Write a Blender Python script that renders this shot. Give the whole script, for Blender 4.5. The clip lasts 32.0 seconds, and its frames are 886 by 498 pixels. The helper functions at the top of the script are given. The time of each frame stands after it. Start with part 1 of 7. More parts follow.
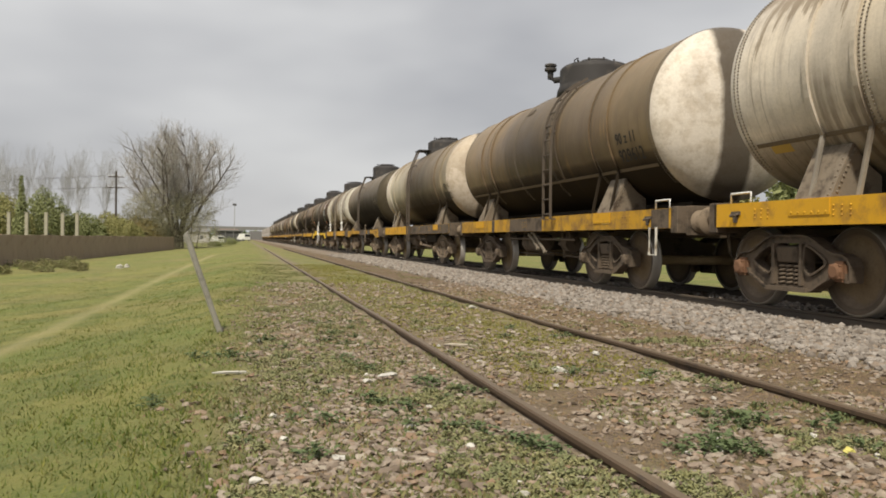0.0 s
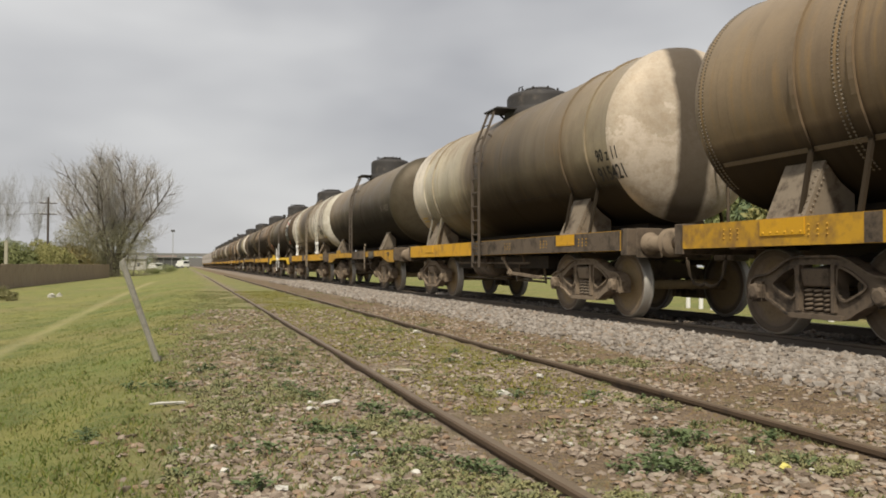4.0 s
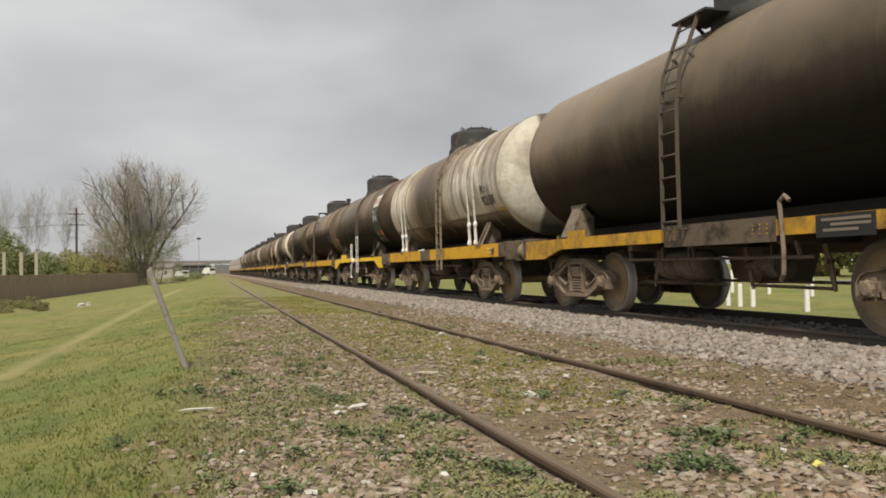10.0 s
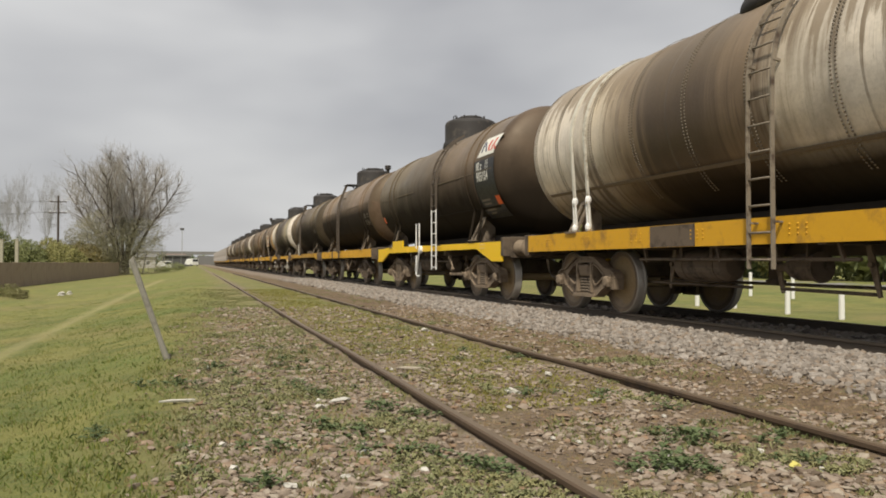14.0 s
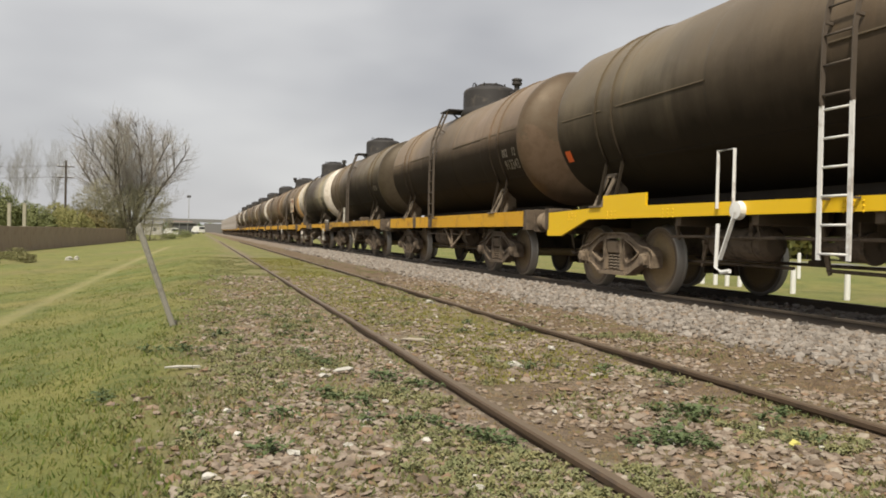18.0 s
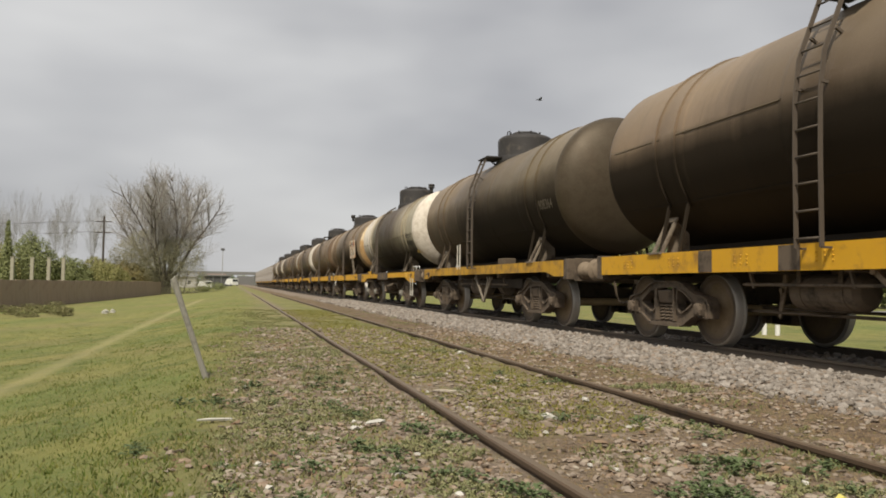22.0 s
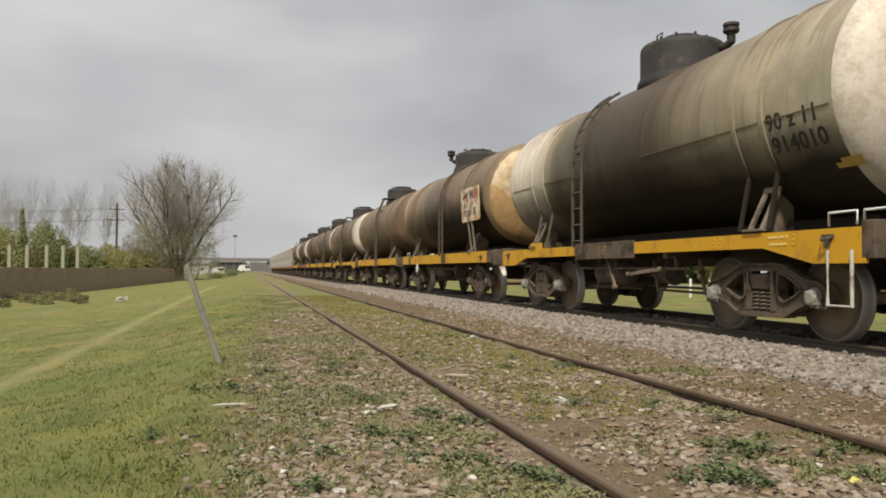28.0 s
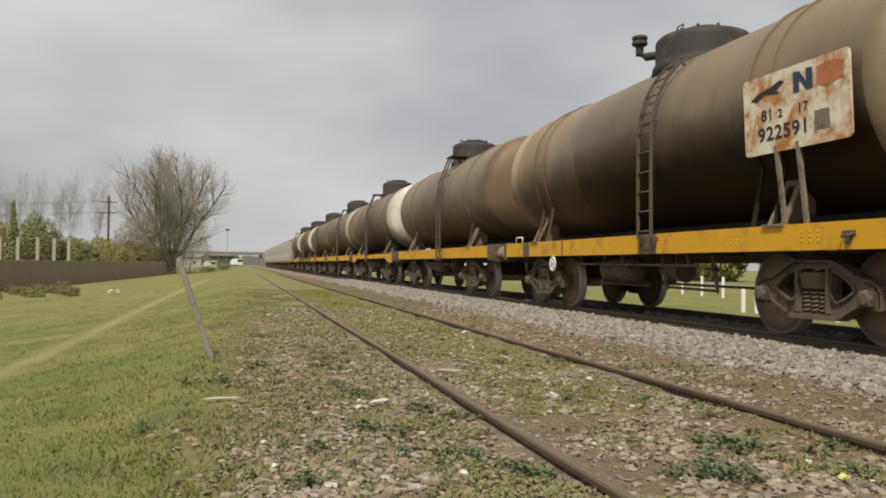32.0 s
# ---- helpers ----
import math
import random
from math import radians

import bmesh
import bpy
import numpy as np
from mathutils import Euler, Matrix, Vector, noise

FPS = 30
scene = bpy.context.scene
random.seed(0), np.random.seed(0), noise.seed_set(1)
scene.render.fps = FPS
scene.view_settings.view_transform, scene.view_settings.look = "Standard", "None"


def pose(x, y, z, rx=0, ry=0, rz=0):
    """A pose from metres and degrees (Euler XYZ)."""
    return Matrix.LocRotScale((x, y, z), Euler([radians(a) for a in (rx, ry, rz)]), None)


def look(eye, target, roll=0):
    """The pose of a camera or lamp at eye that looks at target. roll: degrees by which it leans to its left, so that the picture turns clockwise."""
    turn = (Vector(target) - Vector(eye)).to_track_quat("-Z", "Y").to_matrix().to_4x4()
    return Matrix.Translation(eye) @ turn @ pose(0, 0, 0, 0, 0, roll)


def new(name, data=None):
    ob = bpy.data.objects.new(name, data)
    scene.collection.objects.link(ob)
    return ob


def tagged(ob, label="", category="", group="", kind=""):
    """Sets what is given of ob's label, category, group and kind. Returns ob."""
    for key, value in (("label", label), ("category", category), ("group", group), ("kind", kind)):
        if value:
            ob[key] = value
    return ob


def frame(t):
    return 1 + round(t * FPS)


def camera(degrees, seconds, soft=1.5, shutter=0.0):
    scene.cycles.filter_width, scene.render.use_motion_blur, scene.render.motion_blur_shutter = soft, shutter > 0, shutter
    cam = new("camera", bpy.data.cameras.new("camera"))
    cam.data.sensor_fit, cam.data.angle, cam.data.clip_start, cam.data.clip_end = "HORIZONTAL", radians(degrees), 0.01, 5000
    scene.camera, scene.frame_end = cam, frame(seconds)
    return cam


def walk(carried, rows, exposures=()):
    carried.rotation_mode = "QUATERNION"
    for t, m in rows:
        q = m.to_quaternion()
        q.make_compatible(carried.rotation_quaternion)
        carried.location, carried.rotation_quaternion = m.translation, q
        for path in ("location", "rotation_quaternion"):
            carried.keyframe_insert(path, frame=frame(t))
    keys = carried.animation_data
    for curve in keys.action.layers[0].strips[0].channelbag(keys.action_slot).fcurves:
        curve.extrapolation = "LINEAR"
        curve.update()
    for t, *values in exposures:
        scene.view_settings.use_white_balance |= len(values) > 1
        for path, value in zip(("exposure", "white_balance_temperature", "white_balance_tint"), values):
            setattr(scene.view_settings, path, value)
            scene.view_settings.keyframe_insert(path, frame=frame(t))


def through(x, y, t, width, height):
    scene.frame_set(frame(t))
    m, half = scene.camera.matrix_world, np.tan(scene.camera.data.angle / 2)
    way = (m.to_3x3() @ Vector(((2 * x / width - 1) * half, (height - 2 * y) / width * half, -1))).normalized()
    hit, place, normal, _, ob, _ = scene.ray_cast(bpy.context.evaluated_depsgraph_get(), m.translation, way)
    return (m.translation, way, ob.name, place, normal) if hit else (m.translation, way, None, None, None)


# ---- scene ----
# camera: hand-held, standing beside the siding, turning a little
cam = camera(58.5, 32.0, 1.8)
EYE = (0.0, 0.0, 0.86)
# seconds, yaw to the left, pitch up, roll
TURNS = [
    (0, -14.10, -0.61, 0.78),
    (0.5, -14.52, -0.29, 0.66),
    (1, -15.02, 0.09, 0.39),
    (1.5, -15.97, 0.50, 0.40),
    (2, -15.99, 0.59, 0.12),
    (2.5, -15.94, 0.99, 0.35),
    (4.5, -18.53, 1.23, 0.13),
    (5, -17.23, 1.58, 0.42),
    (5.5, -16.90, 1.77, 0.83),
    (6, -16.83, 2.01, 1.04),
    (6.5, -17.28, 2.11, 0.78),
    (7, -17.76, 2.31, 0.01),
    (7.5, -17.44, 2.00, -0.59),
    (8, -17.31, 2.01, -0.67),
    (8.5, -17.38, 1.73, -0.51),
    (9, -16.87, 1.11, -0.81),
    (9.5, -16.62, 1.12, -0.89),
    (10, -16.47, 1.37, -0.98),
    (10.5, -16.21, 1.08, -0.54),
    (11, -16.10, 1.08, -0.44),
    (11.5, -15.78, 0.73, -0.50),
    (12, -16.04, 1.02, -0.63),
    (12.5, -15.97, 1.07, -0.46),
    (13, -16.08, 1.35, -0.00),
    (13.5, -16.92, 1.05, 0.20),
    (15.5, -18.20, 1.20, 0.24),
    (16, -18.24, 1.10, 0.68),
    (16.5, -17.38, -0.08, 2.01),
    (17, -17.11, -0.11, 2.97),
    (17.5, -16.13, -0.49, 2.50),
    (18, -17.17, -0.94, 1.32),
    (18.5, -17.14, -1.73, -0.11),
    (19, -16.37, -1.00, -0.05),
    (19.5, -15.55, 0.38, 0.78),
    (20, -14.77, 1.69, 0.71),
    (20.5, -15.11, 2.20, 0.97),
    (21, -14.88, 2.51, 1.18),
    (21.5, -14.79, 2.66, 1.01),
    (22, -14.87, 2.67, 0.82),
    (22.5, -14.46, 2.87, 0.67),
    (23, -14.40, 2.54, 0.70),
    (23.5, -14.16, 2.28, 0.71),
    (24, -14.36, 2.34, 0.57),
    (24.5, -14.00, 1.76, 0.68),
    (25, -13.61, 1.84, 0.69),
    (25.5, -13.65, 1.82, 0.89),
    (27.5, -13.97, 1.45, 0.32),
    (28, -14.05, 1.57, 0.42),
    (28.5, -13.84, 1.87, 0.41),
    (29, -13.69, 1.81, 0.64),
    (29.5, -13.93, 1.78, 1.15),
    (30, -14.15, 1.56, 1.12),
    (30.5, -14.42, 1.36, 0.90),
    (31, -14.35, 1.34, 0.90),
    (31.5, -14.41, 1.42, 0.86),
    (32, -14.57, 1.22, 0.79),
]


def aim(yaw, pitch, roll):
    a, b = radians(yaw), radians(pitch)
    way = Vector((-math.sin(a) * math.cos(b), math.cos(a) * math.cos(b), math.sin(b)))
    return look(EYE, Vector(EYE) + way, roll)


BRIGHT = [(0.0, 0.1), (2.0, 0.08), (6.0, 0.07), (12.0, 0.06), (15.0, 0.02), (16.0, 0.02), (17.5, 0.1), (18.0, 0.14), (19.0, 0.24), (20.0, 0.14), (21.0, 0.09), (23.0, 0.0), (25.0, 0.0), (28.0, 0.0), (32.0, 0.02)]   # seconds, stops
walk(cam, [(t, aim(y, p, r)) for t, y, p, r in TURNS], BRIGHT)

# ---- light: overcast sky, a wide weak sun behind and to the left of the camera ----
SUN_EL, SUN_AZ = 54.0, -148.0   # degrees; azimuth clockwise from +y
world = bpy.data.worlds.new("overcast_sky")
scene.world = world
world.use_nodes = True
wn, wl = world.node_tree.nodes, world.node_tree.links
wn.clear()
w_out = wn.new("ShaderNodeOutputWorld")
w_bg = wn.new("ShaderNodeBackground")
w_sky = wn.new("ShaderNodeTexSky")
w_sky.sky_type = "NISHITA"
w_sky.sun_disc = False
w_sky.sun_elevation, w_sky.sun_rotation = radians(SUN_EL), radians(SUN_AZ)
w_sky.air_density, w_sky.dust_density = 1.0, 3.0
w_co = wn.new("ShaderNodeTexCoord")
w_map = wn.new("ShaderNodeMapping")
w_map.inputs["Scale"].default_value = (1.0, 1.0, 2.6)
w_map.inputs["Location"].default_value = (0.37, 0.2, 0.1)
w_noise = wn.new("ShaderNodeTexNoise")
w_noise.inputs["Scale"].default_value = 2.0
w_noise.inputs["Detail"].default_value = 3.5
w_noise.inputs["Roughness"].default_value = 0.5
w_ramp = wn.new("ShaderNodeValToRGB")
w_ramp.color_ramp.elements[0].position, w_ramp.color_ramp.elements[0].color = 0.34, (5.2, 5.2, 5.35, 1)
w_ramp.color_ramp.elements[1].position, w_ramp.color_ramp.elements[1].color = 0.66, (8.3, 8.25, 8.15, 1)
w_mix = wn.new("ShaderNodeMix")
w_mix.data_type = "RGBA"
w_mix.inputs["Factor"].default_value = 0.9
wl.new(w_co.outputs["Generated"], w_map.inputs["Vector"])
wl.new(w_map.outputs["Vector"], w_noise.inputs["Vector"])
wl.new(w_noise.outputs["Fac"], w_ramp.inputs["Fac"])
wl.new(w_sky.outputs["Color"], w_mix.inputs["A"])
wl.new(w_ramp.outputs["Color"], w_mix.inputs["B"])
wl.new(w_mix.outputs["Result"], w_bg.inputs["Color"])
w_bg.inputs["Strength"].default_value = 0.085
wl.new(w_bg.outputs["Background"], w_out.inputs["Surface"])
sun = new("sun", bpy.data.lights.new("sun", "SUN"))
sun.data.energy, sun.data.angle, sun.data.color = 4.4, radians(4), (1.0, 0.92, 0.78)
_az, _el = radians(SUN_AZ), radians(SUN_EL)
sun_way = Vector((math.sin(_az) * math.cos(_el), math.cos(_az) * math.cos(_el), math.sin(_el)))
sun.matrix_world = look(sun_way * 60, (0, 0, 0))
scene.view_settings.exposure = 0.0


# ---- materials ----
def material(name, rough=0.8, metal=0.0):
    m = bpy.data.materials.new(name)
    m.use_nodes = True
    b = m.node_tree.nodes["Principled BSDF"]
    b.inputs["Roughness"].default_value = rough
    b.inputs["Metallic"].default_value = metal
    b.inputs["Specular IOR Level"].default_value = 0.32
    return m, m.node_tree.nodes, m.node_tree.links, b


def node(nodes, kind, **values):
    n = nodes.new(kind)
    for key, value in values.items():
        n.inputs[key].default_value = value
    return n


def noise_tex(nodes, links, vec, scale, detail=4.0, rough=0.55, stretch=None):
    if stretch:
        mp = nodes.new("ShaderNodeMapping")
        mp.inputs["Scale"].default_value = stretch
        links.new(vec, mp.inputs["Vector"])
        vec = mp.outputs["Vector"]
    n = node(nodes, "ShaderNodeTexNoise", Scale=scale, Detail=detail, Roughness=rough)
    links.new(vec, n.inputs["Vector"])
    return n.outputs["Fac"]


def ramp(nodes, links, fac, stops, ease="LINEAR"):
    r = nodes.new("ShaderNodeValToRGB")
    r.color_ramp.interpolation = ease
    els = r.color_ramp.elements
    while len(els) < len(stops):
        els.new(0.5)
    for e, (p, c) in zip(els, stops):
        e.position = p
        e.color = (*c, 1) if len(c) == 3 else c
    links.new(fac, r.inputs["Fac"])
    return r.outputs["Color"]


def grey(v):
    return (v, v, v)


def mix(nodes, links, fac, a, b, blend="MIX"):
    m = nodes.new("ShaderNodeMix")
    m.data_type, m.blend_type = "RGBA", blend
    for key, value in (("Factor", fac), ("A", a), ("B", b)):
        if isinstance(value, (int, float)):
            m.inputs[key].default_value = value
        elif isinstance(value, tuple):
            m.inputs[key].default_value = (*value, 1)
        else:
            links.new(value, m.inputs[key])
    return m.outputs["Result"]


def maths(nodes, links, op, a, b=0.0, clamp=False):
    m = nodes.new("ShaderNodeMath")
    m.operation, m.use_clamp = op, clamp
    for i, value in enumerate((a, b)):
        if isinstance(value, (int, float)):
            m.inputs[i].default_value = value
        else:
            links.new(value, m.inputs[i])
    return m.outputs["Value"]


def bump(nodes, links, height, target, strength=0.3, distance=0.02):
    b = node(nodes, "ShaderNodeBump", Strength=strength, Distance=distance)
    links.new(height, b.inputs["Height"])
    links.new(b.outputs["Normal"], target.inputs["Normal"])


def worn(name, low, high, scale=6.0, rough=0.75, metal=0.0, stain=None, amount=0.5, relief=0.2, per_object=0.0):
    """Two-scale colour variation with fine relief."""
    m, n, l, b = material(name, rough, metal)
    vec = n.new("ShaderNodeTexCoord").outputs["Object"]
    big = noise_tex(n, l, vec, scale * 0.3, 5)
    fine = noise_tex(n, l, vec, scale * 6, 4, 0.65)
    col = mix(n, l, maths(n, l, "MULTIPLY", maths(n, l, "ADD", big, fine), 0.5), low, high)
    if stain:
        col = mix(n, l, ramp(n, l, noise_tex(n, l, vec, scale * 0.8, 6, 0.7), [(0.62 - amount * 0.3, grey(0)), (0.78 - amount * 0.25, grey(1))]), col, stain)
    if per_object:
        rnd = n.new("ShaderNodeObjectInfo").outputs["Random"]
        col = mix(n, l, maths(n, l, "MULTIPLY", rnd, per_object), col, tuple(c * 0.45 for c in low))
    l.new(col, b.inputs["Base Color"])
    l.new(ramp(n, l, fine, [(0.3, grey(rough - 0.12)), (0.7, grey(min(1, rough + 0.1)))]), b.inputs["Roughness"])
    bump(n, l, fine, b, relief, 0.01)
    return m


def plain(name, colour, rough=0.6, metal=0.0, spread=0.25):
    return worn(name, tuple(c * (1 - spread) for c in colour), tuple(min(1, c * (1 + spread)) for c in colour), 5.0, rough, metal)


MAT = dict(
    sill=worn("worn_yellow_paint", (0.5, 0.255, 0.012), (0.66, 0.37, 0.02), 3.0, 0.6, stain=(0.3, 0.16, 0.03), amount=0.35),
    sill_grimy=worn("grimy_yellow_paint", (0.4, 0.215, 0.018), (0.58, 0.33, 0.025), 4.0, 0.65, stain=(0.24, 0.135, 0.035), amount=0.62),
    sill_new=worn("fresh_yellow_paint", (0.74, 0.46, 0.01), (0.82, 0.54, 0.015), 3.0, 0.5),
    sill_dirty=worn("oily_yellow_paint", (0.42, 0.225, 0.02), (0.56, 0.31, 0.02), 3.0, 0.65, stain=(0.07, 0.045, 0.028), amount=0.85),
    frame=worn("oily_frame_steel", (0.06, 0.045, 0.031), (0.14, 0.106, 0.073), 5.0, 0.75, stain=(0.12, 0.08, 0.05), amount=0.3),
    frame_grey=worn("dusty_grey_steel", (0.135, 0.108, 0.078), (0.25, 0.205, 0.155), 5.0, 0.8, stain=(0.05, 0.035, 0.025), amount=0.4),
    # near black: the shade beneath the tanks is put into this colour
    under=worn("shaded_black_steel", (0.02, 0.016, 0.013), (0.056, 0.044, 0.033), 5.0, 0.85, stain=(0.06, 0.045, 0.03), amount=0.25),
    bogie_dark=worn("oily_cast_steel", (0.075, 0.056, 0.04), (0.165, 0.126, 0.09), 5.0, 0.8, stain=(0.03, 0.023, 0.017), amount=0.45),
    bogie=worn("dusty_cast_steel", (0.135, 0.102, 0.07), (0.27, 0.21, 0.15), 5.0, 0.85, stain=(0.055, 0.04, 0.028), amount=0.4),
    spring=worn("spring_steel", (0.1, 0.08, 0.058), (0.2, 0.16, 0.12), 8.0, 0.65),
    tread=worn("polished_tread", (0.3, 0.28, 0.25), (0.42, 0.395, 0.36), 6.0, 0.58, 0.6),
    dome=worn("tarred_dome", (0.018, 0.016, 0.016), (0.05, 0.046, 0.044), 4.0, 0.7, stain=(0.1, 0.085, 0.07), amount=0.2),
    ladder=worn("oily_ladder", (0.06, 0.048, 0.037), (0.125, 0.1, 0.078), 6.0, 0.7),
    rivet=worn("grimy_rivets", (0.1, 0.08, 0.058), (0.2, 0.17, 0.13), 9.0, 0.7),
    rust_cap=worn("rusty_cap", (0.13, 0.07, 0.04), (0.22, 0.115, 0.065), 8.0, 0.8),
    ladder_pale=worn("greyish_ladder", (0.16, 0.135, 0.10), (0.27, 0.23, 0.18), 6.0, 0.7, stain=(0.06, 0.04, 0.03), amount=0.4),
    white=worn("white_paint", (0.66, 0.66, 0.64), (0.8, 0.8, 0.78), 4.0, 0.5, stain=(0.35, 0.3, 0.25), amount=0.25),
    strap_white=worn("dirty_white_paint", (0.46, 0.44, 0.38), (0.62, 0.6, 0.53), 5.0, 0.6, stain=(0.2, 0.16, 0.11), amount=0.35),
    white_text=plain("white_marking", (0.66, 0.65, 0.6), 0.7),
    dim_text=plain("faded_marking", (0.2, 0.17, 0.135), 0.8),
    faint_text=plain("nearly_gone_marking", (0.125, 0.102, 0.075), 0.8),
    black_text=plain("black_marking", (0.03, 0.027, 0.025), 0.7),
    black_panel=worn("black_panel_paint", (0.012, 0.012, 0.013), (0.03, 0.03, 0.03), 3.0, 0.5),
    seam=worn("dusty_seam", (0.1, 0.077, 0.052), (0.18, 0.142, 0.098), 6.0, 0.8),
    stencil=plain("pale_stencil", (0.72, 0.52, 0.16), 0.7),
    orange=plain("orange_reflector", (0.75, 0.12, 0.02), 0.4, spread=0.1),
    red=plain("red_paint", (0.55, 0.06, 0.03), 0.5),
    red_rust=worn("rusted_red_paint", (0.42, 0.12, 0.05), (0.55, 0.2, 0.09), 8.0, 0.7, stain=(0.3, 0.14, 0.06), amount=0.6),
    navy=plain("navy_paint", (0.03, 0.04, 0.09), 0.5),
    yellow_patch=plain("yellow_patch", (0.4, 0.28, 0.07), 0.7),
    board=worn("rusted_white_board", (0.58, 0.53, 0.42), (0.76, 0.72, 0.6), 4.0, 0.6, stain=(0.4, 0.16, 0.04), amount=0.68),
    rail=worn("rusty_rail", (0.055, 0.037, 0.022), (0.115, 0.078, 0.05), 6.0, 0.7, stain=(0.04, 0.03, 0.024), amount=0.3),
    rail_main=worn("dark_rail", (0.045, 0.035, 0.028), (0.10, 0.08, 0.06), 6.0, 0.6),
    rail_top=worn("worn_rail_head", (0.1, 0.074, 0.048), (0.19, 0.145, 0.1), 6.0, 0.55, 0.15),
    sleeper=worn("dark_sleeper", (0.03, 0.026, 0.022), (0.08, 0.068, 0.055), 5.0, 0.95, per_object=0.4),
    concrete=worn("grey_concrete", (0.22, 0.21, 0.18), (0.33, 0.315, 0.275), 8.0, 0.9, stain=(0.16, 0.15, 0.125), amount=0.4),
)


def wheel_steel(name, low, high, grease, amount):
    """Dusty brown wheel with a dark rim and a patch of golden grease on its web."""
    m, n, l, b = material(name, 0.75)
    vec = n.new("ShaderNodeTexCoord").outputs["Object"]
    xyz = n.new("ShaderNodeSeparateXYZ")
    l.new(vec, xyz.inputs["Vector"])
    y, z = xyz.outputs["Y"], xyz.outputs["Z"]
    rr = maths(n, l, "SQRT", maths(n, l, "ADD", maths(n, l, "MULTIPLY", y, y), maths(n, l, "MULTIPLY", z, z)))
    blot = noise_tex(n, l, vec, 4.0, 5, 0.6)
    fine = noise_tex(n, l, vec, 40.0, 4, 0.7)
    col = ramp(n, l, blot, [(0.32, low), (0.68, high)])
    edge = maths(n, l, "ADD", rr, maths(n, l, "MULTIPLY", maths(n, l, "SUBTRACT", blot, 0.5), 0.35))
    col = mix(n, l, ramp(n, l, edge, [(0.3, grey(amount)), (0.37, grey(0.0))]), col, grease)
    col = mix(n, l, ramp(n, l, rr, [(0.385, grey(0.0)), (0.4, grey(0.6))]), col, tuple(c * 0.55 for c in low))
    col = mix(n, l, ramp(n, l, fine, [(0.5, grey(0.0)), (0.75, grey(0.5))]), col, tuple(c * 0.5 for c in low))
    l.new(col, b.inputs["Base Color"])
    bump(n, l, fine, b, 0.25, 0.004)
    return m


MAT["wheel"] = wheel_steel("rusty_dusty_wheel", (0.17, 0.125, 0.085), (0.3, 0.235, 0.165), (0.36, 0.26, 0.125), 0.6)
MAT["wheel_dark"] = wheel_steel("oily_rusty_wheel", (0.1, 0.075, 0.053), (0.2, 0.152, 0.108), (0.27, 0.19, 0.095), 0.4)


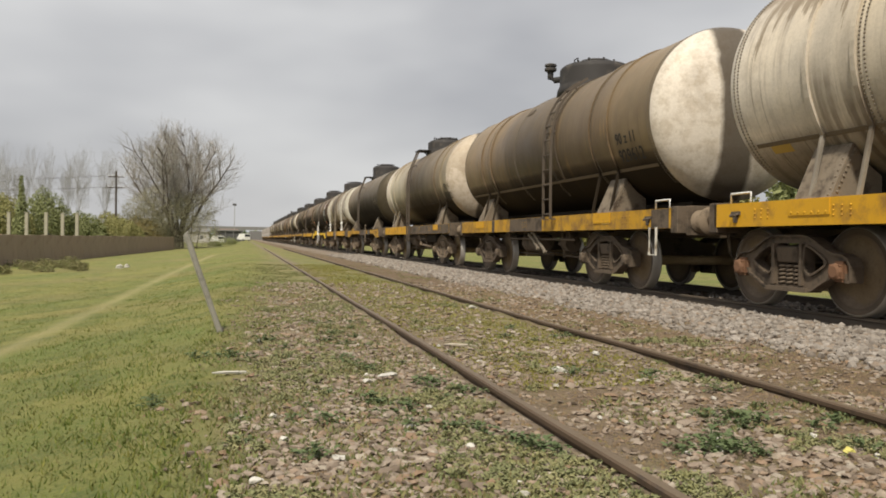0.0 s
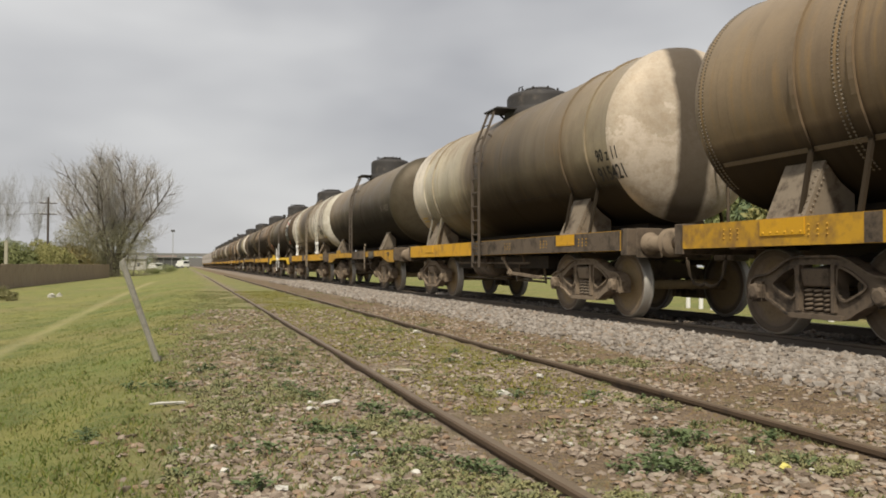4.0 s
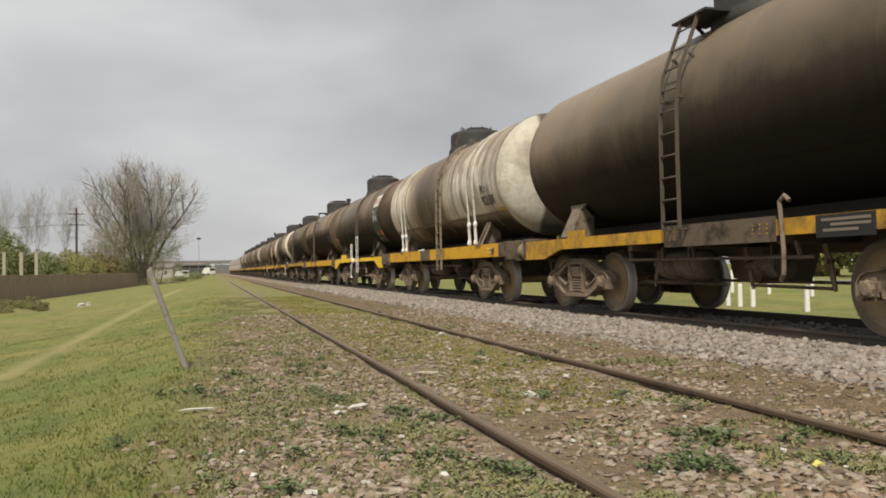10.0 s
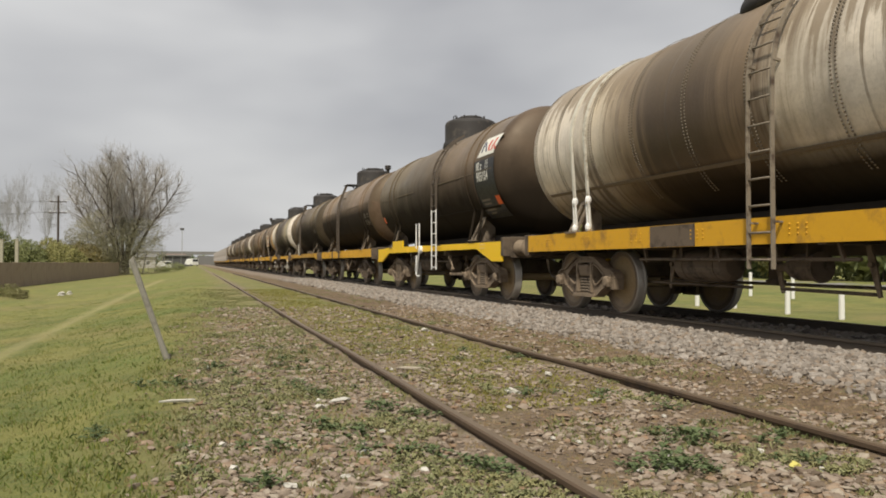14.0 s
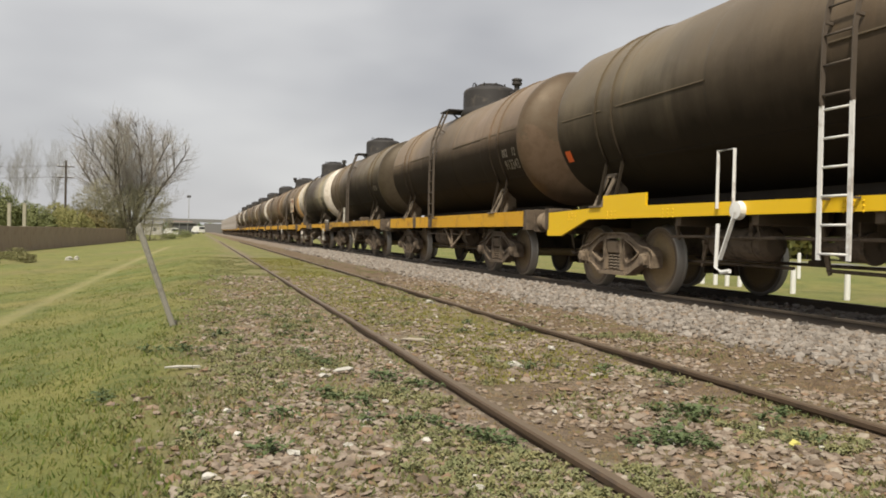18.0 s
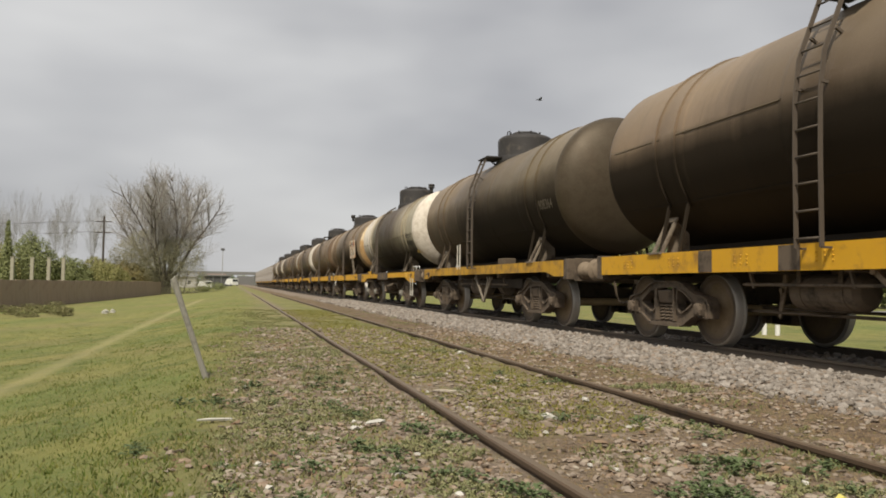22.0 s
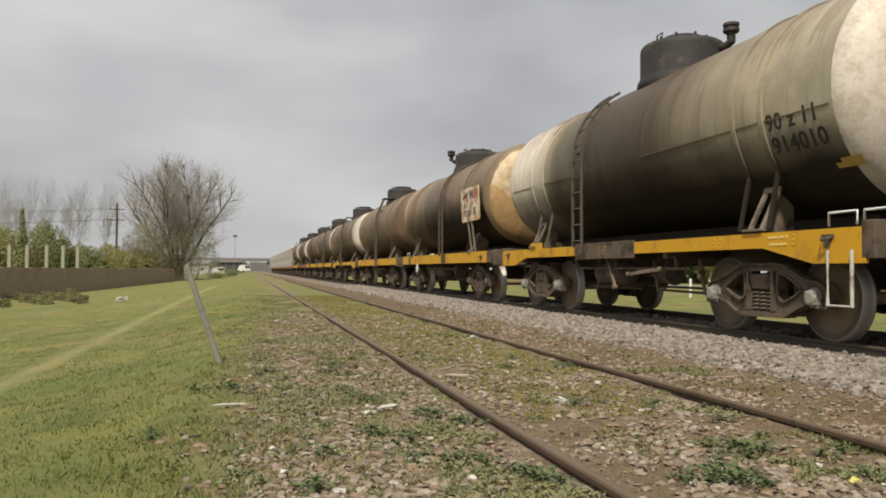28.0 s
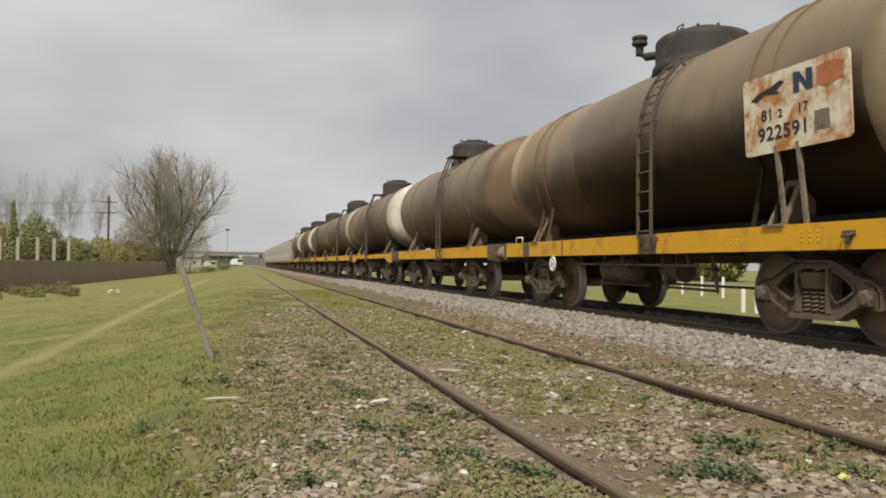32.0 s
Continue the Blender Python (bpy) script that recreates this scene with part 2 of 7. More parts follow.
def tank_paint(name, zones, streak=0.5, oil=0.6, oil_at=0.4, oil_half=1.6, bottom=0.96, black_z=2.15, fade=0.75, head=None, lit_dust=0.35, rust=0.1, disc=0.0, crown=0.0, crown_z=3.3, far_low=0.6):
    """Paint in zones along the tank, brown oil run down round the dome, rust streaks. zones: (y, colour)."""
    m, n, l, b = material(name, 0.62)
    vec = n.new("ShaderNodeTexCoord").outputs["Object"]
    xyz = n.new("ShaderNodeSeparateXYZ")
    l.new(vec, xyz.inputs["Vector"])
    x, y, z = xyz.outputs["X"], xyz.outputs["Y"], xyz.outputs["Z"]
    blot = noise_tex(n, l, vec, 1.1, 5, 0.6)
    drip = noise_tex(n, l, vec, 1.0, 4, 0.6, (0.4, 5.5, 0.35))
    fine = noise_tex(n, l, vec, 26.0, 4, 0.7)
    wob = maths(n, l, "MULTIPLY", maths(n, l, "SUBTRACT", drip, 0.5), 0.9)
    pos = maths(n, l, "ADD", maths(n, l, "MULTIPLY", maths(n, l, "ADD", y, wob), 1 / 12.0), 0.5)
    stops = []
    for k, (yy, c) in enumerate(zones):
        stops.append((min(1, max(0, yy / 12.0 + 0.5)), c))
    col = ramp(n, l, pos, stops)
    # broad uneven weathering
    broad = noise_tex(n, l, vec, 0.75, 4, 0.55)
    col = mix(n, l, 1.0, col, ramp(n, l, broad, [(0.3, grey(0.66)), (0.52, grey(1.0)), (0.74, (1.3, 1.27, 1.2))]), "MULTIPLY")
    at_end = maths(n, l, "GREATER_THAN", maths(n, l, "ABSOLUTE", y), 5.11)
    off_end = maths(n, l, "SUBTRACT", 1.0, at_end)
    grime = (0.085, 0.058, 0.038)
    if head:
        # the dished end has its own paint, half peeled where two colours are given
        tone = head[0]
        if len(head) > 1:
            rim = maths(n, l, "SUBTRACT", maths(n, l, "ADD", z, maths(n, l, "MULTIPLY", maths(n, l, "SUBTRACT", noise_tex(n, l, vec, 2.2, 6, 0.65), 0.5), 2.6)), 2.3)
            tone = mix(n, l, ramp(n, l, rim, [(0.47, grey(0)), (0.53, grey(1))]), head[0], head[1])
        here = maths(n, l, "LESS_THAN", y, -5.1)
        if disc:
            # only the middle of the end keeps its paint, with a worn edge
            zc = maths(n, l, "SUBTRACT", z, 2.745)
            rr = maths(n, l, "SQRT", maths(n, l, "ADD", maths(n, l, "MULTIPLY", x, x), maths(n, l, "MULTIPLY", zc, zc)))
            rr = maths(n, l, "ADD", rr, maths(n, l, "MULTIPLY", maths(n, l, "SUBTRACT", blot, 0.5), 0.25))
            here = maths(n, l, "MULTIPLY", here, maths(n, l, "LESS_THAN", rr, disc))
        speck = ramp(n, l, noise_tex(n, l, vec, 5.0, 6, 0.75), [(0.45, grey(0)), (0.62, grey(0.55))])
        tone = mix(n, l, speck, tone, tuple(c * k for c, k in zip(head[0], (0.62, 0.56, 0.48))))
        col = mix(n, l, here, col, tone)
    # blotches and long vertical streaks of grime
    gate = ramp(n, l, noise_tex(n, l, vec, 0.55, 4, 0.6), [(0.4, grey(0.15)), (0.58, grey(1.0))])
    f1 = ramp(n, l, drip, [(0.57 - 0.14 * streak, grey(0)), (0.70 - 0.12 * streak, grey(min(0.9, 0.3 + 0.7 * streak)))])
    sharp = noise_tex(n, l, vec, 1.0, 6, 0.65, (0.7, 13.0, 0.5))
    f3 = ramp(n, l, sharp, [(0.60 - 0.06 * streak, grey(0)), (0.66 - 0.06 * streak, grey(min(0.9, 0.9 * streak + 0.1)))])
    f2 = ramp(n, l, blot, [(0.54, grey(0)), (0.72, grey(min(0.7, 0.45 * streak + 0.15)))])
    runs_down = maths(n, l, "MULTIPLY", maths(n, l, "MULTIPLY", maths(n, l, "MAXIMUM", f1, f3), gate), off_end)
    col = mix(n, l, maths(n, l, "MAXIMUM", runs_down, f2), col, grime)
    # golden-brown rust runs
    runs = noise_tex(n, l, vec, 1.0, 5, 0.6, (0.6, 8.0, 0.45))
    where = ramp(n, l, noise_tex(n, l, vec, 0.6, 4, 0.6, (1.0, 1.0, 1.6)), [(0.43, grey(0.06)), (0.58, grey(1.0))])
    gold = maths(n, l, "MULTIPLY", ramp(n, l, runs, [(0.5, grey(0)), (0.7, grey(rust))]), where)
    col = mix(n, l, maths(n, l, "MULTIPLY", gold, off_end), col, (0.29, 0.18, 0.07))
    if crown:
        # brown grime over the top, its lower edge drawn out in drips
        hang = maths(n, l, "ADD", maths(n, l, "MULTIPLY", maths(n, l, "SUBTRACT", noise_tex(n, l, vec, 1.0, 5, 0.7, (0.5, 9.0, 0.3)), 0.5), 3.2), maths(n, l, "MULTIPLY", maths(n, l, "SUBTRACT", blot, 0.5), 1.6))
        over = ramp(n, l, maths(n, l, "SUBTRACT", maths(n, l, "ADD", z, hang), crown_z - 0.5), [(0.44, grey(0)), (0.62, grey(crown))])
        col = mix(n, l, maths(n, l, "MULTIPLY", over, off_end), col, (0.2, 0.155, 0.105), "DARKEN")
    # oil spilt from the dome, run down the shell
    d = maths(n, l, "ABSOLUTE", maths(n, l, "SUBTRACT", maths(n, l, "ADD", y, maths(n, l, "MULTIPLY", wob, 2.2)), oil_at))
    spill = ramp(n, l, maths(n, l, "MULTIPLY", d, 1 / (2 * oil_half)), [(0.32, grey(oil)), (0.62, grey(0))], "EASE")
    col = mix(n, l, spill, col, (0.026, 0.018, 0.0125))
    col = mix(n, l, ramp(n, l, fine, [(0.45, grey(0.0)), (0.8, grey(0.25))]), col, (0.11, 0.08, 0.055))
    # old oil up to the long seam, plus underside shade painted in up to black_z
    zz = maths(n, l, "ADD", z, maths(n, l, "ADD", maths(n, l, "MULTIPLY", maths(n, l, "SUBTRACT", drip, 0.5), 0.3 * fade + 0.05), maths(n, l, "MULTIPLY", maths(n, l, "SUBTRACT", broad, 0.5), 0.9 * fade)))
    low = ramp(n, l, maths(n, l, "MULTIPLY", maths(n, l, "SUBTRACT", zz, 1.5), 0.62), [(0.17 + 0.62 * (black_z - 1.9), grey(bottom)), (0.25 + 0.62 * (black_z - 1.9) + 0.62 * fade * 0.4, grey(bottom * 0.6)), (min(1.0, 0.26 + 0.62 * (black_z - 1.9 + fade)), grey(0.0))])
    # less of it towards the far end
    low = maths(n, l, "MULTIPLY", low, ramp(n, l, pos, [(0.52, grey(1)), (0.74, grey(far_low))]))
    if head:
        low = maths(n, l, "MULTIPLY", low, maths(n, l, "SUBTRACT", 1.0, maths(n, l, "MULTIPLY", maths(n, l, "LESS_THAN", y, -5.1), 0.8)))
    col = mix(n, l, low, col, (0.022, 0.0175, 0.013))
    # pale upper side: settled dust, with the lit top put into the colour too
    up = ramp(n, l, maths(n, l, "MULTIPLY", maths(n, l, "SUBTRACT", maths(n, l, "ADD", z, blot), 2.9), 0.7), [(0.25, grey(0)), (0.9, grey(lit_dust))])
    # dark run down the middle of the ends
    col = mix(n, l, maths(n, l, "MULTIPLY", up, off_end), col, (0.27, 0.215, 0.15))
    across = maths(n, l, "ABSOLUTE", maths(n, l, "SUBTRACT", maths(n, l, "ADD", x, maths(n, l, "MULTIPLY", blot, 0.3)), 0.02))
    dark_run = 0.9 if head and head[0][0] > 0.3 and not disc else 0.2
    run = maths(n, l, "MULTIPLY", ramp(n, l, across, [(0.23, grey(dark_run)), (0.32, grey(0.0))]), at_end)
    col = mix(n, l, run, col, (0.045, 0.034, 0.024))
    l.new(col, b.inputs["Base Color"])
    b.inputs["Specular Tint"].default_value = (1.0, 0.86, 0.7, 1.0)
    # matt and nearly without specular where the bottom is blackened
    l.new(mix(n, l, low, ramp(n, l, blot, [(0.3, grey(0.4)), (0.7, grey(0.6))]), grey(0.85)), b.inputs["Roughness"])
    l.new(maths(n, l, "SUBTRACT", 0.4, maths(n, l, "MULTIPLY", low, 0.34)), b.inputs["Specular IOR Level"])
    bump(n, l, maths(n, l, "ADD", fine, maths(n, l, "MULTIPLY", blot, 2.0)), b, 0.22, 0.012)
    return m


# ---- mesh helpers ----
def part(name, bm, mat, parent=None, label="", smooth=False, place=None):
    if isinstance(bm, bpy.types.Mesh):
        me = bm
    else:
        me = bpy.data.meshes.new(name)
        bm.to_mesh(me)
        bm.free()
        if smooth:
            me.polygons.foreach_set("use_smooth", [True] * len(me.polygons))
        me.materials.append(mat)
    ob = new(name, me)
    if parent:
        ob.parent = parent
    if place is not None:
        ob.matrix_basis = place
    if label:
        tagged(ob, label)
    return ob


def box(bm, x0, x1, y0, y1, z0, z1):
    v = [bm.verts.new(p) for p in ((x0, y0, z0), (x1, y0, z0), (x1, y1, z0), (x0, y1, z0), (x0, y0, z1), (x1, y0, z1), (x1, y1, z1), (x0, y1, z1))]
    for f in ((0, 3, 2, 1), (4, 5, 6, 7), (0, 1, 5, 4), (1, 2, 6, 5), (2, 3, 7, 6), (3, 0, 4, 7)):
        bm.faces.new([v[i] for i in f])
    return v


def boxed(x0, x1, y0, y1, z0, z1, bevel=0.0):
    bm = bmesh.new()
    box(bm, x0, x1, y0, y1, z0, z1)
    if bevel:
        bmesh.ops.bevel(bm, geom=bm.edges[:], offset=bevel, segments=1, affect="EDGES")
    return bm


def bar(bm, p, q, w, h, side=(1, 0, 0)):
    """A straight bar of section w (along side) by h from p to q."""
    p, q = Vector(p), Vector(q)
    d = (q - p).normalized()
    s = Vector(side)
    s = (s - d * s.dot(d)).normalized()
    u = d.cross(s)
    v = []
    for e in (p, q):
        for a, b in ((-1, -1), (1, -1), (1, 1), (-1, 1)):
            v.append(bm.verts.new(e + s * (a * w / 2) + u * (b * h / 2)))
    for f in ((3, 2, 1, 0), (4, 5, 6, 7), (0, 1, 5, 4), (1, 2, 6, 5), (2, 3, 7, 6), (3, 0, 4, 7)):
        bm.faces.new([v[i] for i in f])


def tube(bm, pts, r, seg=8, closed=False):
    """A round tube along points."""
    pts = [Vector(p) for p in pts]
    rings = []
    for i, p in enumerate(pts):
        d = (pts[min(i + 1, len(pts) - 1)] - pts[max(i - 1, 0)]).normalized()
        a = d.orthogonal().normalized() if abs(d.z) < 0.9 else (Vector((0, 1, 0)) - d * d.y).normalized()
        if abs(d.z) < 0.9:
            a = (Vector((0, 0, 1)) - d * d.z).normalized()
        b = d.cross(a)
        rings.append([bm.verts.new(p + a * (r * math.cos(2 * math.pi * k / seg)) + b * (r * math.sin(2 * math.pi * k / seg))) for k in range(seg)])
    for u, v in zip(rings, rings[1:]):
        for k in range(seg):
            bm.faces.new((u[k], u[(k + 1) % seg], v[(k + 1) % seg], v[k]))
    bm.faces.new(rings[0][::-1])
    bm.faces.new(rings[-1])


def ribbon(bm, pts, w, h, side=(0, 1, 0)):
    """A flat bar bent along points: w along side, h across."""
    pts = [Vector(p) for p in pts]
    rings = []
    for i, p in enumerate(pts):
        d = (pts[min(i + 1, len(pts) - 1)] - pts[max(i - 1, 0)]).normalized()
        a = Vector(side)
        b = d.cross(a).normalized()
        rings.append([bm.verts.new(p + a * (u * w / 2) + b * (v * h / 2)) for u, v in ((-1, -1), (1, -1), (1, 1), (-1, 1))])
    for u, v in zip(rings, rings[1:]):
        for k in range(4):
            bm.faces.new((u[k], u[(k + 1) % 4], v[(k + 1) % 4], v[k]))
    bm.faces.new(rings[0][::-1])
    bm.faces.new(rings[-1])


def lathe(bm, prof, seg=24, axis="z", at=(0, 0, 0)):
    """Turns a profile of (radius, height) about an axis."""
    at = Vector(at)
    rings = []
    for r, h in prof:
        ring = []
        for k in range(seg):
            a = 2 * math.pi * k / seg
            c, s = r * math.cos(a), r * math.sin(a)
            ring.append(bm.verts.new(at + Vector({"z": (c, s, h), "x": (h, c, s), "y": (s, h, c)}[axis])))
        rings.append(ring)
    for u, v in zip(rings, rings[1:]):
        for k in range(seg):
            bm.faces.new((u[k], u[(k + 1) % seg], v[(k + 1) % seg], v[k]))
    if prof[0][0] > 1e-6:
        bm.faces.new(rings[0][::-1])
    if prof[-1][0] > 1e-6:
        bm.faces.new(rings[-1])
    bmesh.ops.remove_doubles(bm, verts=bm.verts[:], dist=1e-5)


def plate(bm, poly, axis, a0, a1):
    """A flat polygon of (u, v) in the plane across axis, thick from a0 to a1. axis x: (y, z)."""
    def at(u, v, a):
        return {"x": (a, u, v), "y": (u, a, v), "z": (u, v, a)}[axis]
    lo = [bm.verts.new(at(u, v, a0)) for u, v in poly]
    hi = [bm.verts.new(at(u, v, a1)) for u, v in poly]
    n = len(poly)
    bm.faces.new(lo[::-1])
    bm.faces.new(hi)
    for i in range(n):
        bm.faces.new((lo[i], lo[(i + 1) % n], hi[(i + 1) % n], hi[i]))


# ---- the train ----
TRACK_X, RAIL_Z = 7.2, 0.11     # main track's centre and rail level
SPEED, WHEEL_R = 3.23, 0.48
PITCH = 12.36                     # wagon length over buffers
R, ZC, HALF = 1.335, 2.745, 5.1    # tank radius, axis above rail, half of the straight shell
SHARED = {}


def shared(key, make):
    """One mesh for alike parts."""
    if key not in SHARED:
        bm, mat, smooth = make()
        me = bpy.data.meshes.new(key)
        bm.normal_update()
        bm.to_mesh(me)
        bm.free()
        if smooth:
            me.polygons.foreach_set("use_smooth", [True] * len(me.polygons))
        me.materials.append(mat)
        SHARED[key] = me
    return SHARED[key]


def toned(key, make, tone):
    """The shared mesh, in its own or another material."""
    me = shared(key, make)
    if not tone:
        return me
    if (key, tone) not in SHARED:
        other = me.copy()
        other.materials[0] = MAT[tone]
        SHARED[(key, tone)] = other
    return SHARED[(key, tone)]


def on_shell(x_side, y, ang, out=0.0):
    """A place on the tank: ang from the horizontal, upwards; x_side -1 is the side towards the siding."""
    r = R + out
    return Vector((x_side * r * math.cos(ang), y, ZC + r * math.sin(ang)))


def make_wheel(out):
    def make():
        bm = bmesh.new()
        # outer face towards x = -, flange inside
        prof = [(0.0, -0.055), (0.075, -0.055), (0.09, -0.03), (0.20, 0.0), (0.375, -0.02), (0.40, -0.055), (0.455, -0.06), (WHEEL_R, -0.05),
                (WHEEL_R + 0.004, 0.04), (WHEEL_R + 0.012, 0.05), (WHEEL_R + 0.027, 0.062), (WHEEL_R + 0.022, 0.078), (0.40, 0.08), (0.20, 0.05), (0.09, 0.075), (0.0, 0.075)]
        lathe(bm, [(r, h * out) for r, h in (prof if out > 0 else prof)], 40, "x")
        if out < 0:
            bmesh.ops.reverse_faces(bm, faces=bm.faces[:])
        bmesh.ops.recalc_face_normals(bm, faces=bm.faces[:])
        return bm, MAT["wheel"], True
    return make


def make_tread(out):
    def make():
        bm = bmesh.new()
        prof = [(WHEEL_R - 0.02, -0.0625), (WHEEL_R + 0.001, -0.052), (WHEEL_R + 0.006, 0.038), (WHEEL_R + 0.014, 0.05), (WHEEL_R + 0.029, 0.062), (WHEEL_R + 0.024, 0.079), (WHEEL_R - 0.02, 0.081)]
        rings = []
        for r, h in prof:
            rings.append([bm.verts.new((h * out, r * math.cos(2 * math.pi * k / 40), r * math.sin(2 * math.pi * k / 40))) for k in range(40)])
        for u, v in zip(rings, rings[1:]):
            for k in range(40):
                bm.faces.new((u[k], u[(k + 1) % 40], v[(k + 1) % 40], v[k]))
        bmesh.ops.recalc_face_normals(bm, faces=bm.faces[:])
        return bm, MAT["tread"], True
    return make


def make_axle():
    bm = bmesh.new()
    lathe(bm, [(0.0, -1.1), (0.06, -1.1), (0.065, -0.9), (0.085, -0.78), (0.075, -0.4), (0.075, 0.4), (0.085, 0.78), (0.065, 0.9), (0.06, 1.1), (0.0, 1.1)], 14, "x")
    return bm, MAT["wheel"], True


def make_sideframe(half_base):
    """Cast frame in the plane x = 0: a thick plate with a rounded opening each side of the spring nest, and raised lips."""
    k0 = half_base / 0.95
    half = [(0.0, 0.868), (0.30, 0.866), (0.42, 0.845), (0.56, 0.785), (0.72, 0.705), (0.84, 0.665), (1.0, 0.65), (1.09, 0.61), (1.14, 0.53), (1.135, 0.37), (1.07, 0.37), (1.06, 0.46), (0.83, 0.46), (0.82, 0.40),
            (0.73, 0.375), (0.60, 0.315), (0.50, 0.26), (0.40, 0.232), (0.2, 0.225)]
    outline = [(y * k0, z) for y, z in half] + [(-y * k0, z) for y, z in half[:0:-1]]

    def rounded(pts, r=0.035):
        out, n = [], len(pts)
        for k in range(n):
            a, b, c = Vector(pts[k - 1]), Vector(pts[k]), Vector(pts[(k + 1) % n])
            p, q = b + (a - b).normalized() * r, b + (c - b).normalized() * r
            for t in (0.0, 0.5, 1.0):
                out.append(tuple((p * (1 - t) + q * t) * (1 - 2 * t * (1 - t)) + b * (2 * t * (1 - t))))
        return out

    window = [(y * k0, z) for y, z in ((0.32, 0.765), (0.30, 0.47), (0.40, 0.405), (0.58, 0.475), (0.74, 0.565), (0.52, 0.695))]
    centre = [(-0.205, 0.775), (0.205, 0.775), (0.205, 0.295), (-0.205, 0.295)]
    loops = [outline, rounded(window, 0.055), rounded([(-y, z) for y, z in window], 0.055), rounded(centre, 0.04)]
    bm = bmesh.new()
    edges = []
    for loop in loops:
        vs = [bm.verts.new((-0.05, y, z)) for y, z in loop]
        edges += [bm.edges.new((a, b)) for a, b in zip(vs, vs[1:] + vs[:1])]
    bmesh.ops.triangle_fill(bm, edges=edges, use_beauty=True)
    inner = {(round(y, 4), round(z, 4)) for loop in loops[1:] for y, z in loop}
    doomed = [f for f in bm.faces if all((round(v.co.y, 4), round(v.co.z, 4)) in inner for v in f.verts) and any(_inside(f.calc_center_median(), loop) for loop in loops[1:])]
    bmesh.ops.delete(bm, geom=doomed, context="FACES_ONLY")
    ext = bmesh.ops.extrude_face_region(bm, geom=bm.faces[:])
    for v in ext["geom"]:
        if isinstance(v, bmesh.types.BMVert):
            v.co.x = 0.05
    # lips along the outer edge and round each opening
    for loop, w in ((outline, 0.17), (loops[1], 0.15), (loops[2], 0.15)):
        mid = Vector((0, sum(y for y, z in loop) / len(loop), sum(z for y, z in loop) / len(loop)))
        for p, q in zip(loop, loop[1:] + loop[:1]):
            if (Vector(p) - Vector(q)).length < 0.008:
                continue
            a, b = Vector((0, *p)), Vector((0, *q))
            if loop is outline:
                a, b = a + (mid - a).normalized() * 0.012, b + (mid - b).normalized() * 0.012
            bar(bm, a, b, w, 0.024)
    for s in (-1, 1):
        bar(bm, (0, s * 0.235, 0.30), (0, s * 0.235, 0.77), 0.18, 0.045)
    bar(bm, (0, -0.40 * k0, 0.25), (0, 0.40 * k0, 0.25), 0.22, 0.05)
    bmesh.ops.recalc_face_normals(bm, faces=bm.faces[:])
    return bm, MAT["bogie"], False


def _inside(c, loop):
    y, z, hit = c.y, c.z, False
    for (y0, z0), (y1, z1) in zip(loop, loop[1:] + loop[:1]):
        if (z0 > z) != (z1 > z) and y < (y1 - y0) * (z - z0) / (z1 - z0) + y0:
            hit = not hit
    return hit


def make_axlebox():
    bm = bmesh.new()
    v = box(bm, -0.08, 0.12, -0.095, 0.095, -0.11, 0.11)
    bmesh.ops.bevel(bm, geom=bm.edges[:], offset=0.035, segments=2, affect="EDGES")
    lathe(bm, [(0.0, -0.125), (0.06, -0.125), (0.085, -0.11), (0.09, -0.085)], 12, "x")
    for k in range(4):
        a = math.pi / 4 + k * math.pi / 2
        lathe(bm, [(0.0, -0.108), (0.016, -0.108), (0.018, -0.088)], 6, "x", (0, 0.088 * math.cos(a), 0.088 * math.sin(a)))
    return bm, MAT["bogie"], False


def make_spring():
    bm = bmesh.new()
    pts, turns, n = [], 5, 50
    for k in range(n + 1):
        a = 2 * math.pi * turns * k / n
        pts.append((0.056 * math.cos(a), 0.056 * math.sin(a), 0.235 * k / n))
    tube(bm, pts, 0.017, 6)
    return bm, MAT["spring"], True


def make_bolster():
    bm = bmesh.new()
    plate(bm, [(-1.12, 0.5), (1.12, 0.5), (1.12, 0.64), (0.6, 0.74), (0.25, 0.86), (-0.25, 0.86), (-0.6, 0.74), (-1.16, 0.68)], "y", -0.19, 0.19)
    bmesh.ops.bevel(bm, geom=bm.edges[:], offset=0.015, segments=1, affect="EDGES")
    return bm, MAT["bogie"], False


def make_brake_beam():
    bm = bmesh.new()
    bar(bm, (-0.8, 0, 0), (0.8, 0, 0), 0.08, 0.07, (0, 1, 0))
    bar(bm, (-0.8, 0, 0), (0, 0.22, 0.04), 0.05, 0.05, (0, 0, 1))
    bar(bm, (0.8, 0, 0), (0, 0.22, 0.04), 0.05, 0.05, (0, 0, 1))
    for s in (-1, 1):
        box(bm, s * 0.83 - 0.06, s * 0.83 + 0.06, -0.07, 0.02, -0.18, 0.18)
    return bm, MAT["bogie"], False


WHEELSETS = []


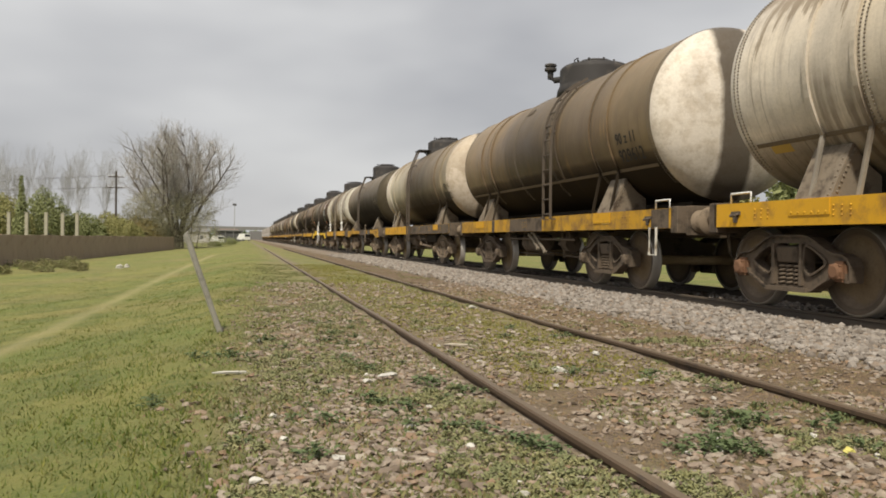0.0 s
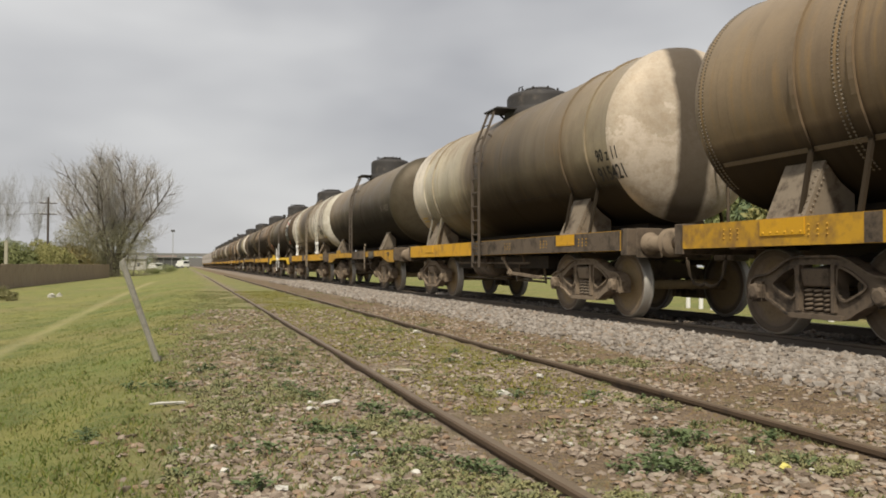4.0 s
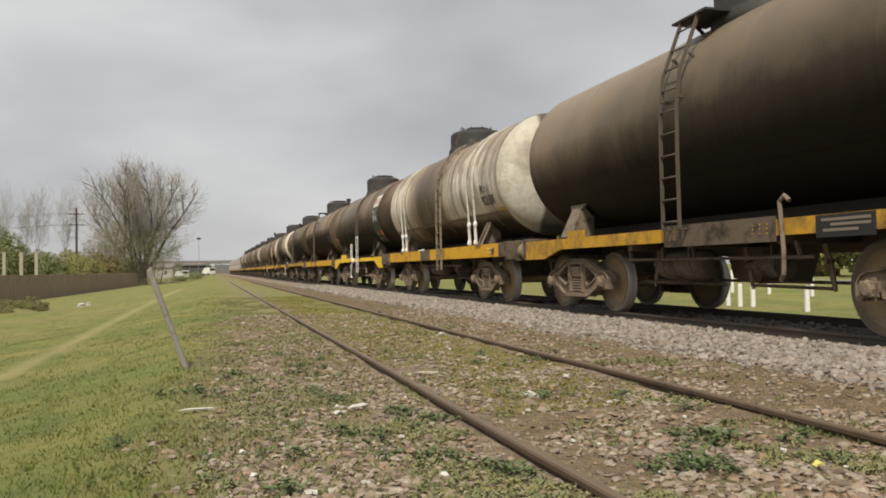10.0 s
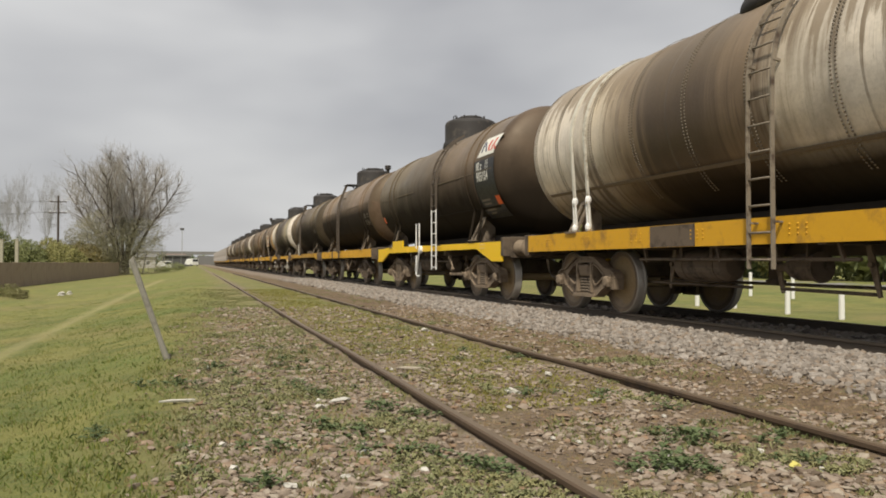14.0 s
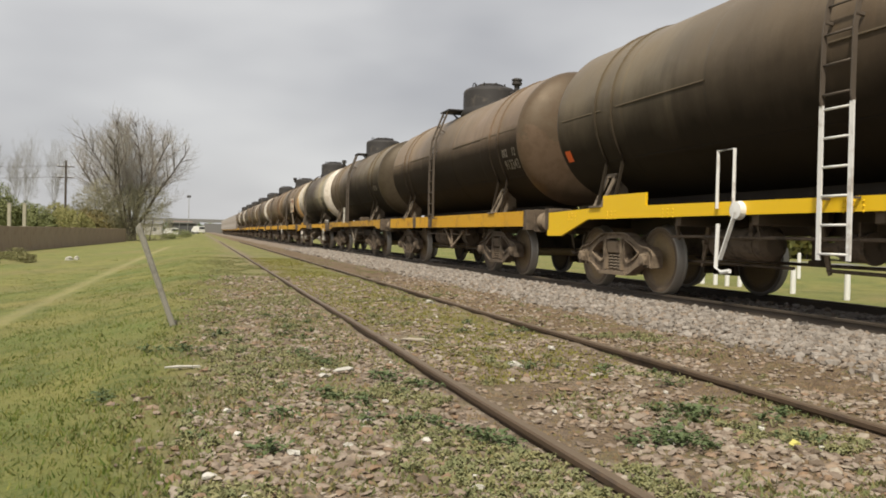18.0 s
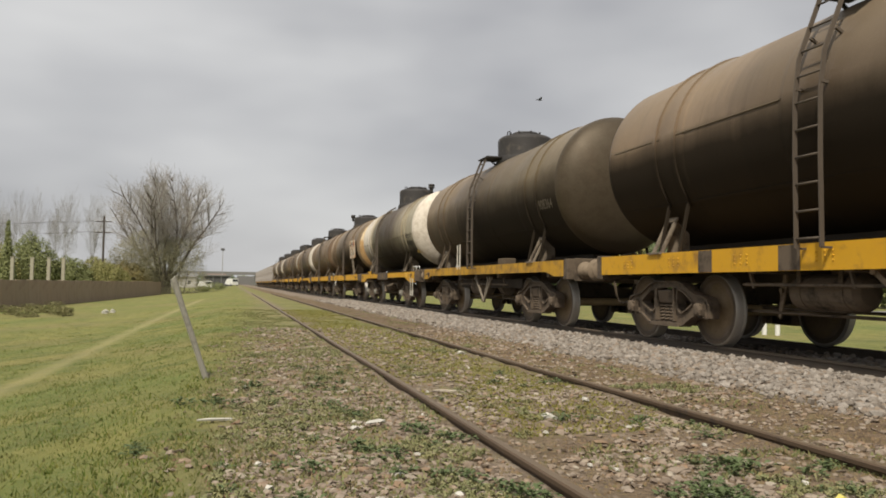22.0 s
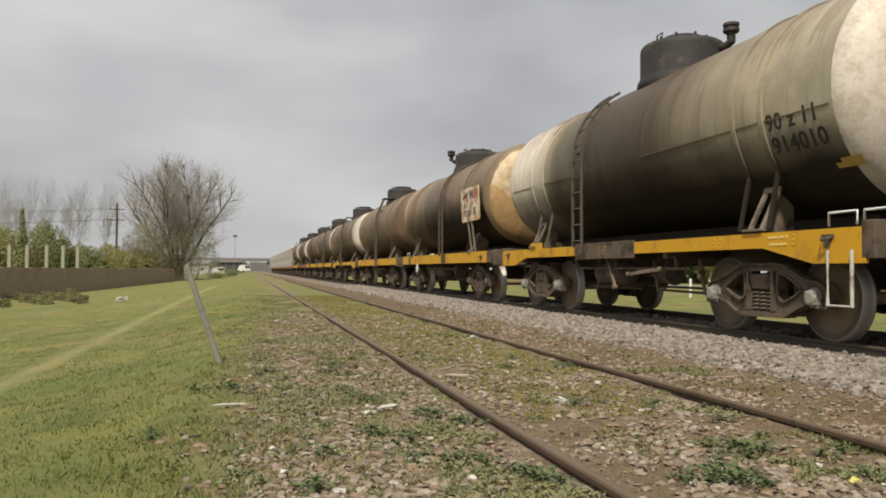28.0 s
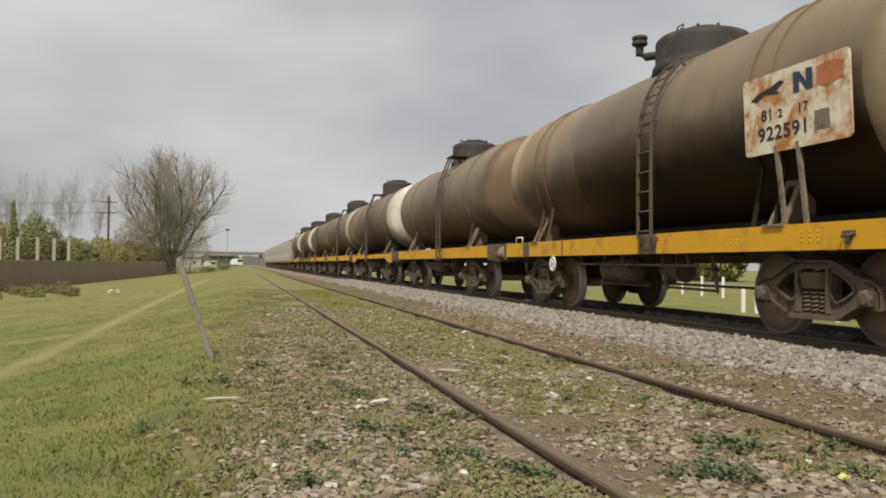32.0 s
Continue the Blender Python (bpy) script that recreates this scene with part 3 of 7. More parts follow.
def make_bogie(car, y0, detail, dark=False, caps="", axle=0.95):
    tone, wheel_tone = ("bogie_dark", "wheel_dark") if dark else ("", "")
    bogie = new("bogie")
    bogie.parent = car
    bogie.location = (0, y0, 0)
    for s in (-1, 1):
        part("side_frame", toned("side_frame%d" % (axle * 100), lambda: make_sideframe(axle), tone), None, bogie, place=pose(s * 1.06, 0, 0))
        for yy in (-axle, axle):
            part("axle_box", toned("axle_box", make_axlebox, caps or tone), None, bogie, place=pose(s * 1.1, yy, WHEEL_R, 0, 0, 0 if s < 0 else 180))
        if detail or s < 0:
            for yy in (-0.13, 0.0, 0.13):
                part("coil_spring", toned("coil_spring", make_spring, tone), None, bogie, place=pose(s * 1.06, yy, 0.297))
    part("bolster", toned("bolster", make_bolster, tone), None, bogie, place=pose(0, 0, 0.05))
    if detail:
        for yy in (-0.36, 0.36):
            part("brake_beam", shared("brake_beam", make_brake_beam), None, bogie, place=pose(0, yy, 0.42, 0, 0, 0 if yy > 0 else 180))
    for yy in (-axle, axle):
        ws = new("wheelset")
        ws.parent = car
        ws.location = (0, y0 + yy, WHEEL_R)
        for s in (-1, 1):
            part("wheel", toned("wheel%d" % s, make_wheel(1 if s < 0 else -1), wheel_tone), None, ws, place=pose(s * 0.865, 0, 0))
            part("tread", shared("tread%d" % s, make_tread(1 if s < 0 else -1)), None, ws, place=pose(s * 0.865, 0, 0))
        part("axle", shared("axle", make_axle), None, ws)
        WHEELSETS.append((ws, y0 + yy))
    return bogie


def make_buffer():
    """Side buffer that points to -y, its flange at y = 0."""
    bm = bmesh.new()
    lathe(bm, [(0.0, 0.0), (0.16, 0.0), (0.16, -0.03), (0.115, -0.05), (0.1, -0.3), (0.075, -0.3), (0.075, -0.45), (0.0, -0.45)], 20, "y")
    return bm, MAT["bogie"], True


def make_buffer_head():
    bm = bmesh.new()
    lathe(bm, [(0.0, -0.45), (0.09, -0.45), (0.19, -0.47), (0.197, -0.485), (0.19, -0.5), (0.0, -0.515)], 26, "y")
    return bm, MAT["bogie"], True


def make_coupler():
    bm = bmesh.new()
    box(bm, -0.07, 0.07, -0.5, 0.0, -0.07, 0.07)
    plate(bm, [(-0.17, -0.53), (0.12, -0.53), (0.17, -0.66), (0.06, -0.76), (-0.1, -0.68), (-0.17, -0.76)], "z", -0.15, 0.15)
    bmesh.ops.bevel(bm, geom=bm.edges[:], offset=0.015, segments=1, affect="EDGES")
    return bm, MAT["frame"], False


def text_mesh(words, size):
    cu = bpy.data.curves.new("marking", "FONT")
    cu.body, cu.size, cu.align_x, cu.space_character = words, size, "CENTER", 1.08
    cu.offset = size * 0.02
    ob = bpy.data.objects.new("marking", cu)
    scene.collection.objects.link(ob)
    deps = bpy.context.evaluated_depsgraph_get()
    me = bpy.data.meshes.new_from_object(ob.evaluated_get(deps))
    bpy.data.objects.remove(ob)
    bpy.data.curves.remove(cu)
    bm = bmesh.new()
    bm.from_mesh(me)
    bpy.data.meshes.remove(me)
    return bm


def wrap(bm, y, ang, out, narrow=1.0):
    """Lays a flat mesh (x to the right, y up) on the near side of the tank round (y, ang)."""
    vs = [v.co.y for v in bm.verts]
    lo, hi, step = min(vs), max(vs), 0.05
    k = lo + step
    while k < hi:
        bmesh.ops.bisect_plane(bm, geom=bm.verts[:] + bm.edges[:] + bm.faces[:], plane_co=(0, k, 0), plane_no=(0, 1, 0))
        k += step
    for v in bm.verts:
        v.co = on_shell(-1, y - v.co.x * narrow, ang + v.co.y / R, out)
    return bm


def words_on(tank, words, y, z, size, mat, narrow=0.85):
    bm = wrap(text_mesh(words, size), y - 0.2, math.asin((z - ZC) / R), 0.006, narrow)
    me_ob = part("marking", bm, MAT[mat], tank)
    return me_ob


def patch_on(tank, name, y, z, wide, high, mat, out=0.005, shift=0.0, label=""):
    bm = bmesh.new()
    pts = [(-wide / 2 - shift, -high / 2), (wide / 2 - shift, -high / 2), (wide / 2 + shift, high / 2), (-wide / 2 + shift, high / 2)]
    bm.faces.new([bm.verts.new((u, v, 0)) for u, v in pts])
    return part(name, wrap(bm, y - 0.2, math.asin((z - ZC) / R), out), MAT[mat], tank, label)


def shape_on(tank, name, polys, y, z, mat, out=0.008):
    bm = bmesh.new()
    for poly in polys:
        bm.faces.new([bm.verts.new((u, v, 0)) for u, v in poly])
    return part(name, wrap(bm, y - 0.2, math.asin((z - ZC) / R), out), MAT[mat], tank)


def make_tank(car, paint, rivets, seams=None, courses=(-5.05, -3.0, -1.0, 1.0, 3.0, 5.05)):
    """The shell in courses; seams: angle of the long weld above the tank's axis."""
    bm = bmesh.new()
    prof = []
    for k in range(9):
        a = math.pi / 2 * k / 8
        prof.append((R * math.sin(a), -HALF - 0.5 * math.cos(a)))
    edges = [-5.1, -3.0, -1.0, 1.0, 3.0, 5.1]
    for i, (y0, y1) in enumerate(zip(edges, edges[1:])):
        r = R if i % 2 == 0 else R - 0.008
        prof += [(r, y0 + 0.012), (r, y0 + 0.05), (r, (y0 + y1) / 2), (r, y1 - 0.05), (r, y1 - 0.012)]
    for k in range(8, -1, -1):
        a = math.pi / 2 * k / 8
        prof.append((R * math.sin(a), HALF + 0.5 * math.cos(a)))
    lathe(bm, prof, 64, "y", (0, 0, ZC))
    bmesh.ops.recalc_face_normals(bm, faces=bm.faces[:])
    tank = part("tank", bm, paint, car, smooth=True)
    if rivets:
        for y in courses:
            bm = bmesh.new()
            for row in (-0.035, 0.035):
                n = 84
                for k in range(n):
                    a = -0.9 + 2.6 * k / (n - 1)
                    c = on_shell(-1, y + row, a, 0.002)
                    o = Vector((-math.cos(a), 0, math.sin(a)))
                    u = Vector((math.sin(a), 0, math.cos(a))) * 0.016
                    w = Vector((0, 0.016, 0))
                    base = [bm.verts.new(c + u * math.cos(q) + w * math.sin(q)) for q in [2 * math.pi * j / 6 for j in range(6)]]
                    tip = bm.verts.new(c + o * 0.014)
                    for j in range(6):
                        bm.faces.new((base[j], base[(j + 1) % 6], tip))
            bmesh.ops.recalc_face_normals(bm, faces=bm.faces[:])
            tagged(part("riveted_seam", bm, MAT["rivet"], tank), kind="stuff")
        bm = bmesh.new()
        for k in range(110):
            y = -4.9 + 9.8 * k / 109
            a = -0.63
            c = on_shell(-1, y, a, 0.002)
            o = Vector((-math.cos(a), 0, math.sin(a)))
            u = Vector((math.sin(a), 0, math.cos(a))) * 0.015
            base = [bm.verts.new(c + u * math.cos(q) + Vector((0, 0.015 * math.sin(q), 0))) for q in [2 * math.pi * j / 6 for j in range(6)]]
            tip = bm.verts.new(c + o * 0.013)
            for j in range(6):
                bm.faces.new((base[j], base[(j + 1) % 6], tip))
        bmesh.ops.recalc_face_normals(bm, faces=bm.faces[:])
        tagged(part("riveted_seam", bm, MAT["rivet"], tank), kind="stuff")
    # long seam along the side
    bm = bmesh.new()
    for s in (-1,):
        a0, a1 = -0.65, -0.61
        for y0, y1 in ((-4.95, 4.95),):
            v = [bm.verts.new(on_shell(s, y, a, o)) for y in (y0, y1) for a, o in ((a0, -0.01), (a0, 0.007), (a1, 0.007), (a1, -0.01))]
            for i in range(3):
                bm.faces.new((v[i], v[i + 1], v[i + 5], v[i + 4]))
    bmesh.ops.recalc_face_normals(bm, faces=bm.faces[:])
    part("seam", bm, MAT["seam"] if rivets else paint, tank)
    for y0, y1 in ((-5.05, -1.0), (1.0, 3.15), (3.6, 4.95)) if seams is not None else ():
        bm = bmesh.new()
        v = [bm.verts.new(on_shell(-1, y, a, o)) for y in (y0, y1) for a, o in ((seams - 0.006, -0.01), (seams - 0.006, 0.008), (seams + 0.006, 0.008), (seams + 0.006, -0.01))]
        for i in range(3):
            bm.faces.new((v[i], v[i + 1], v[i + 5], v[i + 4]))
        bmesh.ops.recalc_face_normals(bm, faces=bm.faces[:])
        part("seam", bm, MAT["seam"], tank)
    return tank


def make_straps(car, ys, mat, feet=-0.12, wide=0.065):
    for y in [v - 0.2 for v in ys]:
        bm = bmesh.new()
        n = 40
        ring = []
        for k in range(n + 1):
            a = feet + (math.pi - 2 * feet) * k / n
            row = []
            for o, w in ((0.0, -wide / 2), (0.03, -wide / 2), (0.03, wide / 2), (0.0, wide / 2)):
                row.append(bm.verts.new((-(R + o) * math.cos(a), y + w, ZC + (R + o) * math.sin(a))))
            ring.append(row)
        for u, v in zip(ring, ring[1:]):
            for i in range(3):
                bm.faces.new((u[i], v[i], v[i + 1], u[i + 1]))
        # tie rods from the strap's feet down to the sill
        for s in (-1, 1):
            top = (s * (R + 0.012) * math.cos(feet), y, ZC + (R + 0.012) * math.sin(feet))
            bar(bm, top, (s * 1.24, y, 1.26), 0.05, 0.035, (0, 1, 0))
        bmesh.ops.recalc_face_normals(bm, faces=bm.faces[:])
        part("strap", bm, mat, car)


def make_saddle(car, y, kind, mat):
    for s in (-1, 1):
        bm = bmesh.new()
        lo, hi = Vector((s * 1.27, 0, 1.25)), Vector((s * 1.0, 0, 1.84))
        back = Vector((-s * 0.03, 0, -0.012))
        if kind == "plate":
            # face plate leaning in to the shell, and a web at each edge
            w = 0.28
            f = [lo + Vector((0, y - w, 0)), lo + Vector((0, y + w, 0)), hi + Vector((0, y + w, 0)), hi + Vector((0, y - w, 0))]
            vf, vb = [bm.verts.new(v) for v in f], [bm.verts.new(v + back) for v in f]
            bm.faces.new(vf)
            bm.faces.new(vb[::-1])
            for i in range(4):
                bm.faces.new((vf[i], vb[i], vb[(i + 1) % 4], vf[(i + 1) % 4]))
            for yy in (y - w + 0.012, y + w - 0.012):
                plate(bm, [(s * 1.235, 1.252), (s * 0.62, 1.252), (s * 0.62, 1.5), (s * 0.8, 1.62), (s * 0.965, 1.8)], "y", yy - 0.01, yy + 0.01)
            for k in range(9):
                q = 0.06 + 0.88 * k / 8
                for e in (-0.045, 0.045):
                    c = lo.lerp(hi, q) + Vector((0, y - w + abs(e), 0)) if e > 0 else Vector((s * (1.2 - 0.24 * q), y - w - 0.002, 1.29 + 0.5 * q))
                    lathe(bm, [(0.0, -0.012), (0.013, -0.008), (0.017, 0.004)], 6, "y" if e < 0 else "x", c)
        elif kind == "boot":
            # solid leaning foot with a flared top flange
            w = 0.17
            for q0, q1, wa, wb in ((0.0, 0.8, 0.2, w), (0.8, 0.95, w, 0.3)):
                pa, pb = lo.lerp(hi, q0), lo.lerp(hi, q1)
                f = [pa + Vector((0, y - wa, 0)), pa + Vector((0, y + wa, 0)), pb + Vector((0, y + wb, 0)), pb + Vector((0, y - wb, 0))]
                vf, vb = [bm.verts.new(v) for v in f], [bm.verts.new(v + back) for v in f]
                bm.faces.new(vf)
                bm.faces.new(vb[::-1])
                for i in range(4):
                    bm.faces.new((vf[i], vb[i], vb[(i + 1) % 4], vf[(i + 1) % 4]))
            for yy in (y - w + 0.01, y + w - 0.01):
                plate(bm, [(s * 1.23, 1.252), (s * 0.8, 1.252), (s * 0.8, 1.58), (s * 0.985, 1.78)], "y", yy - 0.01, yy + 0.01)
        else:
            # leaning bracket with an open slot between two bars
            for yy in (y - 0.11, y + 0.11):
                bar(bm, lo + Vector((0, yy, 0)), hi + Vector((s * 0.03, yy, -0.1)), 0.07, 0.03, (0, 1, 0))
            bar(bm, hi + Vector((s * 0.03, y - 0.15, -0.09)), hi + Vector((s * 0.03, y + 0.15, -0.09)), 0.07, 0.03, (-s * 0.27, 0, 0.59))
            bar(bm, lo + Vector((0, y - 0.18, 0.012)), lo + Vector((0, y + 0.18, 0.012)), 0.12, 0.025, (1, 0, 0))
            plate(bm, [(s * 1.12, 1.252), (s * 0.75, 1.252), (s * 0.75, 1.56), (s * 0.98, 1.76), (s * 1.03, 1.72)], "y", y - 0.02, y + 0.0)
        bmesh.ops.recalc_face_normals(bm, faces=bm.faces[:])
        part("saddle", bm, mat, car)


def make_saddle_foot():
    bm = bmesh.new()
    box(bm, -0.006, 0.006, -0.32, 0.32, 1.08, 1.252)
    for k in range(6):
        for x in (-0.006, 0.006):
            lathe(bm, [(0.0, x * 2.4), (0.012, x * 2.0), (0.015, x)], 6, "x", (0, -0.27 + 0.108 * k, 1.11))
    bmesh.ops.recalc_face_normals(bm, faces=bm.faces[:])
    return bm, MAT["sill"], False


def make_dome(car, pipe, deck, ladder_y, mat, high=0.46, shift=0.0):
    bm = bmesh.new()
    z0, z1 = ZC + R - 0.2, ZC + R + high
    r = 0.7 if deck or high > 0.5 else 0.75
    prof = [(r + 0.07, z0 - 0.06), (r + 0.045, z0 + 0.1), (r + 0.008, z0 + 0.17), (r, z0 + 0.2), (r, z1 - 0.13)]
    for k in range(1, 7):
        a = math.pi / 2 * k / 6
        prof.append((r - 0.19 + 0.19 * math.cos(a), z1 - 0.13 + 0.13 * math.sin(a)))
    lathe(bm, prof + [(0.28, z1 + 0.03), (0.0, z1 + 0.04)], 40, "z", (0, shift, 0))
    dome = part("dome", bm, mat, car, smooth=True)
    bm = bmesh.new()
    lathe(bm, [(0.36, z1 + 0.02), (0.36, z1 + 0.07), (0.32, z1 + 0.1), (0.0, z1 + 0.115)], 24, "z", (0, shift, 0))
    for k in range(8):
        a = 2 * math.pi * k / 8
        lathe(bm, [(0.0, 0.1), (0.025, 0.1), (0.025, 0.02)], 6, "z", (0.4 * math.cos(a), 0.0 + shift + 0.4 * math.sin(a), z1))
    part("lid", bm, mat, dome)
    for p in ([(-0.2, 0.62, z1), (-0.2, 0.64, z1 + 0.11), (-0.2, 0.52, z1 + 0.13), (-0.2, 0.5, z1 + 0.02)], [(-0.5, -0.2, z1 - 0.04), (-0.5, -0.22, z1 + 0.09), (-0.5, -0.05, z1 + 0.09), (-0.5, -0.03, z1 - 0.04)]):
        bm = bmesh.new()
        tube(bm, [(a, b + shift, c) for a, b, c in p], 0.014, 6)
        part("handle", bm, MAT["dome"], dome)
    if pipe:
        # breather pipe with a mushroom cap
        s = pipe
        bm = bmesh.new()
        x, dy = (-0.7, 0.8) if s > 0 else (0.42, 0.78)
        y = shift + s * dy
        tube(bm, [(x * 0.5, shift + s * dy * 0.5, z1 - 0.2), (x * 0.9, shift + s * dy * 0.9, z1 - 0.2), (x, y, z1 - 0.14), (x, y, z1 + 0.02)], 0.07, 12)
        lathe(bm, [(0.0, z1), (0.11, z1), (0.13, z1 + 0.02), (0.13, z1 + 0.07), (0.1, z1 + 0.085), (0.1, z1 + 0.1), (0.13, z1 + 0.11), (0.13, z1 + 0.15), (0.1, z1 + 0.165), (0.0, z1 + 0.165)], 16, "z", (x, y, 0))
        part("vent_pipe", bm, MAT["dome"], dome)
    if deck:
        # small step beside the dome, on a bent bracket
        bm = bmesh.new()
        zz = ZC + R - 0.08
        box(bm, -1.1, -0.55, ladder_y - 0.5, ladder_y + 0.26, zz, zz + 0.03)
        bar(bm, (-0.75, ladder_y - 0.3, zz), (-0.62, ladder_y - 0.3, ZC + R * 0.86), 0.03, 0.04, (0, 1, 0))
        bar(bm, (-0.75, ladder_y + 0.2, zz), (-0.62, ladder_y + 0.2, ZC + R * 0.86), 0.03, 0.04, (0, 1, 0))
        bmesh.ops.recalc_face_normals(bm, faces=bm.faces[:])
        part("step_board", bm, MAT["dome"], dome)
    return dome


def ladder_path(low, deck):
    pts = [Vector((-1.41, 0, low)), Vector((-1.42, 0, ZC - 0.6)), Vector((-1.415, 0, ZC + 0.05))]
    if deck:
        return pts + [Vector((-1.36, 0, ZC + 0.5)), Vector((-1.06, 0, ZC + R - 0.08))]
    for k in range(2, 10):
        pts.append(on_shell(-1, 0, 0.12 * k, 0.075))
    return pts


def make_ladder(car, y, mat, low=0.95, deck=False):
    y = y - 0.1
    ladder = new("ladder")
    ladder.parent = car
    pts = ladder_path(low, deck)
    for s in (-1, 1):
        bm = bmesh.new()
        ribbon(bm, [p + Vector((0, y + s * 0.19, 0)) for p in pts], 0.018, 0.05)
        bmesh.ops.recalc_face_normals(bm, faces=bm.faces[:])
        part("stile", bm, mat, ladder)
    # rungs at even steps along the path
    run, want = 0.0, 0.1
    me = shared("rung_" + mat.name, lambda: (_rung(), mat, True))
    for p, q in zip(pts, pts[1:]):
        d = (q - p).length
        while want < run + d:
            c = p.lerp(q, (want - run) / d)
            part("rung", me, None, ladder, place=pose(c.x, y, c.z))
            want += 0.29
        run += d
    for a in (0.12, 0.55 if deck else 0.85):
        for k in (-1, 1):
            bm = bmesh.new()
            bar(bm, on_shell(-1, y + k * 0.19, a, -0.01), on_shell(-1, y + k * 0.19, a, 0.09), 0.03, 0.03, (0, 1, 0))
            part("bracket", bm, mat, ladder)
    for k in (-1, 1):
        bm = bmesh.new()
        bar(bm, (-1.28, y + k * 0.19, 1.2), (-1.41, y + k * 0.19, 1.2), 0.04, 0.02, (0, 1, 0))
        part("bracket", bm, mat, ladder)
    return ladder


def _rung():
    bm = bmesh.new()
    tube(bm, [(0, -0.19, 0), (0, 0.19, 0)], 0.013, 6)
    return bm


def make_sill(style, near=5.52, far=5.52, tone=""):
    def make():
        bm = bmesh.new()
        e = far
        mat = {"plain": "sill", "slim": "sill", "new": "sill_new", "dirty": "sill_dirty", "belly": "sill"}[style] if not tone else tone
        if style == "new":
            poly = [(-near, 0.80), (-near + 0.55, 0.80), (-near + 1.5, 1.07), (e - 1.5, 1.07), (e - 0.55, 0.80), (e, 0.80), (e, 1.2), (e - 2.0, 1.25), (e - 2.0, 1.42), (e - 3.2, 1.42), (e - 3.2, 1.24), (-near + 1.4, 1.2), (-near, 1.2)]
        elif style == "belly":
            poly = [(-near, 0.855), (-near + 0.75, 0.855), (-near + 1.6, 1.04), (e - 1.6, 1.04), (e - 0.9, 0.88), (e, 0.88), (e, 1.22), (e - 1.9, 1.22), (e - 1.9, 1.34), (e - 2.5, 1.34), (e - 2.5, 1.22), (-near, 1.22)]
        elif style == "slim":
            poly = [(-near, 0.96), (-near + 0.5, 0.96), (-near + 0.9, 1.05), (e - 0.9, 1.05), (e - 0.5, 0.96), (e, 0.96), (e, 1.26), (-near, 1.26)]
        else:
            poly = [(-near, 0.97), (e, 0.97), (e, 1.26), (-near, 1.26)]
        plate(bm, poly, "x", -0.02, 0.02)
        # flanges
        for z in ((0.99, 1.24) if style == "plain" or style == "dirty" else ()):
            box(bm, 0.021, 0.16, -near + 0.02, e - 0.02, z - 0.012, z + 0.012)
        # rivets in groups of four
        for yy in (-4.4, -3.0, -1.4, 0.3, 1.7, 3.2, 4.5):
            for dy in (-0.06, 0.06, 0.18):
                for dz in (1.07, 1.12, 1.17):
                    lathe(bm, [(0.0, -0.032), (0.011, -0.029), (0.014, -0.02)], 6, "x", (0, yy + dy, dz))
        bmesh.ops.recalc_face_normals(bm, faces=bm.faces[:])
        return bm, MAT[mat], False
    return make


def make_centre_sill():
    bm = bmesh.new()
    box(bm, -0.2, 0.2, -5.5, 5.5, 0.85, 1.22)
    return bm, MAT["frame"], False


def make_cross_bearer():
    return boxed(-1.25, 1.25, -0.06, 0.06, 0.95, 1.22, 0.008), MAT["frame"], False


def make_floor():
    """Steel deck between the sills."""
    return boxed(-1.25, 1.25, -5.45, 5.45, 1.205, 1.225), MAT["under"], False


def make_end_sill():
    bm = bmesh.new()
    box(bm, -1.3, 1.3, -0.12, 0.06, 0.9, 1.28)
    for s in (-1, 1):
        box(bm, s * 0.95 - 0.21, s * 0.95 + 0.21, -0.14, -0.12, 0.87, 1.29)
    bmesh.ops.bevel(bm, geom=bm.edges[:], offset=0.008, segments=1, affect="EDGES")
    return bm, MAT["bogie_dark"], False


def make_reservoir():
    bm = bmesh.new()
    lathe(bm, [(0.0, -0.55), (0.14, -0.53), (0.2, -0.47), (0.2, 0.47), (0.14, 0.53), (0.0, 0.55)], 18, "y")
    for y in (-0.32, 0.32):
        lathe(bm, [(0.208, y - 0.03), (0.208, y + 0.03)], 18, "y")
        bar(bm, (-0.19, y, 0), (-0.19, y, 0.24), 0.06, 0.012, (0, 1, 0))
    return bm, MAT["bogie_dark"], False


def make_cylinder():
    bm = bmesh.new()
    lathe(bm, [(0.0, -0.24), (0.17, -0.24), (0.17, -0.2), (0.15, -0.19), (0.15, 0.1), (0.1, 0.22), (0.05, 0.24), (0.05, 0.45), (0.0, 0.45)], 16, "y")
    bar(bm, (0, -0.12, 0), (0, -0.12, 0.26), 0.2, 0.03, (1, 0, 0))
    return bm, MAT["bogie_dark"], False


def make_lever():
    bm = bmesh.new()
    plate(bm, [(-0.03, 0.2), (0.03, 0.2), (0.045, 0.0), (0.02, -0.34), (-0.02, -0.34), (-0.045, 0.0)], "x", -0.012, 0.012)
    lathe(bm, [(0.0, -0.05), (0.03, -0.05), (0.03, 0.05), (0.0, 0.05)], 8, "x")
    return bm, MAT["bogie"], False


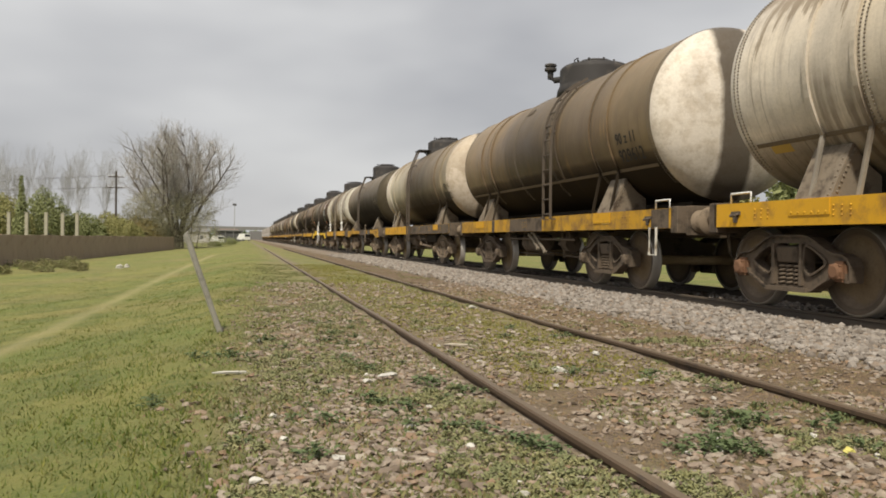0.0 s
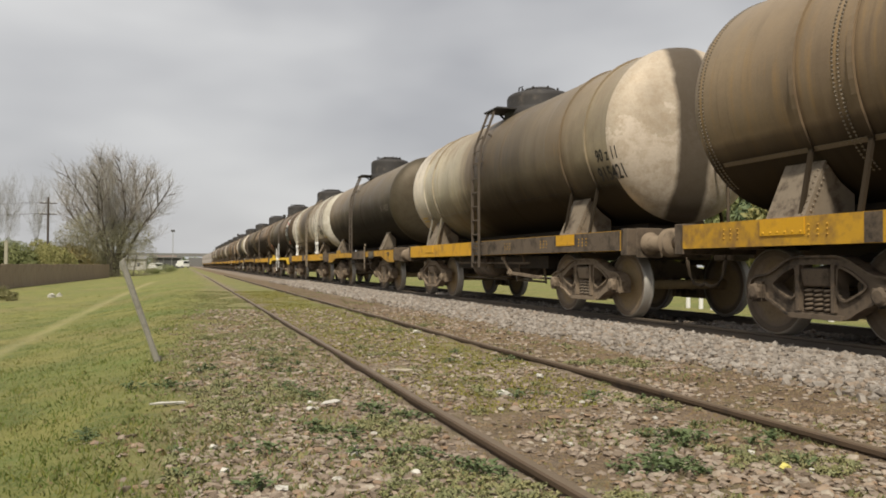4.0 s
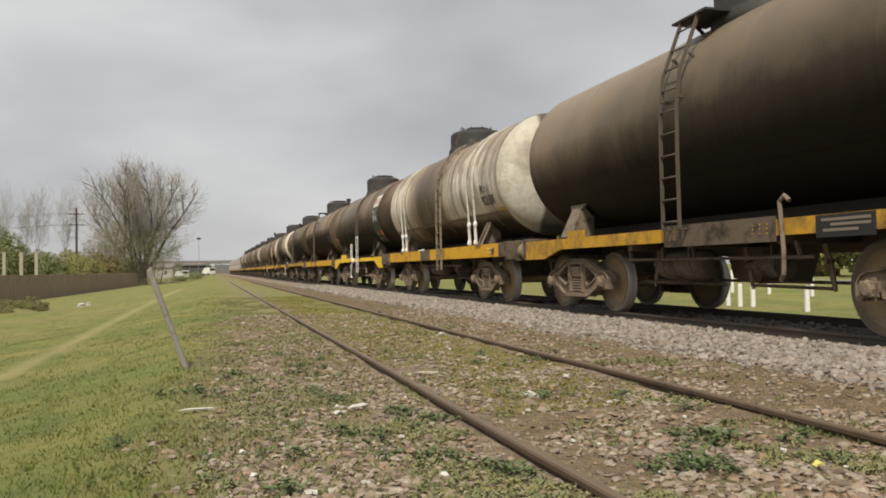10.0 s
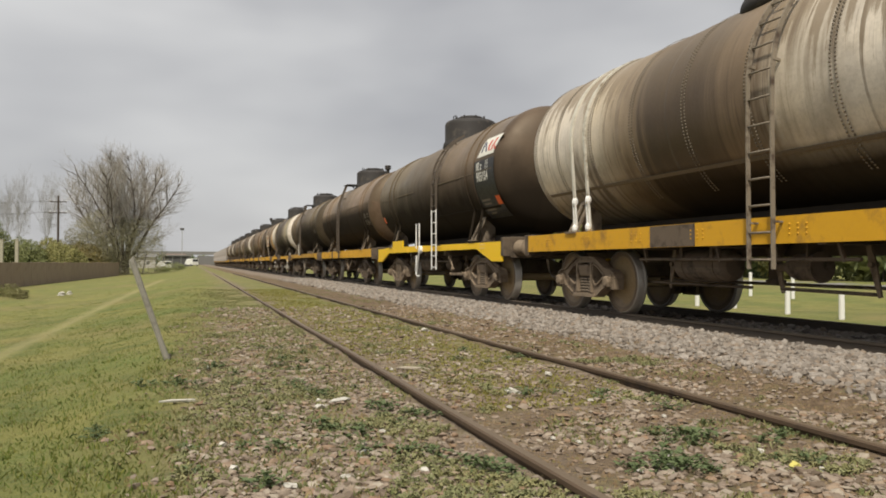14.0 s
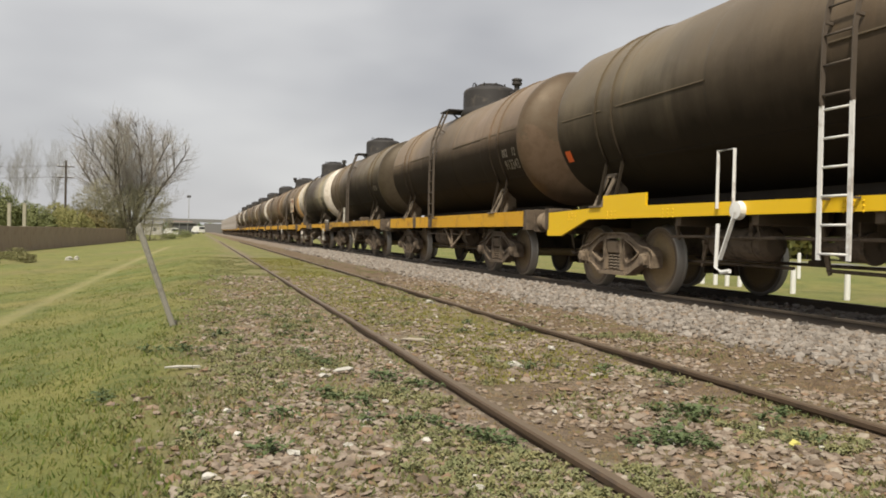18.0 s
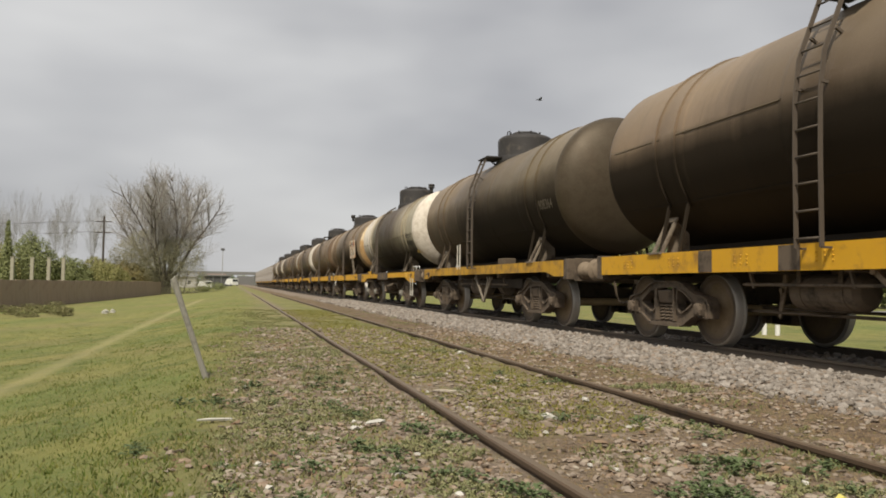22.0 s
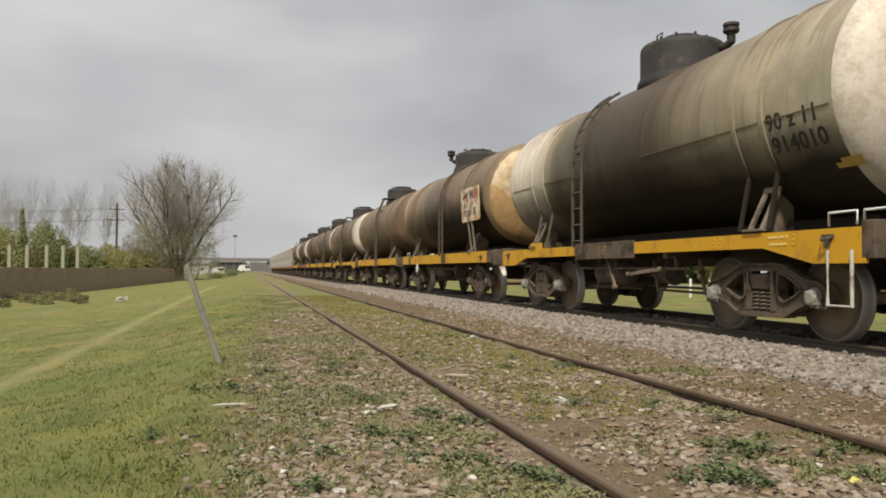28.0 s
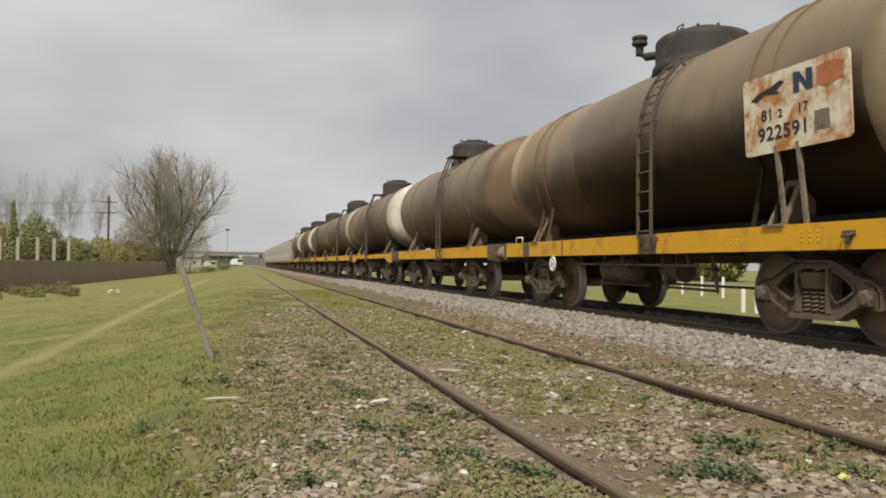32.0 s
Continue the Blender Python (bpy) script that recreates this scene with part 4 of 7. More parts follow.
def make_brake_gear(car, kind):
    part("air_reservoir", shared("air_reservoir", make_reservoir), None, car, place=pose(-0.85, 0.75, 0.74))
    part("brake_cylinder", shared("brake_cylinder", make_cylinder), None, car, place=pose(-0.8, -0.9, 0.72))
    for y in (-1.7, -0.35, 1.75):
        part("brake_lever", shared("brake_lever", make_lever), None, car, place=pose(-0.7, y, 0.75, 12 if y > 0 else -15))
    for x, y0, y1, z in ((-0.35, -2.6, 2.6, 0.5), (-1.15, -2.0, 1.9, 0.8), (-0.7, -1.75, -0.4, 0.45), (-0.7, 0.1, 2.7, 0.47)):
        bm = bmesh.new()
        tube(bm, [(x, y0, z), (x, y1, z + 0.02)], 0.02, 6)
        part("brake_rod", bm, MAT["bogie_dark"], car)
    for y in (-1.8, 0.1, 1.7):
        bm = bmesh.new()
        ribbon(bm, [(-1.15, y, 0.78), (-1.15, y + 0.08, 0.98)], 0.04, 0.03, (1, 0, 0))
        part("rod_hanger", bm, MAT["bogie_dark"], car)
    bm = bmesh.new()
    lathe(bm, [(0.0, 0.5), (0.12, 0.5), (0.12, 0.56), (0.085, 0.57), (0.085, 0.85), (0.16, 1.0), (0.16, 1.22), (0.0, 1.22)], 14, "z", (-0.35, 0.1, 0))
    part("outlet_pipe", bm, MAT["frame"], car)
    if kind == "tall":
        bm = bmesh.new()
        plate(bm, [(-0.5, 0.95), (0.35, 0.95), (0.22, 0.55), (-0.3, 0.48)], "x", -0.5, 0.3)
        part("outlet_box", bm, MAT["frame"], car)


def make_hose():
    """Rubber brake hose hanging off a cock under the end sill."""
    bm = bmesh.new()
    tube(bm, [(0, 0.3, 0.0), (0, 0.0, 0.0), (0, -0.08, -0.04), (0.01, -0.12, -0.16), (0.03, -0.13, -0.34), (0.06, -0.2, -0.47), (0.1, -0.3, -0.5), (0.13, -0.36, -0.46)], 0.025, 8)
    box(bm, -0.04, 0.04, -0.05, 0.05, -0.05, 0.05)
    return bm, MAT["frame"], True


def make_grab():
    bm = bmesh.new()
    tube(bm, [(0, -0.2, 0), (0, -0.2, 0.14), (0, 0.2, 0.14), (0, 0.2, 0)], 0.015, 6)
    return bm, MAT["white"], True


def make_handwheel():
    bm = bmesh.new()
    pts = [(0, 0.13 * math.cos(2 * math.pi * k / 20), 0.13 * math.sin(2 * math.pi * k / 20)) for k in range(21)]
    tube(bm, pts, 0.016, 6)
    for k in range(4):
        a = math.pi * k / 4
        bar(bm, (0, 0.13 * math.cos(a), 0.13 * math.sin(a)), (0, -0.13 * math.cos(a), -0.13 * math.sin(a)), 0.02, 0.02)
    return bm, MAT["white"], False


def tank_wagon(label, paint, sill="plain", ladder_y=0.0, ladder="ladder", low=0.95, saddle="bracket", straps=(), strap_mat=None, rivets=False,
               pipe=0, deck=True, dome_high=0.52, dome_shift=0.0, detail=True, gear="", dark=True, feet=-0.62, seams=None, caps="", ends=(5.52, 5.52), bogies=(3.65, 3.65), saddles=(3.75, 3.75), axle=0.95, sill_tone="", courses=(-5.05, -3.0, -1.0, 1.0, 3.0, 5.05)):
    car = tagged(new("tank_wagon"), label, "railway wagon", "wagons of the train")
    key = "sill_%s%s%s" % (sill, sill_tone, "" if ends == (5.52, 5.52) else ends)
    part("side_sill", shared(key, make_sill(sill, *ends, sill_tone)), None, car, place=pose(-1.28, 0, 0))
    part("side_sill", shared(key + "far", make_sill(sill, ends[1], ends[0], sill_tone)), None, car, place=pose(1.28, 0, 0, 0, 0, 180))
    part("centre_sill", shared("centre_sill", make_centre_sill), None, car)
    part("deck", shared("deck", make_floor), None, car)
    # unseen dark box, added to block the sky between tank and sills
    part("cradle", shared("cradle", lambda: (boxed(-0.28, 0.28, -4.6, 4.6, 1.24, 1.43), MAT["under"], False)), None, car)
    for y in (-4.6, -1.6, 0.1, 1.6, 4.6):
        part("cross_bearer", shared("cross_bearer", make_cross_bearer), None, car, place=pose(0, y, 0))
    for e in (-1, 1):
        turn, k = (0, 0) if e < 0 else (180, 1)
        part("end_sill", shared("end_sill", make_end_sill), None, car, place=pose(0, e * ends[k], 0, 0, 0, turn))
        for s in (-1, 1):
            buffer = part("buffer", shared("buffer", make_buffer), None, car, place=pose(s * 0.95, e * (ends[k] + 0.14), 1.07, 0, 0, turn) @ Matrix.Diagonal((1, min(1.0, (6.175 - ends[k] - 0.14) / 0.515), 1, 1)))
            part("buffer_head", shared("buffer_head", make_buffer_head), None, buffer)
        part("coupler", shared("coupler", make_coupler), None, car, place=pose(0, e * 5.5, 0.98, 0, 0, turn))
        make_bogie(car, e * bogies[k], detail, dark, caps, axle)
        make_saddle(car, e * saddles[k], saddle, MAT["frame_grey"])
        if saddle == "plate":
            for s in (-1, 1):
                part("saddle_foot", shared("saddle_foot", make_saddle_foot), None, car, place=pose(s * 1.306, e * saddles[k], 0))
        if detail:
            part("brake_hose", shared("brake_hose", make_hose), None, car, place=pose(-0.42, e * 5.66, 0.98, 0, 0, turn))
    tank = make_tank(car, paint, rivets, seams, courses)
    if straps:
        make_straps(car, straps, strap_mat or paint, feet)
    make_dome(car, pipe, deck, ladder_y, MAT["dome"], dome_high, dome_shift)
    make_ladder(car, ladder_y, MAT[ladder], low, deck)
    if detail:
        make_brake_gear(car, gear)
    return car, tank


def hopper_wagon(label):
    """Grey box-bodied wagon with ribs, seen only from far off."""
    car = tagged(new("box_wagon"), label, "railway wagon", "wagons of the train")
    bm = bmesh.new()
    box(bm, -1.3, 1.3, -5.5, 5.5, 1.15, 3.5)
    part("body", bm, MAT["hopper"], car)
    bm = bmesh.new()
    plate(bm, [(-1.35, 3.5), (1.35, 3.5), (0.8, 3.8), (-0.8, 3.8)], "y", -5.6, 5.6)
    part("roof", bm, MAT["hopper"], car)
    for y in np.linspace(-5.45, 5.45, 9):
        for s in (-1, 1):
            part("rib", shared("hopper_rib", lambda: (boxed(-0.06, 0.06, -0.06, 0.06, 1.15, 3.5), MAT["hopper"], False)), None, car, place=pose(s * 1.35, float(y), 0))
    for s in (-1, 1):
        part("side_sill", shared("hopper_sill", lambda: (boxed(-0.05, 0.05, -5.65, 5.65, 0.88, 1.15), MAT["sill_dirty"], False)), None, car, place=pose(s * 1.3, 0, 0))
    ladder = new("ladder")
    ladder.parent = car
    for k in range(8):
        part("rung", shared("rung_hop", lambda: (_rung(), MAT["ladder"], True)), None, ladder, place=pose(-1.56, -4.9, 1.2 + k * 0.32))
    for e in (-1, 1):
        for s in (-1, 1):
            part("buffer", shared("buffer", make_buffer), None, car, place=pose(s * 0.95, e * 5.66, 1.07, 0, 0, 0 if e < 0 else 180))
        make_bogie(car, e * 3.6, False)
    return car


CREAM, TAN, BROWN, DARK = (0.55, 0.485, 0.39), (0.31, 0.24, 0.16), (0.165, 0.117, 0.076), (0.08, 0.057, 0.038)
PALE = (0.64, 0.585, 0.51)
MAT["hopper"] = worn("dull_grey_body", (0.3, 0.275, 0.255), (0.43, 0.4, 0.375), 2.0, 0.85, stain=(0.17, 0.14, 0.11), amount=0.4)
CARS = []   # wagon, place along the line at the start


def add_car(made, at):
    CARS.append((made[0] if isinstance(made, tuple) else made, at))
    return made


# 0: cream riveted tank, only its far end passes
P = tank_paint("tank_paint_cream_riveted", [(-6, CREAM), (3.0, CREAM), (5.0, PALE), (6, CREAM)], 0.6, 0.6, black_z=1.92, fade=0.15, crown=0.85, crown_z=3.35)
car, tank = add_car(tank_wagon("cream-painted riveted tank wagon streaked with oil on a yellow frame", P, "plain", -1.0, "ladder", straps=(3.3, 4.0, -3.3, -4.0), rivets=True, saddle="plate", deck=False, caps="rust_cap", bogies=(3.65, 4.3), axle=0.83), 3.57)
patch_on(tank, "yellow_patch", 4.75, 1.9, 0.35, 0.13, "yellow_patch")
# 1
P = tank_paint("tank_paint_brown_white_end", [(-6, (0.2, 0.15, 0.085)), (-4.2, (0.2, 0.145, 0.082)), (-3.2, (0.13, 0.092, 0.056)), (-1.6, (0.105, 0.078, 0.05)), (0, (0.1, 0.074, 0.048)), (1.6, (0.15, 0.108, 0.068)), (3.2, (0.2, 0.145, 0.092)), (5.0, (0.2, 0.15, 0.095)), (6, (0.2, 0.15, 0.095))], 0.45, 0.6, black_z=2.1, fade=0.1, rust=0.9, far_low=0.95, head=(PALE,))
car, tank = add_car(tank_wagon("brown oil-stained tank wagon with a white dished end", P, "plain", -1.1, "ladder", 1.2, straps=(-2.75, -3.45, 3.0, 3.75), rivets=True, saddle="plate", pipe=1, deck=False, dome_high=0.42, dome_shift=-0.3, ends=(5.76, 5.52), bogies=(3.25, 3.47), saddles=(3.45, 3.75), axle=0.83, sill_tone="sill_grimy"), 15.87)
words_on(tank, "90 z 11", -4.06, 2.36, 0.25, "black_text")
words_on(tank, "929612", -4.12, 2.08, 0.3, "black_text")
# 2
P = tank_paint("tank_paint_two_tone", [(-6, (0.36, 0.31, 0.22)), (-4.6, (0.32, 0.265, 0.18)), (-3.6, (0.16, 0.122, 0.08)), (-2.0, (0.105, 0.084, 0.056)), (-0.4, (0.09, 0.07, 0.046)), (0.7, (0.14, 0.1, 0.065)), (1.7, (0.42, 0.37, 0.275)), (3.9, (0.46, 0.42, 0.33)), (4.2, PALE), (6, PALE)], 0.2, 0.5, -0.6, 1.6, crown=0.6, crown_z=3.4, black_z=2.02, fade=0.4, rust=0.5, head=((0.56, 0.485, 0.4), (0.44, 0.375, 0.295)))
car, tank = add_car(tank_wagon("cream and dark brown tank wagon with peeling white end", P, "plain", 0.2, "ladder", 0.72, saddle="plate", straps=(-3.4, -4.25, 3.55, 4.3), dome_high=0.33, dark=False, bogies=(4.06, 4.03), axle=0.96), 28.27)
words_on(tank, "90 z 11", -4.85, 2.32, 0.26, "black_text", 0.75)
words_on(tank, "915421", -4.85, 2.04, 0.32, "black_text", 0.75)
patch_on(tank, "yellow_patch", 4.9, 1.96, 0.4, 0.13, "yellow_patch")
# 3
P = tank_paint("tank_paint_dark_brown", [(-6, (0.07, 0.058, 0.038)), (-3, (0.06, 0.05, 0.032)), (-1.0, (0.045, 0.036, 0.025)), (0.6, (0.055, 0.044, 0.029)), (2.0, (0.1, 0.078, 0.052)), (3.4, (0.15, 0.115, 0.078)), (4.9, (0.155, 0.117, 0.079)), (5.2, (0.09, 0.072, 0.049)), (6, (0.08, 0.066, 0.045))], 0.2, 0.6, -2.2, 1.8, far_low=0.9, head=((0.055, 0.046, 0.03),), black_z=2.3, fade=0.6, lit_dust=0.5)
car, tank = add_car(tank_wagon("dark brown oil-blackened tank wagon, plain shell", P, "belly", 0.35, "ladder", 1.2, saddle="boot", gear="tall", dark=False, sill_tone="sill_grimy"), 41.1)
words_on(tank, "911420", -4.2, 2.43, 0.28, "faint_text", 1.05)
# 4
P = tank_paint("tank_paint_white_streaked", [(-6, PALE), (-2.2, PALE), (-1.2, CREAM), (-0.6, BROWN), (1.5, DARK), (2.2, TAN), (2.9, CREAM), (3.8, PALE), (6, PALE)], 0.7, 0.5, 0.7, 0.9, black_z=1.9, fade=0.12, rust=0.15, crown=0.8, crown_z=3.25, head=((0.57, 0.545, 0.475), (0.45, 0.425, 0.36)))
car, tank = add_car(tank_wagon("white riveted tank wagon streaked brown with white hold-down straps", P, "plain", -0.82, "ladder_pale", 0.7, straps=(-3.3, -2.85, 3.4, 3.85), strap_mat=MAT["strap_white"], feet=-0.12, dark=False, rivets=True, pipe=0, deck=False, dome_high=0.42, dome_shift=-0.1, bogies=(3.8, 3.6), axle=0.81, courses=(-5.05, -4.2, -3.05, -1.85, -0.6, 0.6, 1.85, 3.05, 4.2, 5.05)), 53.17)
words_on(tank, "90 z 11", -4.08, 2.42, 0.25, "black_text", 0.8)
words_on(tank, "922138", -4.12, 2.15, 0.3, "black_text", 0.8)
patch_on(tank, "yellow_patch", -4.66, 2.0, 0.4, 0.12, "yellow_patch")
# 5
P = tank_paint("tank_paint_dark_repaint", [(-6, DARK), (-5, (0.1, 0.071, 0.05)), (-2, (0.165, 0.12, 0.083)), (0, (0.15, 0.115, 0.078)), (2, (0.12, 0.099, 0.067)), (4, (0.115, 0.093, 0.063)), (6, (0.09, 0.072, 0.049))], 0.2, 0.45, lit_dust=0.3, black_z=2.3, fade=0.9, far_low=0.95)
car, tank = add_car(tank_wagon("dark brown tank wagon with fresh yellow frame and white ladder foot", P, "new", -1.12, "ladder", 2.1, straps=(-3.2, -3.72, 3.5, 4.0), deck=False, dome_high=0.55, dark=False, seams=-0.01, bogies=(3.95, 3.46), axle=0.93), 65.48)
patch_on(tank, "marking_panel", -4.35, 2.3, 1.2, 1.35, "black_panel", 0.004)
patch_on(tank, "logo_board", -4.5, 3.24, 0.95, 0.42, "white_text", 0.006, 0.12)
shape_on(tank, "logo_mark", [[(-0.42, -0.12), (-0.34, -0.12), (-0.26, 0.12), (-0.34, 0.12)], [(-0.3, 0.12), (-0.24, 0.12), (-0.06, -0.12), (-0.14, -0.12)]], -4.5, 3.24, "navy", 0.011)
shape_on(tank, "logo_mark", [[(-0.05, 0.02), (0.06, 0.13), (0.14, 0.1), (0.05, 0.0), (0.06, -0.08), (0.12, -0.12), (0.0, -0.12)], [(0.14, -0.13), (0.22, -0.13), (0.4, 0.13), (0.3, 0.13)], [(0.3, -0.03), (0.36, -0.03), (0.44, -0.13), (0.36, -0.13)]], -4.5, 3.24, "red", 0.011)
words_on(tank, "90 z   11", -4.26, 2.76, 0.25, "white_text", 0.75)
words_on(tank, "903104", -4.26, 2.52, 0.28, "white_text", 0.75)
patch_on(tank, "reflector", -4.84, 2.08, 0.24, 0.2, "orange", 0.012)
patch_on(tank, "reflector", 5.1, 2.15, 0.2, 0.2, "orange", 0.012)
for k, (w, z) in enumerate(((0.5, 2.12), (0.42, 2.04), (0.5, 1.92), (0.3, 1.85))):
    patch_on(tank, "marking_bar", -4.15, z, w, 0.045, "dim_text", 0.01)
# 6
P = tank_paint("tank_paint_brown_plain", [(-6, (0.19, 0.13, 0.09)), (-3, (0.2, 0.14, 0.1)), (0, BROWN), (3, (0.2, 0.145, 0.1)), (5, BROWN), (6, DARK)], 0.3, 0.5, head=((0.12, 0.08, 0.052), (0.09, 0.066, 0.043)), lit_dust=0.4, black_z=2.72, fade=0.22, far_low=1.0)
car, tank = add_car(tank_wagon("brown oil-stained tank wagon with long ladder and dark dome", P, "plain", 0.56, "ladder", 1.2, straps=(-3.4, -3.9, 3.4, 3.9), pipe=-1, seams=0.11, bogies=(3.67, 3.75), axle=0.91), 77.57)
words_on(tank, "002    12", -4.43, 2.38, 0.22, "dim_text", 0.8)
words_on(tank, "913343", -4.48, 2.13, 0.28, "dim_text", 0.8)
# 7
P = tank_paint("tank_paint_olive_brown", [(-6, (0.15, 0.118, 0.072)), (-5, (0.17, 0.135, 0.085)), (-3, (0.11, 0.088, 0.056)), (0, (0.08, 0.061, 0.041)), (2.2, (0.15, 0.112, 0.075)), (4, (0.17, 0.128, 0.085)), (6, BROWN)], 0.3, 0.45, head=((0.055, 0.043, 0.028),), lit_dust=0.3, black_z=2.6, fade=0.6)
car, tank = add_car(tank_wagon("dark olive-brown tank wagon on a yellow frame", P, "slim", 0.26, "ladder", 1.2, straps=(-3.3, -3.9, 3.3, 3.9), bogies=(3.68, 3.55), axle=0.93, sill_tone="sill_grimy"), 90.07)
words_on(tank, "908364", -4.33, 2.3, 0.27, "faint_text", 0.8)
# 8
P = tank_paint("tank_paint_grey_cream", [(-6, (0.46, 0.42, 0.32)), (-4.2, (0.42, 0.375, 0.275)), (-3.2, (0.3, 0.26, 0.185)), (-2.4, (0.2, 0.17, 0.12)), (-1.7, (0.12, 0.095, 0.064)), (-1.3, DARK), (1.2, (0.06, 0.051, 0.035)), (2.4, (0.12, 0.105, 0.072)), (2.9, (0.26, 0.23, 0.165)), (3.2, CREAM), (3.7, PALE), (5.0, PALE), (6, PALE)], 0.2, 0.6, -0.3, 1.2, black_z=2.05, fade=0.5, rust=0.3, far_low=0.8, crown=0.6, crown_z=3.6, lit_dust=0.12, head=(PALE,))
car, tank = add_car(tank_wagon("grey-cream tank wagon, dark under the dome, with a white dished end", P, "belly", 1.27, "ladder", 1.2, straps=(-3.2, -3.75, 3.3, 3.9), pipe=-1, deck=False, dome_high=0.57, seams=-0.165, caps="concrete", ends=(5.52, 5.78)), 102.47)
words_on(tank, "90 z 11", -4.24, 2.4, 0.27, "black_text", 1.0)
words_on(tank, "914010", -4.28, 2.14, 0.28, "black_text", 1.0)
patch_on(tank, "yellow_patch", -4.85, 1.93, 0.4, 0.12, "yellow_patch")
# 9
P = tank_paint("tank_paint_brown_rusty_end", [(-6, TAN), (-4.6, BROWN), (0, BROWN), (2.5, (0.2, 0.15, 0.1)), (4.0, (0.19, 0.13, 0.08)), (4.4, (0.2, 0.12, 0.065)), (4.75, (0.36, 0.29, 0.2)), (6, (0.36, 0.29, 0.2))], 0.35, 0.5, head=((0.47, 0.3, 0.14), (0.6, 0.48, 0.32)), black_z=2.3, fade=0.6, rust=0.3, disc=1.2)
car, tank = add_car(tank_wagon("brown tank wagon with rusty cream end and a white name board", P, "plain", -0.9, "ladder", 1.2, straps=(-3.1, -3.5, 3.4, 3.9), pipe=1, deck=False, dome_high=0.42, dome_shift=-0.3, ends=(5.9, 5.52), bogies=(4.18, 3.6), axle=0.81), 114.87)
board_car, board_tank = car, tank
# name board, bent to stand off the shell
bm = bmesh.new()
bw, bh = 0.84, 0.445
pts = []
for cx, cy, a0 in ((bw - 0.06, bh - 0.06, 0), (-bw + 0.06, bh - 0.06, 1), (-bw + 0.06, -bh + 0.06, 2), (bw - 0.06, -bh + 0.06, 3)):
    for k in range(5):
        a = math.pi / 2 * (a0 + k / 4)
        pts.append((cx + 0.06 * math.cos(a), cy + 0.06 * math.sin(a)))
plate(bm, pts, "x", -0.012, 0.012)
lean = pose(-1.4, -4.2, 2.52, 0, 0, 0) @ pose(0, 0, 0, 0, -3, 0)
bmesh.ops.recalc_face_normals(bm, faces=bm.faces[:])
board = part("name_board", bm, MAT["board"], board_car, "rusted white board with black stencilled numbers", place=lean)


def on_board(words, u, v, size, mat):
    t = text_mesh(words, size)
    for q in t.verts:
        q.co = (-0.016, -(q.co.x * 1.2 + u), q.co.y + v)
    part("marking", t, MAT[mat], board)


on_board("81", -0.42, -0.07, 0.17, "black_text")
on_board("2", -0.2, -0.07, 0.13, "black_text")
on_board("17", 0.16, -0.07, 0.14, "black_text")
on_board("922591", -0.17, -0.3, 0.22, "black_text")
for poly, mat in (([(-0.52, 0.24), (-0.42, 0.32), (-0.25, 0.36), (-0.14, 0.42), (-0.08, 0.38), (-0.2, 0.29), (-0.12, 0.24), (-0.2, 0.25), (-0.34, 0.28), (-0.44, 0.2)], "black_text"),
                  ([(0.02, 0.18), (0.09, 0.18), (0.09, 0.34), (0.17, 0.18), (0.24, 0.18), (0.24, 0.46), (0.17, 0.46), (0.17, 0.3), (0.09, 0.46), (0.02, 0.46)], "navy"),
                  ([(0.28, 0.2), (0.4, 0.16), (0.56, 0.22), (0.57, 0.42), (0.42, 0.47), (0.29, 0.44)], "red_rust")):
    bm = bmesh.new()
    bm.faces.new([bm.verts.new((-0.016, -u * 1.35, v * 0.8)) for u, v in poly])
    part("logo_mark", bm, MAT[mat], board)
bm = bmesh.new()
bm.faces.new([bm.verts.new((-0.0155, -u, v)) for u, v in ((0.33, -0.3), (0.55, -0.3), (0.55, -0.1), (0.33, -0.1))])
part("worn_patch", bm, MAT["frame_grey"], board)
for yy in (-2.9, -3.25):
    bm = bmesh.new()
    bar(bm, (-1.26, yy - 1.0, 1.25), (-1.38, yy - 1.0, 2.15), 0.05, 0.04, (0, 1, 0))
    part("board_strut", bm, MAT["ladder_pale"], board_car)

# white foot ladder, brake lever loop and step on the repainted wagon
white_car = CARS[5][0]
foot = new("foot_ladder")
foot.parent = white_car
for yy in (-1.31, -0.93):
    bm = bmesh.new()
    bar(bm, (-1.41, yy - 0.1, 0.6), (-1.42, yy - 0.1, 2.1), 0.05, 0.02, (0, 1, 0))
    part("stile", bm, MAT["white"], foot)
for k in range(6):
    part("rung", shared("rung_white", lambda: (_rung(), MAT["white"], True)), None, foot, place=pose(-1.41, -1.22, 0.66 + 0.28 * k))
bm = bmesh.new()
tube(bm, [(-1.34, 0.67, 1.15), (-1.34, 0.67, 1.83), (-1.34, 0.37, 1.83), (-1.34, 0.37, 1.2)], 0.02, 8)
part("hand_rail", bm, MAT["white"], white_car)
bm = bmesh.new()
tube(bm, [(-1.34, 0.64, 0.97), (-1.34, 0.66, 0.45), (-1.34, 0.56, 0.4), (-1.34, 0.4, 0.42)], 0.025, 8)
part("step", bm, MAT["white"], white_car)
bm = bmesh.new()
bar(bm, (-1.36, 0.3, 1.1), (-1.36, 0.56, 0.55), 0.05, 0.02, (1, 0, 0))
part("brake_lever", bm, MAT["white"], white_car)
bm = bmesh.new()
lathe(bm, [(0.0, -1.38), (0.1, -1.37), (0.11, -1.3)], 18, "x", (0, 0.3, 1.12))
part("lever_boss", bm, MAT["white"], white_car)
